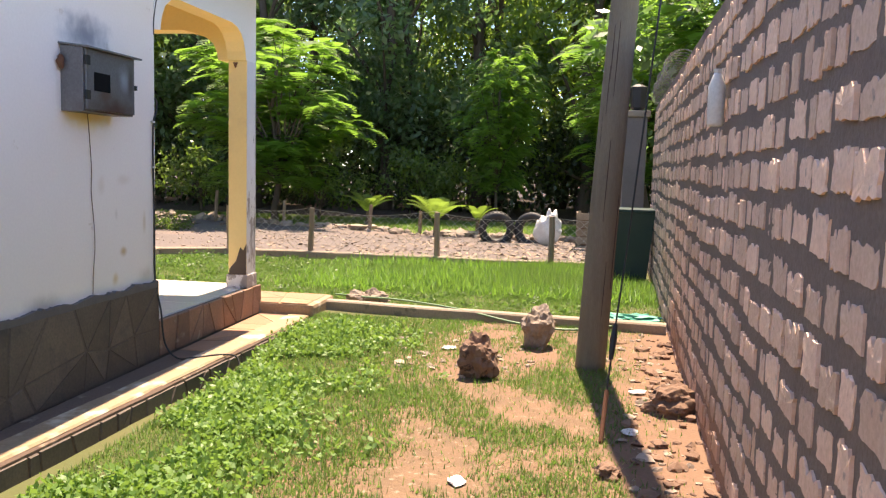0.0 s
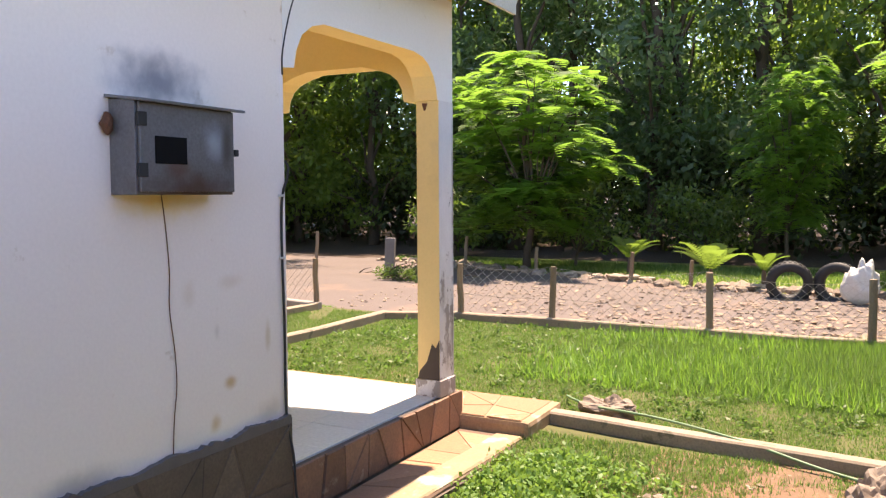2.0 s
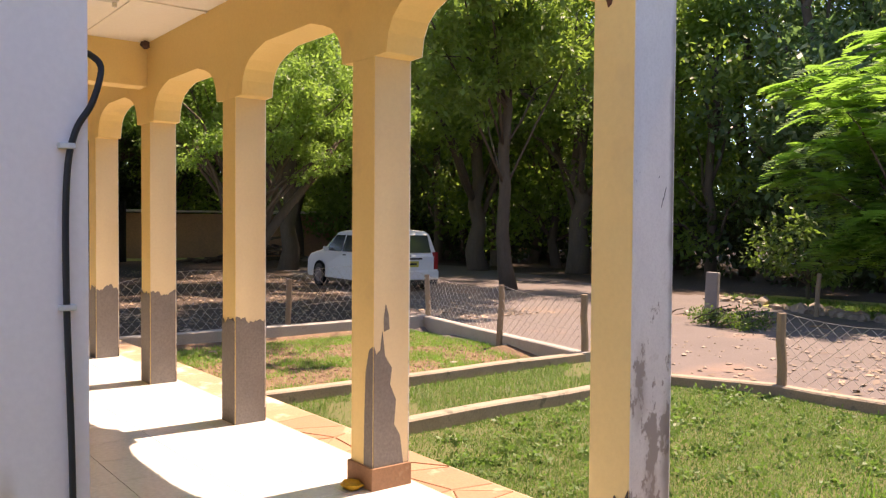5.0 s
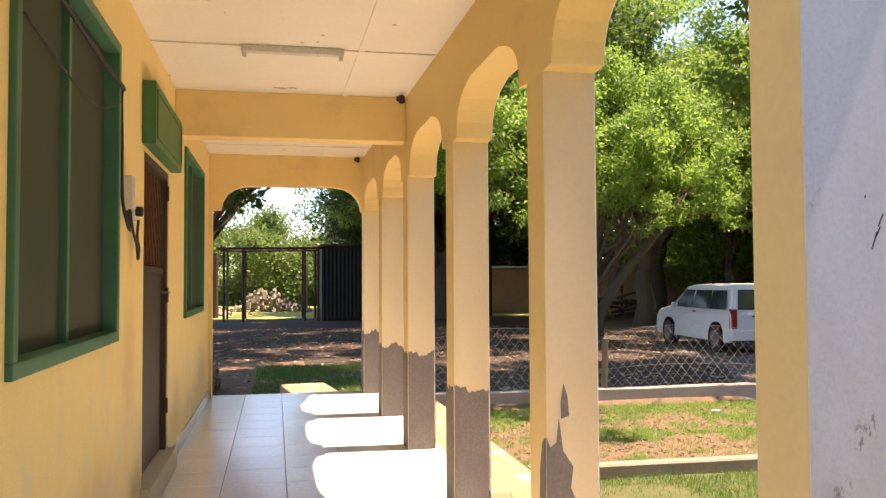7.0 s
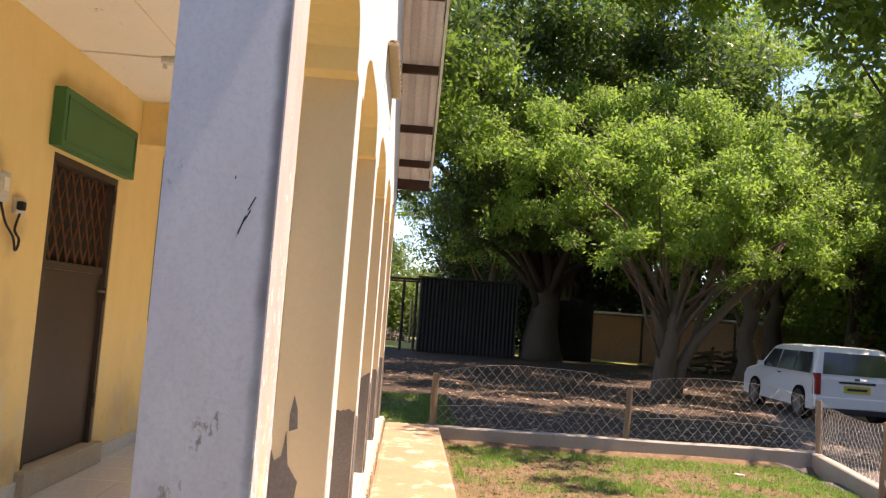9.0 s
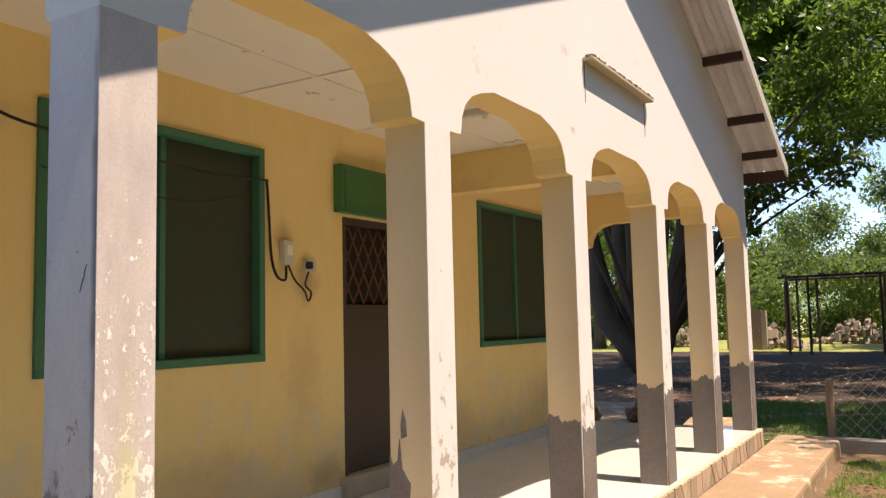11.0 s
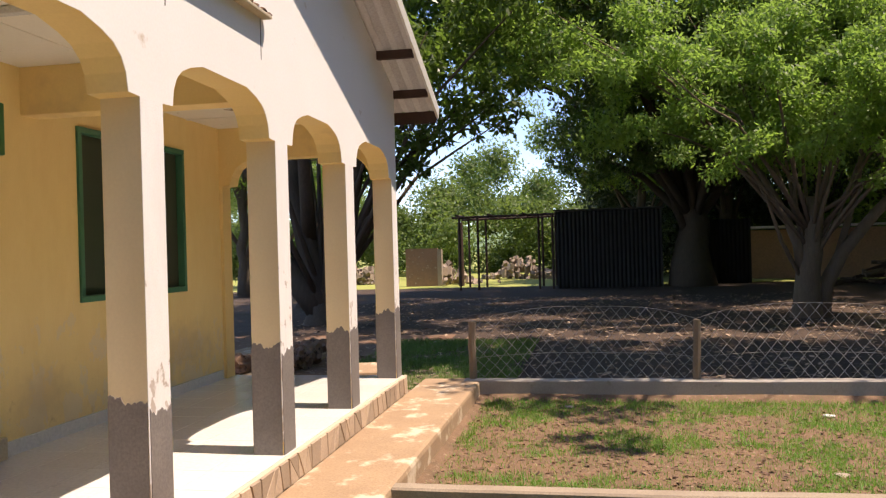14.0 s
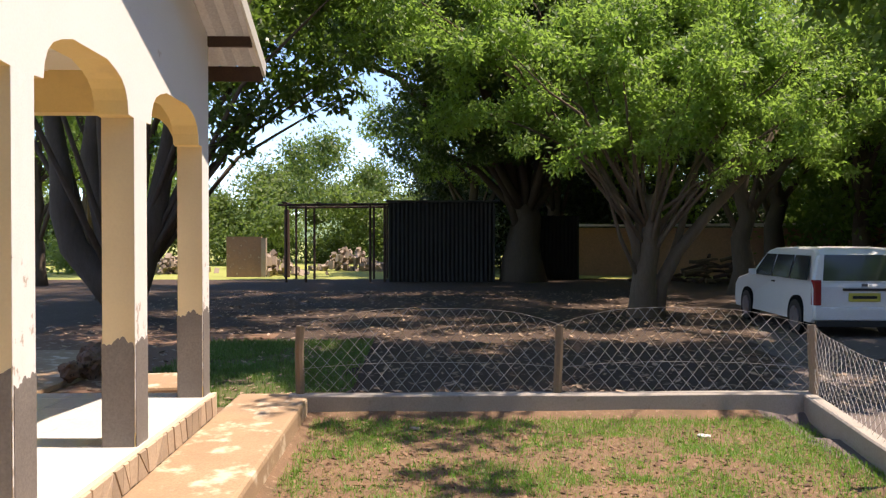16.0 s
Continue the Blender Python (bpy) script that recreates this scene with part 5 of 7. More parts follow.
# far sunlit bush and hills
r = np.random.default_rng(41)
clumps = [(-62 + r.normal(0, 5), y, r.uniform(0.6, 8.4) * (0.75 + 0.25 * math.sin(y * 0.5)), r.uniform(1.2, 2.3), 0.8) for y in np.arange(-22, 24, 0.24)]
bush = tagged(quads_mesh("far_bush", leaf_cloud(r, clumps, 400, 0.28, shell=0.2), 4, LEAF_FAR), "sunlit scrub and bush in the distance", "bushes", "", "stuff")
hv, hf = [], []
for i, y in enumerate(np.linspace(-260, 260, 70)):
    h = 17 + 9 * noise.noise(Vector((y * 0.012, 0, 0))) + 2 * noise.noise(Vector((y * 0.06, 3, 0)))
    hv += [(-330, y, -1), (-360, y, h * 0.7), (-400, y, h)]
for i in range(69):
    for k in range(2):
        hf.append((i * 3 + k, i * 3 + k + 1, i * 3 + k + 4, i * 3 + k + 3))
hills = tagged(soup("backdrop", hv, hf, HILL), "hazy green hill on the horizon", "hill", "", "structure")

# ---- meter box and cables on the side wall
mbox = thing("meter_box", "rusty grey sheet-steel meter box with a black window", "meter box", (EAST_X + 0.001, 5.145, 1.69))
D, W_, H_ = 0.155, 0.545, 0.38
part("body", cube(0.0, D - 0.012, 0, W_, 0, H_, bevel=0.004), BOXSTEEL, mbox)
part("door", cube(D - 0.010, D + 0.004, 0.012, W_ - 0.006, 0.012, H_ - 0.016, bevel=0.003), BOXSTEEL, mbox)
m = Matrix.Translation((0, 0, H_ + 0.006)) @ Matrix.Rotation(radians(7), 4, "Y")
part("lid", cube(-0.002, D + 0.04, -0.02, W_ + 0.035, 0, 0.012, bevel=0.003, m=m), BOXSTEEL, mbox, "sloping rain lid")
bm = cube(D + 0.0045, D + 0.008, 0.085, 0.255, 0.125, 0.235, bevel=0.002)
part("window", bm, PITCH, mbox, "black plastic viewing window")
for z in (0.07, 0.27):
    part("hinge", cube(D - 0.004, D + 0.01, 0.0, 0.045, z, z + 0.055, bevel=0.003), BLACK, mbox)
part("latch", cube(D - 0.01, D + 0.012, W_ - 0.004, W_ + 0.018, 0.17, 0.20, bevel=0.003), BLACK, mbox)
bm = rough_rock(0.035, 3, (0.5, 0.8, 1.2), 2, 0.4)
bmesh.ops.translate(bm, verts=bm.verts, vec=(0.02, -0.025, 0.28))
part("foam_lump", bm, RUST, mbox, "brown foam lump")


def cable(name, pts, r, material, label):
    out = []
    P = [Vector(p) for p in pts]
    for i in range(len(P) - 1):
        p0, p1, p2, p3 = P[max(i - 1, 0)], P[i], P[i + 1], P[min(i + 2, len(P) - 1)]
        for k in range(6):
            t = k / 6
            out.append(0.5 * ((2 * p1) + (p2 - p0) * t + (2 * p0 - 5 * p1 + 4 * p2 - p3) * t * t + (3 * p1 - p0 - 3 * p2 + p3) * t ** 3))
    out.append(P[-1])
    return solid(name, tube(bmesh.new(), out, r, 6), material, label, "cable", smooth=True)


X = EAST_X + 0.006
cable("thin_cable", [(X, 5.40, 1.70), (X, 5.42, 1.55), (X, 5.435, 1.36), (X, 5.43, 1.2), (X, 5.455, 1.0), (X, 5.46, 0.85), (X, 5.44, 0.7), (X, 5.43, 0.55)], 0.0024, RUST, "thin brown wire hanging down the wall")
cable("power_cable", [(X - 0.08, 6.255, 1.89), (X - 0.01, 6.262, 1.85), (X + 0.008, 6.24, 1.775), (X + 0.008, 6.208, 1.715), (X + 0.006, 6.192, 1.62), (X + 0.006, 6.19, 1.4), (X + 0.006, 6.20, 1.0), (X + 0.008, 6.20, 0.56), (X + 0.05, 6.20, 0.34), (X + 0.09, 6.18, 0.10), (X + 0.17, 6.20, -0.012), (-3.17, 6.26, -0.018), (-3.02, 6.40, -0.018), (-2.93, 6.48, -0.05), (-2.88, 6.42, -0.15)], 0.0068, BLACK, "black power cable running down the corner to the grass")
cable("thin_cable", [(X, 6.225, 2.30), (X, 6.23, 2.42), (X, 6.29, 2.62), (X, 6.38, 2.82), (X, 6.42, 3.0)], 0.004, BLACK, "thin dark wire running up beside the arch")
for z in (1.36, 1.68):
    solid("cable_clip", cube(EAST_X + 0.001, EAST_X + 0.022, 6.176, 6.208, z, z + 0.012, bevel=0.003), PLASTIC, "white plastic clip holding the black cable", "cable clip", group="cable clips")

# ---- fittings on the veranda wall
isolator = thing("isolator_box", "small white isolator box on the sooty wall", "switch box", (-6.27, HOUSE_Y, 1.90))
part("body", cube(-0.05, 0.05, 0.001, 0.05, 0, 0.16, bevel=0.008), PLASTIC, isolator)
part("cover", cube(-0.028, 0.028, 0.0505, 0.056, 0.06, 0.13, bevel=0.003), CREAM, isolator)
socket = thing("wall_socket", "white wall socket with a black plug in it", "socket", (-6.50, HOUSE_Y, 1.86))
part("plate", cube(-0.075, 0.045, 0.001, 0.022, 0, 0.09, bevel=0.006), PLASTIC, socket)
part("plug", cube(-0.002, 0.042, 0.0225, 0.06, 0.02, 0.07, bevel=0.01), BLACK, socket, "black three-pin plug")
Yc = HOUSE_Y + 0.018
cable("wall_cable", [(-3.7, Yc, 2.45), (-4.1, Yc + 0.02, 2.56), (-4.4, Yc + 0.03, 2.50), (-5.0, Yc + 0.04, 2.44), (-5.6, Yc + 0.035, 2.42), (-6.03, Yc + 0.02, 2.44), (-6.09, Yc, 2.42), (-6.11, Yc, 2.2), (-6.13, Yc, 1.95), (-6.16, Yc + 0.02, 1.82), (-6.24, Yc + 0.02, 1.80), (-6.27, Yc, 1.89)], 0.009, BLACK, "black cable strung along the veranda wall")
cable("plug_lead", [(-6.28, Yc + 0.01, 1.90), (-6.34, Yc + 0.015, 1.80), (-6.43, Yc + 0.02, 1.73), (-6.47, Yc + 0.02, 1.66), (-6.50, Yc + 0.02, 1.72), (-6.44, Yc + 0.02, 1.77), (-6.475, Yc + 0.02, 1.86)], 0.007, BLACK, "tangled black lead below the socket")
cable("wall_cable", [(-4.5, Yc + 0.02, 2.30), (-5.0, Yc + 0.025, 2.24), (-5.5, Yc + 0.025, 2.24), (-5.95, Yc + 0.02, 2.36)], 0.004, BLACK, "thin slack wire across the window")
for xx, yy in ((-8.19, 7.86), (-11.38, 7.84)):
    nest = solid("wasp_nest", rough_rock(0.035, 6, (1, 1, 0.9), 2, 0.4), TIMBER, "small brown mud nest in the ceiling corner", "wasp nest", group="mud nests")
    nest.matrix_world = pose(xx, yy, CEIL_Z - 0.045)
peel = solid("fruit_peel", rough_rock(0.06, 12, (1.2, 0.9, 0.35), 2, 0.6, 2.5), GOLD, "yellow fruit peel on the tiled floor", "peel")
peel.matrix_world = pose(-5.10, 7.86, FLOOR_Z + 0.02)

# ---- rocks, stump, hose, litter in the yard
for name, at, r_, sq, seed, lab, mt in [
    ("rock", (-1.08, 6.35, 0.08), 0.16, (0.85, 0.8, 1.05), 1, "knobbly porous red-brown rock on the grass", ROCK),
    ("rock", (-0.70, 7.42, 0.10), 0.15, (0.95, 0.8, 1.15), 2, "pale pitted rock beside the kerb", PALEROCK),
    ("rock", (0.19, 5.75, 0.02), 0.15, (1.1, 0.9, 0.7), 5, "rounded brown rock against the brick wall", ROCK),
    ("rock", (-0.25, 4.6, -0.02), 0.06, (1.2, 1, 0.6), 7, "small brown stone on the bare soil", ROCK),
    ("stump", (-2.50, 8.93, 0.03), 0.14, (1.5, 0.8, 0.7), 9, "gnarled grey root stump on the lawn edge", PALEROCK),
]:
    k = solid(name, rough_rock(r_, seed, sq, 4, 0.42 if name == "rock" else 0.6, 1.7), mt, lab, name)
    k.matrix_world = pose(*at, 0, 0, seed * 40)
cable("garden_hose", [(-3.0, 9.35, 0.0), (-2.85, 9.1, 0.04), (-2.6, 8.85, 0.07), (-2.1, 8.72, 0.075), (-1.5, 8.5, 0.05), (-0.9, 8.25, -0.01), (-0.4, 8.1, -0.01), (0.2, 8.45, 0.03)], 0.011, HOSE, "faded green garden hose lying over the kerb")
net = solid("plastic_net", rough_rock(0.16, 14, (1.5, 0.8, 0.3), 3, 0.7, 3.0), mat("green_net", (0.03, 0.28, 0.20), 0.5, (0.05, 0.35, 0.25), 9, 60), "crumpled green plastic on the kerb by the wall", "plastic sheet")
net.matrix_world = pose(0.15, 8.52, 0.04)
bottle = thing("plastic_bottle", "white plastic bottle stuck on the brick wall", "bottle", (0.225, 5.05, 1.66), -BW_YAW)
bm = tube(bmesh.new(), [(0, 0, 0), (0, 0, 0.015), (0, 0, 0.20), (0, 0, 0.25), (0, 0, 0.265)], [0.035, 0.042, 0.042, 0.024, 0.018], 14)
part("body", bm, PLASTIC, bottle, smooth=True)
part("cap", tube(bmesh.new(), [(0, 0, 0.266), (0, 0, 0.285)], 0.02, 12), PLASTIC, bottle)
rnd = random.Random(77)
for k, (px, py) in enumerate([(-0.95, 4.35), (-1.7, 6.6), (-0.1, 5.3), (-0.05, 4.9), (-1.4, 7.1), (-0.75, 4.0), (0.0, 6.1), (-11.9, 9.9), (-11.6, 12.4), (-9.4, 11.9)]):
    s = solid("paper_scrap", rough_rock(0.055, k + 30, (1.1, 0.8, 0.22), 2, 0.5, 2.4), PLASTIC if k % 2 == 0 else PALEROCK, "pale crumpled scrap of litter on the ground", "litter", group="ground litter")
    s.matrix_world = pose(px, py, ground_height(px, py) + 0.012, 0, 0, rnd.uniform(0, 360))

# ---- end of the boundary wall: concrete pier, lamp, bin, barbed coils
pier = thing("gate_pier", "grey cement gate pier with a dark lantern", "pier", (0.42, 13.33, -0.12))
part("shaft", cube(-0.16, 0.16, -0.16, 0.16, 0, 2.35, bevel=0.01), RENDER_GREY, pier)
part("cap", cube(-0.20, 0.20, -0.20, 0.20, 2.352, 2.45, bevel=0.015), KERB, pier)
part("lantern", tube(bmesh.new(), [(0.02, 0, 2.452), (0.02, 0, 2.5), (0.02, 0, 2.80), (0.02, 0, 2.84)], [0.06, 0.11, 0.13, 0.05], 6), BLACK, pier, "dark six-sided lantern")
wbin = thing("wheelie_bin", "dark green wheelie bin against the wall", "bin", (0.30, 11.95, -0.03), 90)
bm = bmesh.new()
vs = [[bm.verts.new((sx * w, sy * d, z)) for sx, sy in ((-1, -1), (1, -1), (1, 1), (-1, 1))] for w, d, z in ((0.22, 0.24, 0.05), (0.28, 0.31, 0.92))]
for k in range(4):
    bm.faces.new((vs[0][k], vs[0][(k + 1) % 4], vs[1][(k + 1) % 4], vs[1][k]))
bm.faces.new(vs[0][::-1])
bm.faces.new(vs[1])
part("body", bm, BIN, wbin)
part("lid", cube(-0.30, 0.30, -0.33, 0.33, 0.921, 0.97, bevel=0.015), BIN, wbin)
for sx in (-0.2, 0.2):
    part("wheel", tube(bmesh.new(), [(sx - 0.025, 0.2, 0.09), (sx + 0.025, 0.2, 0.09)], 0.09, 14), BLACK, wbin)
bm = bmesh.new()
pts = []
for k in range(520):
    t = k / 16 * 2 * math.pi
    y = 9.6 + k / 520 * 3.5
    pts.append((0.13 + 0.0495 * y + 0.17 * math.cos(t) + 0.02 * math.sin(k), y + 0.05 * math.sin(t * 0.5), BW_TOP + 0.18 + 0.17 * math.sin(t)))
tube(bm, pts, 0.0028, 4)
solid("barbed_coil", bm, RENDER_GREY, "loose coil of barbed wire along the wall top", "barbed wire")

# ---- across the road: tyre planters, palms, crate, sack
def tyre(name, at, rz, lean):
    t = thing(name, "old black tyre standing as a garden edge", "tyre", at, rz, "tyre planters")
    bm = bmesh.new()
    n, prof = 28, [(-0.10, 0.22), (-0.115, 0.30), (-0.09, 0.36), (-0.05, 0.375), (0.05, 0.375), (0.09, 0.36), (0.115, 0.30), (0.10, 0.22)]
    rings = [[bm.verts.new((r_ * math.cos(a), y, 0.33 + r_ * math.sin(a))) for y, r_ in prof] for a in (2 * math.pi * k / n for k in range(n))]
    for k in range(n):
        p, q_ = rings[k], rings[(k + 1) % n]
        for j in range(len(prof)):
            bm.faces.new((p[j], p[(j + 1) % len(prof)], q_[(j + 1) % len(prof)], q_[j]))
    bmesh.ops.recalc_face_normals(bm, faces=bm.faces)
    part("carcass", bm, BLACK, t, smooth=True)
    for k in range(28):
        a = 2 * math.pi * k / 28
        m = Matrix.Translation((0.374 * math.cos(a), 0, 0.33 + 0.374 * math.sin(a))) @ Matrix.Rotation(-a, 4, "Y")
        part("tread_block", cube(-0.004, 0.008, -0.06, 0.06, -0.022, 0.022, m=m), BLACK, t)
    t.matrix_world = pose(*at, lean, 0, rz)
    return t


tyre("tyre", (-2.02, 17.95, -0.17), 8, 6)
tyre("tyre", (-1.28, 18.0, -0.17), -10, -5)


def palm(at, n, length, seed):
    r = np.random.default_rng(seed)
    t = thing("young_palm", "small young palm with arching fronds", "palm", at, 0, "roadside palms")
    part("stem", tube(bmesh.new(), [(0, 0, -0.05), (0.01, 0, 0.2), (0, 0.01, 0.42)], [0.06, 0.05, 0.03], 8), BARK_PALE, t)
    out = []
    for k in range(n):
        a = 2 * math.pi * k / n + r.uniform(-0.3, 0.3)
        up = r.uniform(1.0, 3.6)
        d = np.array((math.cos(a), math.sin(a), up))
        d /= np.linalg.norm(d)
        sd = np.cross(d, (0, 0, 1.0))
        sd /= np.linalg.norm(sd)
        L = length * r.uniform(0.75, 1.15)
        for j in range(16):
            tt = (j + 1) / 16
            c = np.array((0, 0, 0.35)) + d * L * tt + np.array((d[0], d[1], 0)) * L * 0.4 * tt * tt - np.array((0, 0, 0.42 * L * tt * tt))
            fl = L * 0.26 * math.sin(math.pi * (0.12 + 0.8 * tt))
            for sg in (-1, 1):
                e = c + (sd * sg * 0.8 + d * 0.6 - np.array((0, 0, 0.35))) * fl
                w = d * 0.018
                out.append((c - w, c + w, e + w * 0.3, e - w * 0.3))
    f = quads_mesh("fronds", np.array(out).reshape(-1, 3), 4, LEAF_MID)
    f.parent = t
    return t


palm((-3.45, 18.7, -0.1), 11, 0.95, 1)
palm((-2.55, 19.0, -0.1), 8, 0.6, 2)
palm((-5.6, 21.0, -0.1), 9, 0.9, 3)
palm((0.15, 18.0, 0.45), 8, 0.5, 4)
crate = thing("wooden_planter", "weathered wooden slatted planter crate", "planter", (0.12, 17.85, -0.1))
for k in range(4):
    part("slat", cube(-0.48, 0.48, -0.42, -0.39, 0.06 + k * 0.16, 0.20 + k * 0.16, bevel=0.004), POSTWOOD, crate)
    part("slat", cube(-0.48, -0.45, -0.385, 0.40, 0.06 + k * 0.16, 0.20 + k * 0.16, bevel=0.004), POSTWOOD, crate)
for sx in (-0.46, 0.40):
    part("corner_post", cube(sx, sx + 0.06, -0.385, -0.325, 0, 0.72), POSTWOOD, crate)
part("soil", cube(-0.44, 0.48, -0.38, 0.40, 0.03, 0.55), SOIL, crate)
bm = bmesh.new()
bmesh.ops.create_uvsphere(bm, u_segments=40, v_segments=28, radius=1.0)
for v in bm.verts:
    n = noise.fractal(v.co * 1.9, 1.0, 2.0, 4)
    v.co = Vector((v.co.x * (0.33 - 0.11 * v.co.z), v.co.y * 0.2, (v.co.z + 1) * 0.36)) * (1 + 0.2 * n)
    v.co.x += 0.1 * v.co.z
solid("sack", bm, PLASTIC, "crumpled white plastic sack hung by the tyres", "sack", smooth=True).matrix_world = pose(-0.95, 17.55, -0.1) @ Matrix.Diagonal((0.82, 0.82, 0.95, 1))
for k, (px, py, h) in enumerate([(-5.1, 19.3, 0.62), (-3.9, 19.2, 0.5), (-9.5, 20.6, 0.8), (-13.2, 19.6, 0.9), (-7.6, 20.4, 0.6)]):
    p = solid("stake", fence_post(30 + k, h), POSTWOOD, "grey timber stake on the far verge", "stake", group="verge stakes")
    p.matrix_world = pose(px, py, -0.1, 2, 2, 30 * k)

grey_post = solid("concrete_post", cube(-0.11, 0.11, -0.09, 0.09, -0.2, 0.82, bevel=0.015), RENDER_GREY, "short grey concrete post on the far verge", "post")
grey_post.matrix_world = pose(-10.6, 18.9, -0.1, 0, 2, 20)
brush = thing("brush_heap", "heap of dark cut brushwood at the road edge", "brushwood", (-9.6, 17.9, -0.1))
rnd = random.Random(12)
for k in range(30):
    a, L = rnd.uniform(0, 3.14), rnd.uniform(0.25, 0.55)
    c0 = Vector((rnd.gauss(0, 0.45), rnd.gauss(0, 0.3), rnd.uniform(0.03, 0.25)))
    d = Vector((math.cos(a), math.sin(a), rnd.uniform(-0.1, 0.45))) * L * 0.5
    part("twig", tube(bmesh.new(), [c0 - d * 0.6, c0 + Vector((0, 0, 0.03)), c0 + d], [0.016, 0.012, 0.005], 5), BARK, brush)

tips = [(rnd.gauss(0, 0.5), rnd.gauss(0, 0.3), rnd.uniform(0.03, 0.2), rnd.uniform(0.1, 0.22), 0.7) for _ in range(30)]
quads_mesh("foliage", leaf_cloud(np.random.default_rng(13), tips, 2600, 0.06), 4, LEAF_DARK).parent = brush

# ---- white estate car
car = thing("car", "white estate car parked in the shade, rear towards the garden", "car", (-18.1, 17.4, -0.1), 86)
# local axes: +y to the front, x across; the rear bumper is near y = 0
prof = [(0.02, 0.30), (0.0, 0.42), (0.0, 0.86), (0.05, 0.92), (0.16, 1.40), (0.32, 1.50), (1.2, 1.53), (2.2, 1.50), (2.55, 1.44), (3.15, 1.00), (3.95, 0.86), (4.12, 0.72), (4.15, 0.40), (4.08, 0.25), (0.1, 0.25)]
bm = bmesh.new()
sides = []
for x_, s_ in ((-0.845, 0), (-0.80, 1), (0.80, 1), (0.845, 0)):
    row = []
    for y_, z_ in prof:
        tuck = max(0.0, z_ - 0.92) * 0.27
        yy, zz = (y_ + (0.03 if y_ < 2 else -0.03) * (1 - s_), z_ - 0.03 * (1 - s_) * (z_ > 0.3))
        row.append(bm.verts.new((x_ - math.copysign(tuck, x_), yy, zz)))
    sides.append(row)
n = len(prof)
for p, q_ in zip(sides, sides[1:]):
    for k in range(n):
        bm.faces.new((p[k], p[(k + 1) % n], q_[(k + 1) % n], q_[k]))
bm.faces.new(sides[0])
bm.faces.new(sides[-1][::-1])
bmesh.ops.recalc_face_normals(bm, faces=bm.faces)
body = part("body", bm, CARPAINT, car)
# glazing follows the leaning cabin sides
def side_glass(y0_, y1_, y2_, y3_, z0_, z1_, sx):
    bm = bmesh.new()
    c = [(y0_, z0_), (y1_, z0_), (y2_, z1_), (y3_, z1_)]
    f1 = [bm.verts.new((sx * (0.851 - max(0, z - 0.92) * 0.27), y, z)) for y, z in c]
    f2 = [bm.verts.new((sx * (0.835 - max(0, z - 0.92) * 0.27), y, z)) for y, z in c]
    bm.faces.new(f1)
    bm.faces.new(f2[::-1])
    for k in range(4):
        bm.faces.new((f1[k], f2[k], f2[(k + 1) % 4], f1[(k + 1) % 4]))
    bmesh.ops.recalc_face_normals(bm, faces=bm.faces)
    part("side_window", bm, CARGLASS, car, "dark side window")


for sx in (-1, 1):
    side_glass(0.30, 1.05, 1.05, 0.42, 0.96, 1.38, sx)
    side_glass(1.12, 1.98, 1.92, 1.12, 0.96, 1.38, sx)
    side_glass(2.05, 2.95, 2.50, 2.00, 0.96, 1.38, sx)
bm = bmesh.new()
c = [(-0.66, 0.053, 0.965), (0.66, 0.053, 0.965), (0.60, 0.145, 1.40), (-0.60, 0.145, 1.40)]
f1 = [bm.verts.new((a, b - 0.012, z)) for a, b, z in c]
f2 = [bm.verts.new((a, b + 0.004, z)) for a, b, z in c]
bm.faces.new(f1)
bm.faces.new(f2[::-1])
for k in range(4):
    bm.faces.new((f1[k], f2[k], f2[(k + 1) % 4], f1[(k + 1) % 4]))
bmesh.ops.recalc_face_normals(bm, faces=bm.faces)
part("rear_window", bm, CARGLASS, car, "dark tailgate window")
for sx in (-1, 1):
    part("tail_lamp", cube(sx * 0.77 - 0.06, sx * 0.77 + 0.06, -0.02, 0.14, 0.55, 0.98, bevel=0.02), REDLAMP, car, "tall red tail lamp")
    part("door_handle", cube(sx * 0.855 - 0.012, sx * 0.855 + 0.012, 1.75, 1.90, 0.86, 0.89, bevel=0.005), BLACK, car)
    part("mirror", cube(sx * 0.93 - 0.07, sx * 0.93 + 0.07, 2.72, 2.80, 0.95, 1.07, bevel=0.02), CARPAINT, car)
part("number_plate", cube(-0.26, 0.26, -0.022, -0.004, 0.62, 0.76), PLATE, car, "yellow number plate")
part("plate_lettering", cube(-0.20, 0.20, -0.026, -0.0225, 0.665, 0.715), BLACK, car)
part("plate_trim", cube(-0.36, 0.36, -0.03, -0.003, 0.80, 0.84, bevel=0.006), BLACK, car)
part("rear_bumper", cube(-0.83, 0.83, -0.06, 0.06, 0.30, 0.52, bevel=0.03), CARPAINT, car)
part("bumper_skirt", cube(-0.80, 0.80, -0.045, 0.05, 0.19, 0.298, bevel=0.02), BLACK, car, "black lower bumper")
part("badge", cube(-0.05, 0.05, -0.02, -0.005, 0.87, 0.915, bevel=0.006), STEEL, car)
for sx in (-1, 1):
    for yy in (0.75, 3.35):
        part("wheel_arch", tube(bmesh.new(), [(sx * 0.80, yy, 0.32), (sx * 0.853, yy, 0.32)], 0.36, 24), PITCH, car, "dark wheel arch")
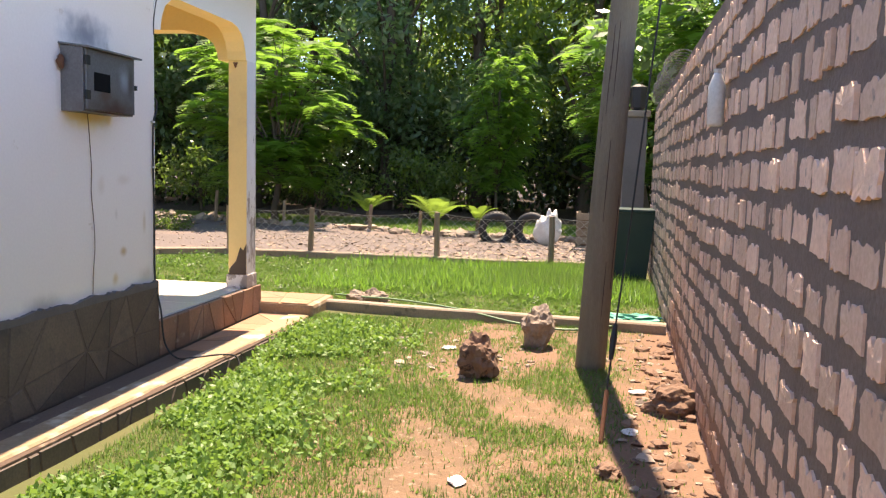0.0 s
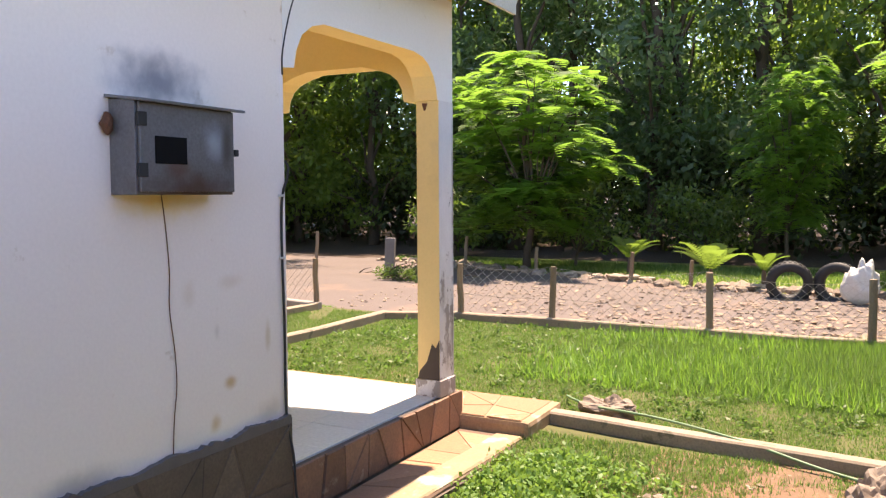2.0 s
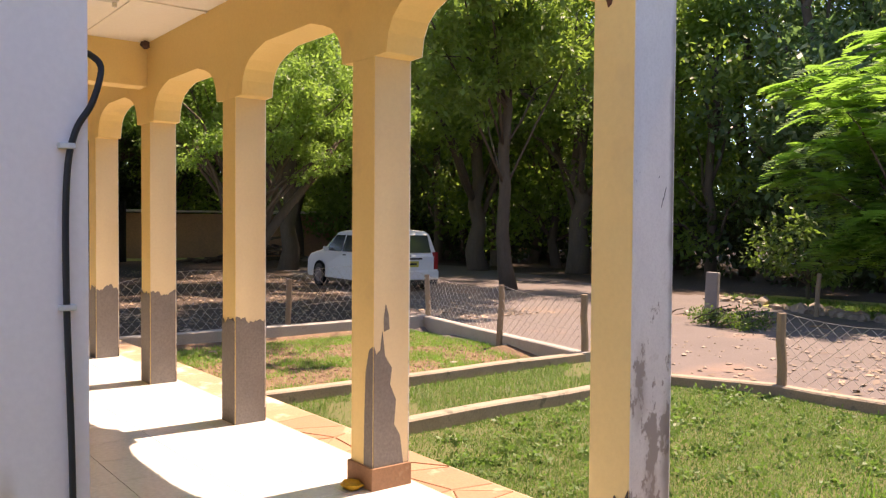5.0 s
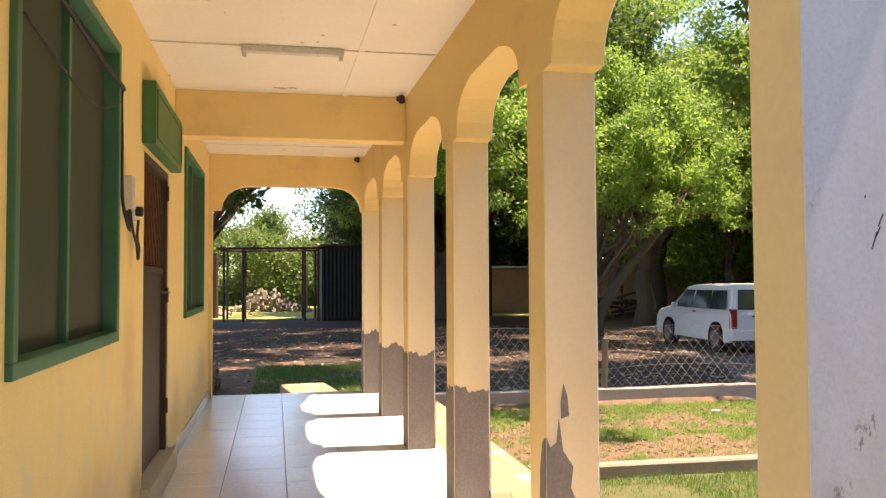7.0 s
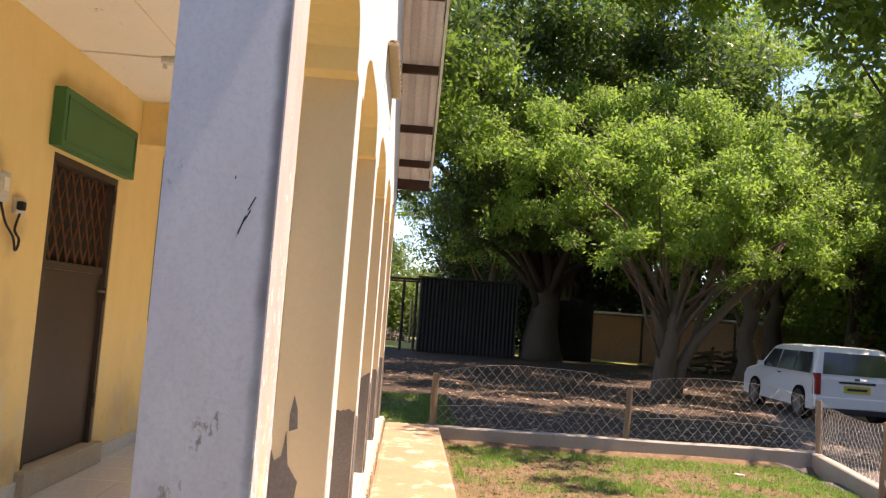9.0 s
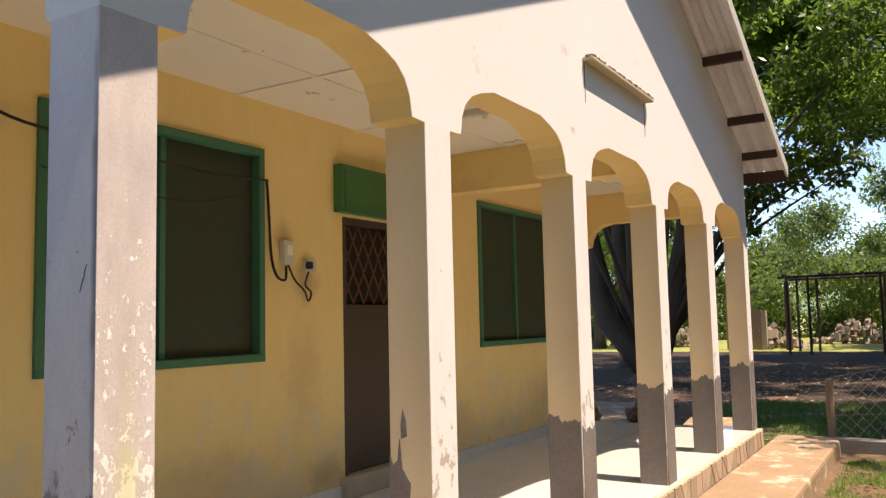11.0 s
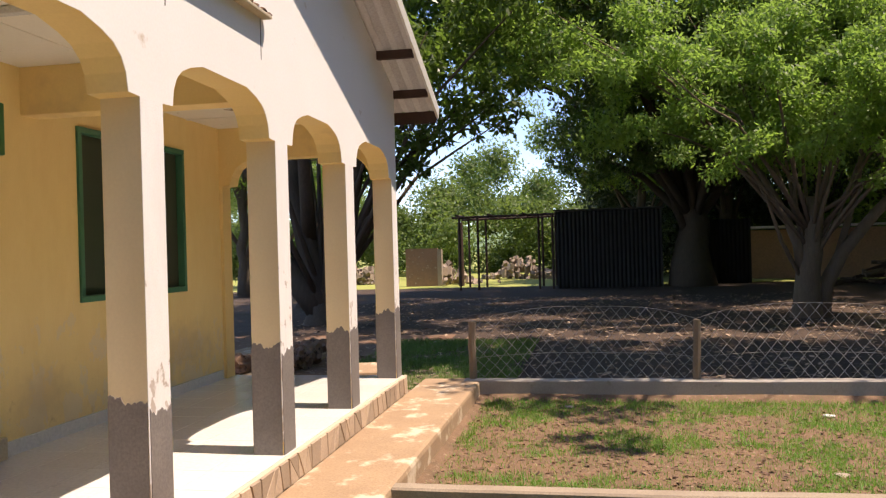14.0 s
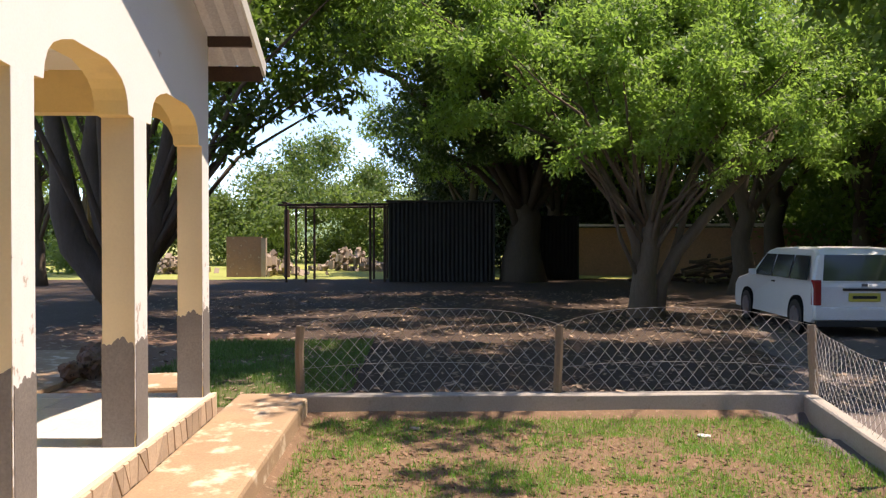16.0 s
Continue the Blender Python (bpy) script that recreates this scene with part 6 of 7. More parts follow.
for sx in (-0.76, 0.76):
    for yy in (0.75, 3.35):
        bm = tube(bmesh.new(), [(sx - 0.1, yy, 0.30), (sx + 0.1, yy, 0.30)], 0.30, 22)
        wl = part("wheel", bm, BLACK, car, "black tyre")
        part("rim", tube(bmesh.new(), [(sx + math.copysign(0.09, sx), yy, 0.30), (sx + math.copysign(0.118, sx), yy, 0.30)], 0.19, 16), STEEL, wl, "grey steel rim")

# ---- far yard: iron shed, pole frame, low building, firewood, ruins
shed = thing("iron_shed", "dark corrugated iron shed under the trees", "shed", (-36.0, 8.8, -0.1))


def corrugated(x, y0_, y1_, z0_, z1_, pitch=0.16):
    bm = bmesh.new()
    k, lo, hi = 0, [], []
    y = y0_
    while y <= y1_ + 1e-6:
        w = 0.018 * (1 if k % 2 else -1)
        lo.append(bm.verts.new((x + w, y, z0_)))
        hi.append(bm.verts.new((x + w, y, z1_)))
        y += pitch / 2
        k += 1
    for a in range(len(lo) - 1):
        bm.faces.new((lo[a], lo[a + 1], hi[a + 1], hi[a]))
    bmesh.ops.solidify(bm, geom=bm.faces[:], thickness=0.01)
    return bm


part("front_sheet", corrugated(0, 0, 4.1, 0, 3.05), SHEDMET, shed)
part("back_wall", cube(-3.0, -2.9, 0, 4.1, 0, 2.8), SHEDMET, shed)
part("side_wall", cube(-2.89, -0.1, 0.0, 0.06, 0, 2.95), SHEDMET, shed)
part("side_wall", cube(-2.89, -0.1, 4.0, 4.06, 0, 2.95), SHEDMET, shed)
part("roof", cube(-3.1, 0.15, -0.1, 4.2, 3.08, 3.13), SHEDMET, shed)
hut = thing("dark_hut", "dark iron hut beside the giant trunk", "hut", (-37.8, 15.0, -0.1))
part("front_sheet", corrugated(0, -0.2, 1.5, 0, 2.6), SHEDMET, hut)
part("body", cube(-1.6, -0.08, -0.2, 1.5, 0, 2.55), SHEDMET, hut)
frame_ = thing("pole_frame", "open frame of dark poles beside the shed", "frame", (-36.0, 4.9, -0.1))
for yy in (0.0, 0.75, 3.2, 3.75):
    for xx in (0.0, -2.6):
        part("post", tube(bmesh.new(), [(xx, yy, -0.2), (xx, yy, 3.0)], 0.05, 7), TIMBER, frame_)
for xx in (0.0, -2.6):
    part("beam", tube(bmesh.new(), [(xx, -0.3, 2.95), (xx, 3.9, 2.98)], 0.05, 7), TIMBER, frame_)
for yy in (-0.1, 1.2, 2.6):
    part("cross_pole", tube(bmesh.new(), [(0.2, yy, 3.04), (-2.8, yy, 3.06)], 0.04, 7), TIMBER, frame_)
low = thing("low_building", "low red brick building with a pale iron roof edge", "building", (-41.5, 16.6, -0.1), -8)
part("wall", cube(-0.25, 0, 0, 24, 0, 2.15), FARBRICK, low)
rnd = random.Random(3)
for k in range(12):
    part("roof_sheet", cube(-3.2, 0.35 + rnd.uniform(-0.1, 0.15), k * 2.0 + 0.02, k * 2.0 + 1.98, 2.18 + rnd.uniform(0, 0.08), 2.29 + rnd.uniform(0, 0.08)), PALEIRON, low)
for k in range(5):
    part("verandah_post", tube(bmesh.new(), [(0.3, 3 + k * 4.3, 0), (0.3, 3 + k * 4.3, 2.17)], 0.06, 7), TIMBER, low)
wood = thing("firewood_pile", "heap of cut branches and firewood", "firewood", (-35.5, 21.6, -0.1))
for k in range(70):
    yy, xx = rnd.gauss(0, 1.3), rnd.uniform(-1, 1)
    h = max(0.06, 1.15 * math.exp(-(yy / 1.5) ** 2) * rnd.random())
    a, L = rnd.uniform(0, 3.14), rnd.uniform(0.5, 1.3)
    d = Vector((0.5 * math.cos(a), math.sin(a), rnd.uniform(-0.15, 0.25)))
    c0 = Vector((xx, yy, h))
    bm = tube(bmesh.new(), [c0 - d * L * 0.5, c0 + d * L * 0.15 + Vector((0, 0, 0.04)), c0 + d * L * 0.5], [0.07, 0.06, 0.04], 6)
    part("branch", bm, BARK_PALE if k % 2 else TIMBER, wood)
ruin = thing("ruined_wall", "short ruined brick wall stub", "ruin", (-40.5, 1.6, -0.1))
part("stub", cube(-0.3, 0, 0, 1.5, 0, 1.75), RISER_RED, ruin)
part("quoin", cube(-0.32, 0.02, 1.502, 1.7, 0, 1.7), PALEROCK, ruin)
solid("gate_post", tube(bmesh.new(), [(0, 0, -0.3), (0, 0, 2.9)], [0.14, 0.11], 9), TIMBER, "thick dark timber post", "post").matrix_world = pose(-40.0, 4.3, -0.1)
for k, (px, py, s) in enumerate([(-42, 3.2, 1.0), (-47, 6.4, 1.3), (-44, -1.5, 0.9)]):
    bm = bmesh.new()
    for _ in range(110):
        yy, xx = rnd.gauss(0, 0.8 * s), rnd.gauss(0, 0.5)
        z = max(0.05, s * 1.0 * math.exp(-(yy / (1.0 * s)) ** 2) * rnd.random())
        made = bmesh.ops.create_cube(bm, size=rnd.uniform(0.14, 0.32))["verts"]
        bmesh.ops.transform(bm, matrix=Matrix.Translation((xx, yy, z)) @ Euler((rnd.random() * 3, rnd.random() * 3, 0)).to_matrix().to_4x4() @ Matrix.Diagonal((1.3, 0.8, 0.7, 1)), verts=made)
    ob = solid("rubble_heap", bm, PALEROCK, "heap of pale broken stones and bricks", "rubble", "stuff")
    ob.matrix_world = pose(px, py, -0.1)
slab_w = thing("broken_slab", "broken concrete slab on red soil west of the veranda", "slab", (-14.6, 5.2, -0.08))
part("slab", cube(-1.9, 1.6, -1.0, 0.75, -0.1, 0.06, bevel=0.03), CEMENT, slab_w)
for k, (px, py, s) in enumerate([(-0.4, 0.7, 0.26), (0.05, 0.8, 0.2), (-1.2, 0.6, 0.16), (0.5, 0.75, 0.14), (0.9, 0.2, 0.2)]):
    bm = rough_rock(s, k + 60, (1.2, 0.8, 0.8), 3, 0.5)
    bmesh.ops.translate(bm, verts=bm.verts, vec=(px, py, 0.14))
    part("rubble", bm, ROCK, slab_w)
solid("cement_block", cube(-0.45, 0.45, -0.3, 0.3, 0, 0.26, bevel=0.03), CEMENT, "low cement block at the end of the veranda", "block").matrix_world = pose(-12.9, 7.35, -0.1, 0, 0, 8)
for k, (px, py) in enumerate([(-45, -6), (-45, -3), (-45, 8.5), (-45, 12), (-41, -8)]):
    solid("far_post", tube(bmesh.new(), [(0, 0, -0.2), (0, 0, 2.4)], 0.06, 6), POSTWOOD, "slim pale fence post in the distance", "post", group="far fence posts").matrix_world = pose(px, py, -0.1)

# ---- grass, weeds and ground stones
def blades(name, seed, n, region, height, width, material, label, keep=None, lift=0.0, tall=None):
    r = np.random.default_rng(seed)
    x0, x1, y0, y1 = region
    pts = np.stack([r.uniform(x0, x1, n), r.uniform(y0, y1, n)], 1)
    if keep is not None:
        d = np.array([keep(px, py) for px, py in pts])
        pts = pts[r.random(len(pts)) < d]
    m = len(pts)
    h = height * r.uniform(0.4, 1.25, m)
    if tall is not None:
        h *= np.array([tall(px, py) for px, py in pts])
    a, lean = r.uniform(0, 6.28, m), r.uniform(0.1, 0.9, m)
    base = np.stack([pts[:, 0], pts[:, 1], [ground_height(px, py) + lift - 0.005 for px, py in pts]], 1)
    side = np.stack([np.cos(a), np.sin(a), 0 * a], 1) * (width * r.uniform(0.6, 1.3, m))[:, None] / 2
    fwd = np.stack([-np.sin(a), np.cos(a), 0 * a], 1)
    tip = base + fwd * (h * lean)[:, None] + np.stack([0 * h, 0 * h, h * (1 - 0.45 * lean)], 1)
    v = np.stack([base - side, base + side, tip], 1).reshape(-1, 3)
    return tagged(quads_mesh(name, v, 3, material), label, "grass", "", "stuff")


def nz(x, y, s, o=0.0):
    return 0.5 + 0.5 * noise.noise(Vector((x * s, y * s, o)))


def lawn_keep(x, y):
    v = 0.55 * nz(x, y, 0.9, 2) + 0.3 * nz(x, y, 3, 4) + 0.15 * nz(x, y, 9, 5)
    return max(0.4, min(1.0, (v - 0.30) * 7))


def lawn_tall(x, y):
    return 0.5 + 2.9 * max(0.0, min(1.0, (x + 4.0) / 2.5)) * max(0.0, min(1.0, (y - 9.6) / 1.2)) * nz(x, y, 0.9, 7)


def yard_keep(x, y):
    wall = max(0.0, min(1.0, (0.03 + 0.0495 * y - 0.05 - x) / 0.8))
    v = 0.5 * nz(x, y, 1.5, 1) + 0.32 * nz(x, y, 4.0, 8) + 0.18 * nz(x, y, 11.0, 5)
    bare = (0.4 if bare_soil(x, y) else 1.0) * max(0.04, min(1.0, (v - 0.42) * 7))
    left = max(0.0, min(1.0, (-1.2 - x) / 0.7))
    return wall * max(bare, left)


def dry_keep(x, y):
    edge = max(0.0, 1 - abs(x + 12.3) / 0.8) + max(0.0, 1 - abs(y - 13.2) / 0.7)
    v = 0.55 * nz(x, y, 1.3, 5) + 0.3 * nz(x, y, 4.5, 3) + 0.15 * nz(x, y, 14, 6)
    return max(min(0.85, max(0.05, (v - 0.47) * 6)), min(0.7, edge * (0.3 + nz(x, y, 2.5, 1))))


blades("lawn_grass", 1, 260000, (-6.72, 0.55, 8.75, 12.9), 0.07, 0.009, GRASS_A, "bright green front lawn, taller by the wall", lawn_keep, tall=lawn_tall)
blades("tall_grass", 12, 26000, (-4.2, 0.5, 9.9, 12.85), 0.2, 0.013, GRASS_TALL, "lush tall bright grass along the fence", lambda x, y: max(0.0, nz(x, y, 0.8, 31) * 1.5 - 0.35) * min(1.0, (x + 4.2) / 1.5))
blades("yard_grass", 2, 210000, (-2.95, 0.3, 0.9, 8.4), 0.05, 0.008, GRASS_A, "patchy short yard grass", yard_keep)
blades("dry_grass", 3, 8000, (-2.6, 0.2, 0.9, 8.3), 0.06, 0.006, GRASS_DRY, "dry straw-coloured grass stalks", lambda x, y: 0.6 if nz(x, y, 1.4, 12) > 0.45 else 0.1)
blades("garden_grass", 4, 110000, (-12.4, -8.35, 8.95, 13.6), 0.06, 0.008, GRASS_TALL, "thin patchy grass on bare red soil", dry_keep)
blades("garden_grass", 5, 16000, (-12.4, -8.35, 8.95, 13.6), 0.04, 0.008, GRASS_DRY, "dry straw in the side garden", lambda x, y: 0.7)
blades("walkway_grass", 6, 26000, (-8.2, -6.85, 8.95, 13.0), 0.06, 0.008, GRASS_A, "grass growing over the garden walkway", lambda x, y: 0.85 if nz(x, y, 1.2, 6) + (y - 9) * 0.06 > 0.55 else 0.1)
blades("verge_grass", 7, 60000, (-13, 8, 18.4, 23.5), 0.12, 0.02, GRASS_A, "sunlit grass verge across the road", lambda x, y: 1.0 if y > 18.9 + max(0.0, -x - 3) * 0.38 else 0.0)
blades("far_side_grass", 8, 30000, (-18, -12.6, 6.6, 9.2), 0.09, 0.013, GRASS_A, "grass patch beyond the veranda end", lambda x, y: 0.9 if nz(x, y, 0.8, 6) > 0.4 else 0.2)
r = np.random.default_rng(51)
clumps = []
while len(clumps) < 1100:
    px, py = -2.86 + abs(r.normal(0, 0.5)), r.uniform(0.9, 7.9)
    if px < -0.9 and nz(px, py, 1.3, 21) > 0.36:
        clumps.append((px, py, ground_height(px, py) + 0.03, r.uniform(0.05, 0.13), r.uniform(0.5, 0.8)))
tagged(quads_mesh("weeds", leaf_cloud(r, clumps, 4200, 0.04, 0.0, 0.3, 0.6), 4, WEED), "dense low broad-leaved weeds beside the path", "weeds", "", "stuff")


def stones(name, seed, spots, r0, r1, material, label, flat=0.55):
    r = np.random.default_rng(seed)
    bm0 = bmesh.new()
    bmesh.ops.create_icosphere(bm0, subdivisions=1, radius=1.0)
    base = np.array([tuple(v.co) for v in bm0.verts])
    tri = [tuple(v.index for v in f.verts) for f in bm0.faces]
    bm0.free()
    vs, fs = [], []
    for px, py in spots:
        s = r0 + (r1 - r0) * r.random() ** 2.5
        v = base * (1 + 0.35 * r.normal(size=(len(base), 1)).clip(-1, 1)) * (s * r.uniform(0.7, 1.4), s * r.uniform(0.7, 1.3), s * flat)
        a = r.uniform(0, 6.28)
        v = v @ np.array(((math.cos(a), math.sin(a), 0), (-math.sin(a), math.cos(a), 0), (0, 0, 1)))
        k = len(vs)
        vs += [tuple(p) for p in v + (px, py, ground_height(px, py) + s * flat * 0.3)]
        fs += [tuple(i + k for i in t) for t in tri]
    return tagged(soup(name, vs, fs, material), label, "stones", "", "stuff")


r = np.random.default_rng(61)
stones("road_gravel", 61, [(x, y) for x, y in zip(r.uniform(-9, 2, 1600), 13.3 + 5.2 * r.random(1600) ** 0.8)], 0.006, 0.042, PALEROCK, "loose pale stones on the gravel road")
stones("verge_stones", 62, [(x, 18.75 + max(0.0, -x - 3) * 0.36 + r.normal(0, 0.18)) for x in r.uniform(-13, 2, 420)], 0.04, 0.17, PALEROCK, "line of broken stones along the road edge", 0.7)
stones("yard_stones", 63, [(x, y) for x, y in zip(r.uniform(-2.4, 0.25, 1400), r.uniform(2.0, 8.3, 1400)) if bare_soil(x, y)], 0.006, 0.035, PALEROCK, "small stones scattered on bare soil")
stones("garden_clods", 65, [(x, y) for x, y in zip(r.uniform(-12.2, -8.5, 520), r.uniform(9.0, 13.3, 520))], 0.006, 0.026, ROCK, "small clods of red soil in the garden")
stones("wall_foot_rubble", 64, [(0.03 + 0.0495 * y - abs(r.normal(0.12, 0.12)), y) for y in r.uniform(2, 8, 220)], 0.012, 0.06, ROCK, "broken red soil clods along the wall foot")
# fallen leaves under the western trees
lv = []
r = np.random.default_rng(71)
for _ in range(5500):
    px, py = -12.7 - 18 * r.random() ** 1.6, r.uniform(3, 17)
    a, s = r.uniform(0, 6.28), r.uniform(0.03, 0.075)
    c, b, z = np.array((math.cos(a), math.sin(a), r.uniform(-0.3, 0.3))) * s, np.array((-math.sin(a), math.cos(a), r.uniform(-0.3, 0.3))) * s * 0.5, ground_height(px, py) + 0.015
    p = np.array((px, py, z))
    lv += [p - c, p + b, p + c, p - b]
tagged(quads_mesh("fallen_leaves", np.array(lv), 4, mat("dry_leaf", (0.22, 0.14, 0.09), 0.7, (0.36, 0.26, 0.18), 30, 90, 0.6, 0.0, island=0.4)), "dry brown leaf litter under the trees", "leaf litter", "", "stuff")

lv = []
for _ in range(1500):
    px, py = -7.5 + 8.5 * math.sqrt(r.random()), min(18.4, 13.4 + abs(r.normal(0, 2.6)))
    a, s = r.uniform(0, 6.28), r.uniform(0.03, 0.08)
    c, b, z = np.array((math.cos(a), math.sin(a), r.uniform(-0.3, 0.3))) * s, np.array((-math.sin(a), math.cos(a), r.uniform(-0.3, 0.3))) * s * 0.5, ground_height(px, py) + 0.018
    p = np.array((px, py, z))
    lv += [p - c, p + b, p + c, p - b]
tagged(quads_mesh("fallen_leaves", np.array(lv), 4, mat("pale_dry_leaf", (0.34, 0.25, 0.17), 0.7, (0.22, 0.14, 0.09), 30, 90, 0.6, 0.0, island=0.5)), "dry leaves and bark chips strewn on the gravel road", "leaf litter", "", "stuff")
lv = []
for _ in range(3200):
    px, py = r.uniform(-12.3, -8.4), r.uniform(8.9, 13.4)
    a, s = r.uniform(0, 6.28), r.uniform(0.008, 0.035)
    c, b, z = np.array((math.cos(a), math.sin(a), r.uniform(-0.4, 0.4))) * s, np.array((-math.sin(a), math.cos(a), r.uniform(-0.4, 0.4))) * s * 0.5, ground_height(px, py) + 0.012
    p = np.array((px, py, z))
    lv += [p - c, p + b, p + c, p - b]
tagged(quads_mesh("fallen_leaves", np.array(lv), 4, mat("garden_leaf", (0.24, 0.14, 0.085), 0.8, (0.12, 0.07, 0.04), 30, 90, 0.6, 0.0, island=0.6)), "small dry leaves and clods on the garden soil", "leaf litter", "", "stuff")
r = np.random.default_rng(52)
clumps = []
while len(clumps) < 420:
    px, py = r.uniform(-6.6, 0.4), r.uniform(9.0, 12.8)
    if lawn_keep(px, py) > 0.5:
        clumps.append((px, py, ground_height(px, py) + 0.02, r.uniform(0.05, 0.14), 0.45))
tagged(quads_mesh("lawn_weeds", leaf_cloud(r, clumps, 3000, 0.045, 0.0, 0.3, 0.55), 4, GRASS_A), "low broad-leaved weeds and clover in the lawn", "weeds", "", "stuff")

# ---- pieces: floor tiles
def shared_piece(bm, name, material):
    me = bpy.data.meshes.new(name)
    bm.to_mesh(me)
    bm.free()
    me.materials.append(material)
    return me


def place(me, name, parent, m):
    ob = new(name, me)
    ob.parent = parent
    ob.matrix_basis = m
    return ob


TS = 0.40
tile_me = shared_piece(cube(0.002, TS - 0.002, 0.002, TS - 0.002, -0.012, 0.0, bevel=0.0015), "tile", TILE)
x = EAST_X - 0.03 - TS
while x > WEST_X - 0.03 - TS:
    for j in range(5):
        y = HOUSE_Y + 0.0 + j * TS
        w = min(TS, FRONT_Y + 0.02 - y) / TS
        x_ = max(x, WEST_X - 0.02)
        wx = (x + TS - x_) / TS
        if w > 0.05 and wx > 0.05:
            place(tile_me, "tile", slab, Matrix.Translation((x_, y, FLOOR_Z)) @ Matrix.Diagonal((wx, w, 1, 1)))
    x -= TS


# crazy paving: irregular stones with joints, on plinths, risers and the step
def stone_shape(pts, thick, inset=0.008):
    bm = bmesh.new()
    c = Vector((sum(p[0] for p in pts) / len(pts), sum(p[1] for p in pts) / len(pts)))
    ring = []
    for k in (0, 1):
        ins = inset + 0.008 * k
        ring.append([bm.verts.new((c.x + (px - c.x) * (1 - ins / max(0.05, (Vector((px, py)) - c).length)), c.y + (py - c.y) * (1 - ins / max(0.05, (Vector((px, py)) - c).length)), thick * k)) for px, py in pts])
    bm.faces.new(ring[1])
    for k in range(len(pts)):
        bm.faces.new((ring[0][k], ring[0][(k + 1) % len(pts)], ring[1][(k + 1) % len(pts)], ring[1][k]))
    bmesh.ops.recalc_face_normals(bm, faces=bm.faces)
    return bm


def crazy(parent, name, length, height, cell, thick, material, m, seed, amount=0.34):
    """Covers a length by height field with irregular four-sided stones, each an object under parent."""
    rnd = random.Random(seed)
    nu, nv = max(1, round(length / cell)), max(1, round(height / cell))
    g = [[(length * i / nu + (rnd.uniform(-amount, amount) * cell if 0 < i < nu else 0), height * j / nv + (rnd.uniform(-amount, amount) * cell if 0 < j < nv else 0)) for i in range(nu + 1)] for j in range(nv + 1)]
    for j in range(nv):
        for i in range(nu):
            q_ = [g[j][i], g[j][i + 1], g[j + 1][i + 1], g[j + 1][i]]
            groups = [q_] if rnd.random() < 0.6 else ([[q_[0], q_[1], q_[2]], [q_[0], q_[2], q_[3]]] if rnd.random() < 0.5 else [[q_[0], q_[1], q_[3]], [q_[1], q_[2], q_[3]]])
            for g_ in groups:
                place(shared_piece(stone_shape(g_, thick * rnd.uniform(0.7, 1.2)), name, material), name, parent, m)


def face_x(x, y, z):  # u along +y, v up, thickness towards +x
    return Matrix(((0, 0, 1, x), (1, 0, 0, y), (0, 1, 0, z), (0, 0, 0, 1)))


def face_y(x, y, z):  # u along -x, v up, thickness towards +y
    return Matrix(((-1, 0, 0, x), (0, 0, 1, y), (0, 1, 0, z), (0, 0, 0, 1)))


PLINTHJOINT = mat("plinth_joint", (0.15, 0.118, 0.095), 0.92, (0.095, 0.075, 0.063), 4, 60, 0.7, 0.4)
plinth = solid("plinth", cube(EAST_X + 0.001, EAST_X + 0.026, BACK_Y, HOUSE_Y + 0.03, -0.04, 0.53), PLINTHJOINT, "dark stone-clad plinth along the side wall", "plinth", "structure")
crazy(plinth, "stone", 5.6, 0.54, 0.34, 0.010, SLATE, face_x(EAST_X + 0.022, 0.62, -0.03), 3, 0.45)
edge = [(0.6, 0.50)] + [(6.22, 0.50)] + [(6.22 - 0.02 * k, 0.545 + 0.03 * noise.noise(Vector((k * 0.11, 2, 0))) + 0.014 * noise.noise(Vector((k * 0.6, 5, 0)))) for k in range(282)]
part("mortar_edge", prism(bmesh.new(), edge, "x", EAST_X + 0.0015, EAST_X + 0.030), mat("dark_mortar_edge", (0.10, 0.092, 0.095), 0.95, (0.16, 0.14, 0.135), 8, 60, 0.6, 0.6), plinth, "ragged dark mortar along the plinth top")
riser_e = solid("veranda_riser", cube(EAST_X - 0.02, EAST_X + 0.012, HOUSE_Y + 0.032, FRONT_Y + 0.055, -0.1, FLOOR_Z - 0.006), PLINTHJOINT, "stone-clad veranda edge on the side", "riser", "structure")
crazy(riser_e, "stone", 2.0, 0.28, 0.22, 0.014, RISER_RED, face_x(EAST_X + 0.012, HOUSE_Y + 0.04, -0.03), 5)
riser_n = solid("veranda_riser", cube(WEST_X - 0.05, EAST_X - 0.021, FRONT_Y + 0.021, FRONT_Y + 0.056, -0.1, FLOOR_Z - 0.004), MORTAR, "veranda front edge clad in irregular stones", "riser", "structure")
crazy(riser_n, "stone", 8.2, 0.19, 0.15, 0.012, RISER, face_y(EAST_X - 0.02, FRONT_Y + 0.056, 0.058), 7)
crazy(steps, "flagstone", 4.62, 0.64, 0.33, 0.008, FLAG, Matrix.Translation((-7.56, 8.20, 0.0725)), 9)
crazy(side_path, "flagstone", 0.40, 1.6, 0.42, 0.006, FLAG, Matrix.Translation((-3.405, 6.5, -0.0295)), 13)
# Pale raised strip paints the sunlit edge outside the eave's shadow.
bm = bmesh.new()
rows = []
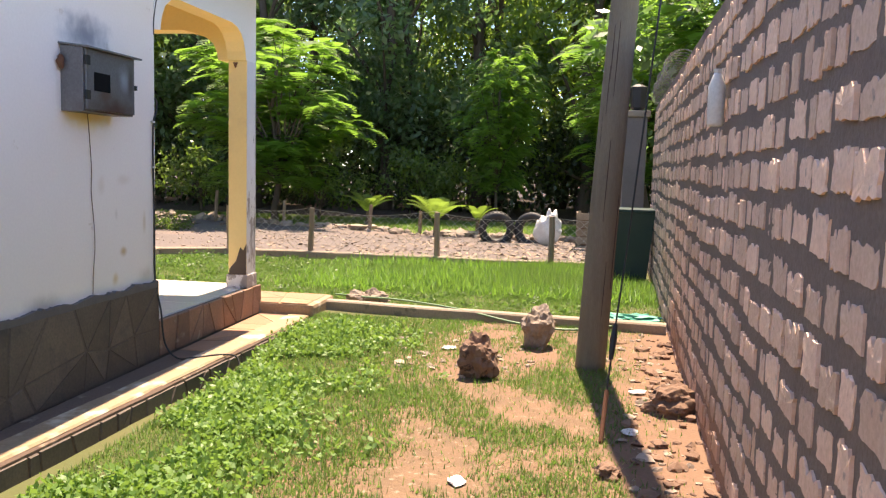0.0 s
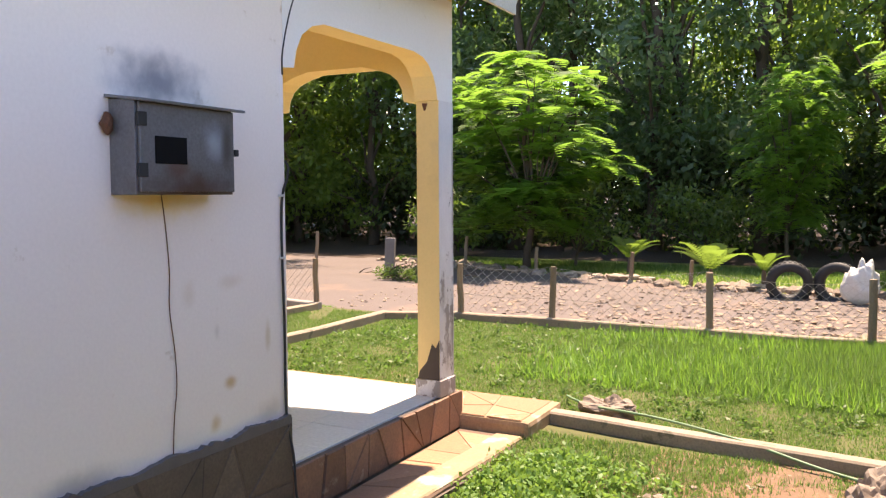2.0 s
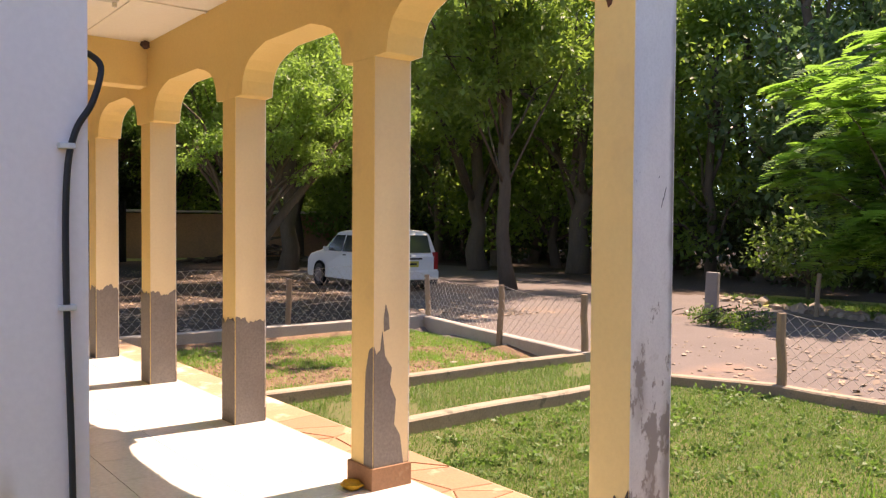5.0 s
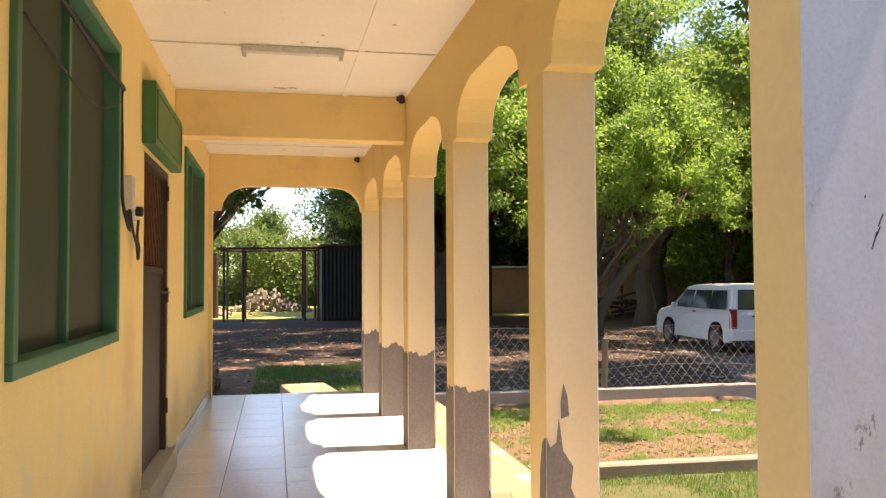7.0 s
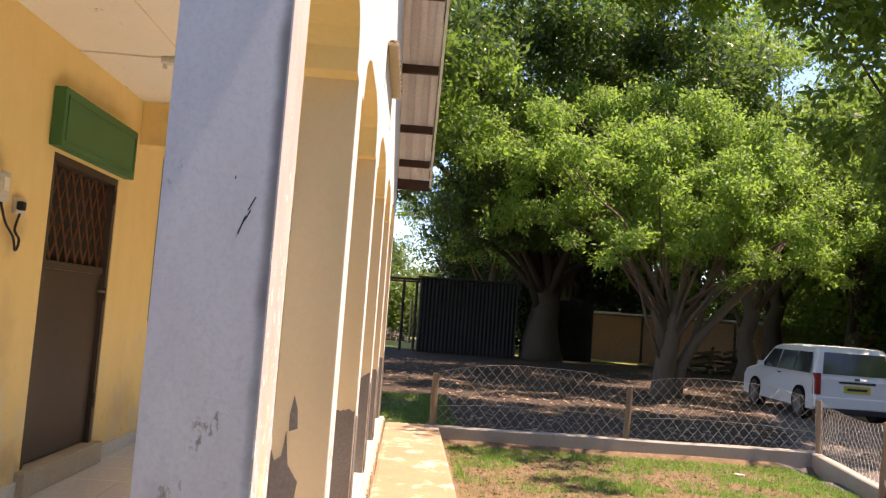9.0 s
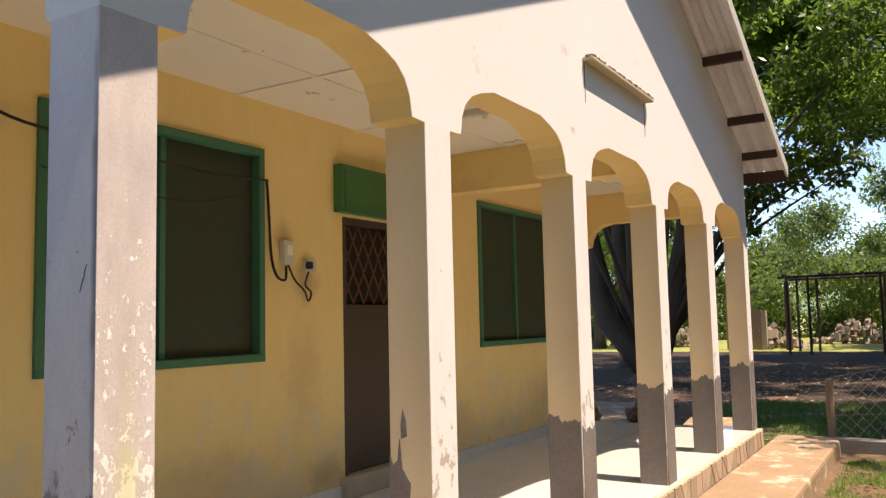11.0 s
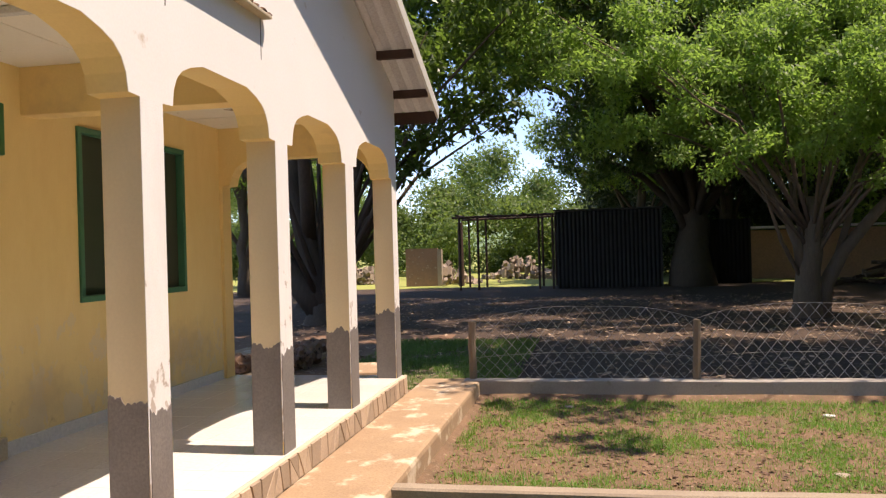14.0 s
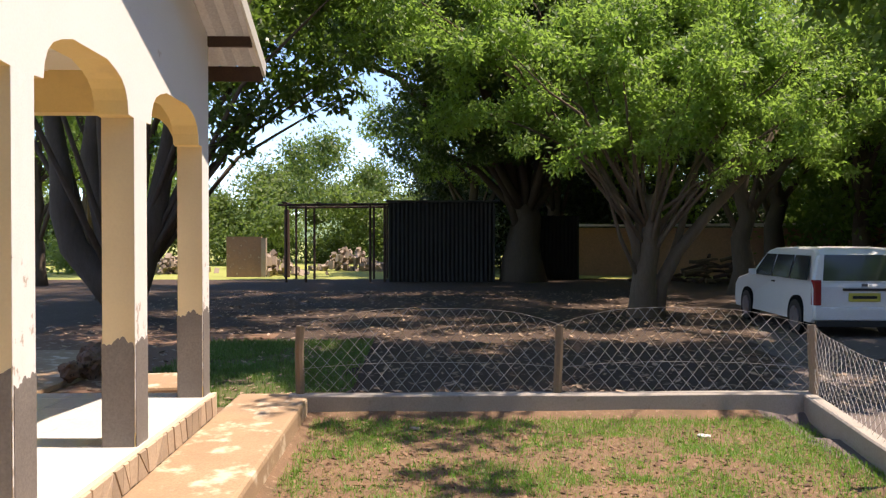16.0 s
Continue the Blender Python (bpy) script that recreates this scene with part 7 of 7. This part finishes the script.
for k in range(61):
    y = BACK_Y + (8.16 - BACK_Y) * k / 60
    xo = -2.917 - 0.047 * (8.16 - max(y, 3.0)) + 0.008 * noise.noise(Vector((3, y * 2.3, 4)))
    xi = xo - 0.20 + 0.012 * noise.noise(Vector((9, y * 3.1, 4)))
    rows.append([bm.verts.new(p) for p in ((xi, y, -0.031), (xi + 0.006, y, -0.023), (xo - 0.012, y, -0.022), (xo, y, -0.034), (xo, y, -0.07))])
for a, b in zip(rows, rows[1:]):
    for k in range(4):
        bm.faces.new((a[k], b[k], b[k + 1], a[k + 1]))
bmesh.ops.recalc_face_normals(bm, faces=bm.faces)
part("edging", bm, CEMENT, side_path, "ochre strip painting the sunlit outer edge of the path")
taper = Matrix.Rotation(-math.atan(0.047), 4, "Z")
crazy(side_path, "edge_stone", 4.6, 0.15, 0.20, 0.012, SLATE, Matrix.Translation((-3.119, 3.6, -0.21)) @ taper @ face_x(0, 0, 0), 17, 0.42)

# bricks of the boundary wall: the near stretch piece by piece, the rest joined
rnd = random.Random(99)
COURSE, BL, BH, GAP = 0.165, 0.185, 0.106, 0.036


def brick_bm(seed):
    """A brick's face, nearly flush, its outline ragged where mortar is smeared over it."""
    r_ = random.Random(seed)
    bm = bmesh.new()
    out = []
    for k in range(7):
        out.append((BL * k / 7 + r_.uniform(-0.006, 0.006), r_.uniform(-0.008, 0.008)))
    for k in range(4):
        out.append((BL + r_.uniform(-0.007, 0.007), BH * k / 4 + r_.uniform(-0.004, 0.004)))
    for k in range(9):
        out.append((BL * (1 - k / 9) + r_.uniform(-0.004, 0.004), BH + r_.uniform(-0.006, 0.012) - (r_.uniform(0.015, 0.035) if r_.random() < 0.25 else 0)))
    for k in range(4):
        out.append((r_.uniform(-0.007, 0.007), BH * (1 - k / 4) + r_.uniform(-0.004, 0.004)))
    lo = [bm.verts.new((0.014, u, v)) for u, v in out]
    hi = [bm.verts.new((-0.0045 + r_.uniform(-0.0015, 0.0015), BL / 2 + (u - BL / 2) * 0.988, BH / 2 + (v - BH / 2) * 0.98)) for u, v in out]
    c = bm.verts.new((-0.005, BL / 2, BH / 2 - 0.01))
    n = len(out)
    for k in range(n):
        bm.faces.new((lo[k], hi[k], hi[(k + 1) % n], lo[(k + 1) % n]))
        bm.faces.new((hi[k], c, hi[(k + 1) % n]))
    bmesh.ops.recalc_face_normals(bm, faces=bm.faces)
    return bm


BRICKS = [shared_piece(brick_bm(k), "brick", BRICK) for k in range(14)]
protos = []
for k in range(14):
    bm = brick_bm(k)
    bm.verts.ensure_lookup_table()
    bm.verts.index_update()
    protos.append(([tuple(v.co) for v in bm.verts], [tuple(v.index for v in f.verts) for f in bm.faces]))
    bm.free()
vs, fs, count = [], [], 0
row = 0
z = -0.12
while z < BW_TOP - 0.06:
    y = BW_Y0 + 0.02 + rnd.uniform(0, 0.2)
    while y < BW_Y1 - BL:
        s = rnd.uniform(0.72, 1.2) if rnd.random() > 0.3 else rnd.uniform(0.38, 0.62)
        m = Matrix.Translation((rnd.uniform(-0.004, 0.006), y, z + rnd.uniform(-0.014, 0.014) + 0.012 * math.sin(y * 1.7 + row))) @ Matrix.Rotation(radians(rnd.uniform(-4, 4)), 4, "X") @ Matrix.Diagonal((1, s, rnd.uniform(0.76, 1.12), 1))
        k = rnd.randrange(14)
        if 2.2 < y < 6.0 and count < 300:
            place(BRICKS[k], "brick", brick_wall, m)
            count += 1
        else:
            base = len(vs)
            vs += [tuple(m @ Vector(v)) for v in protos[k][0]]
            fs += [tuple(i + base for i in f) for f in protos[k][1]]
        y += BL * s + GAP * rnd.uniform(0.5, 2.1)
    z += COURSE
    row += 1
rest = soup("brickwork", vs, fs, BRICK_FAR)
rest.parent = brick_wall
tagged(rest, "rows of rough pale bricks", kind="stuff")
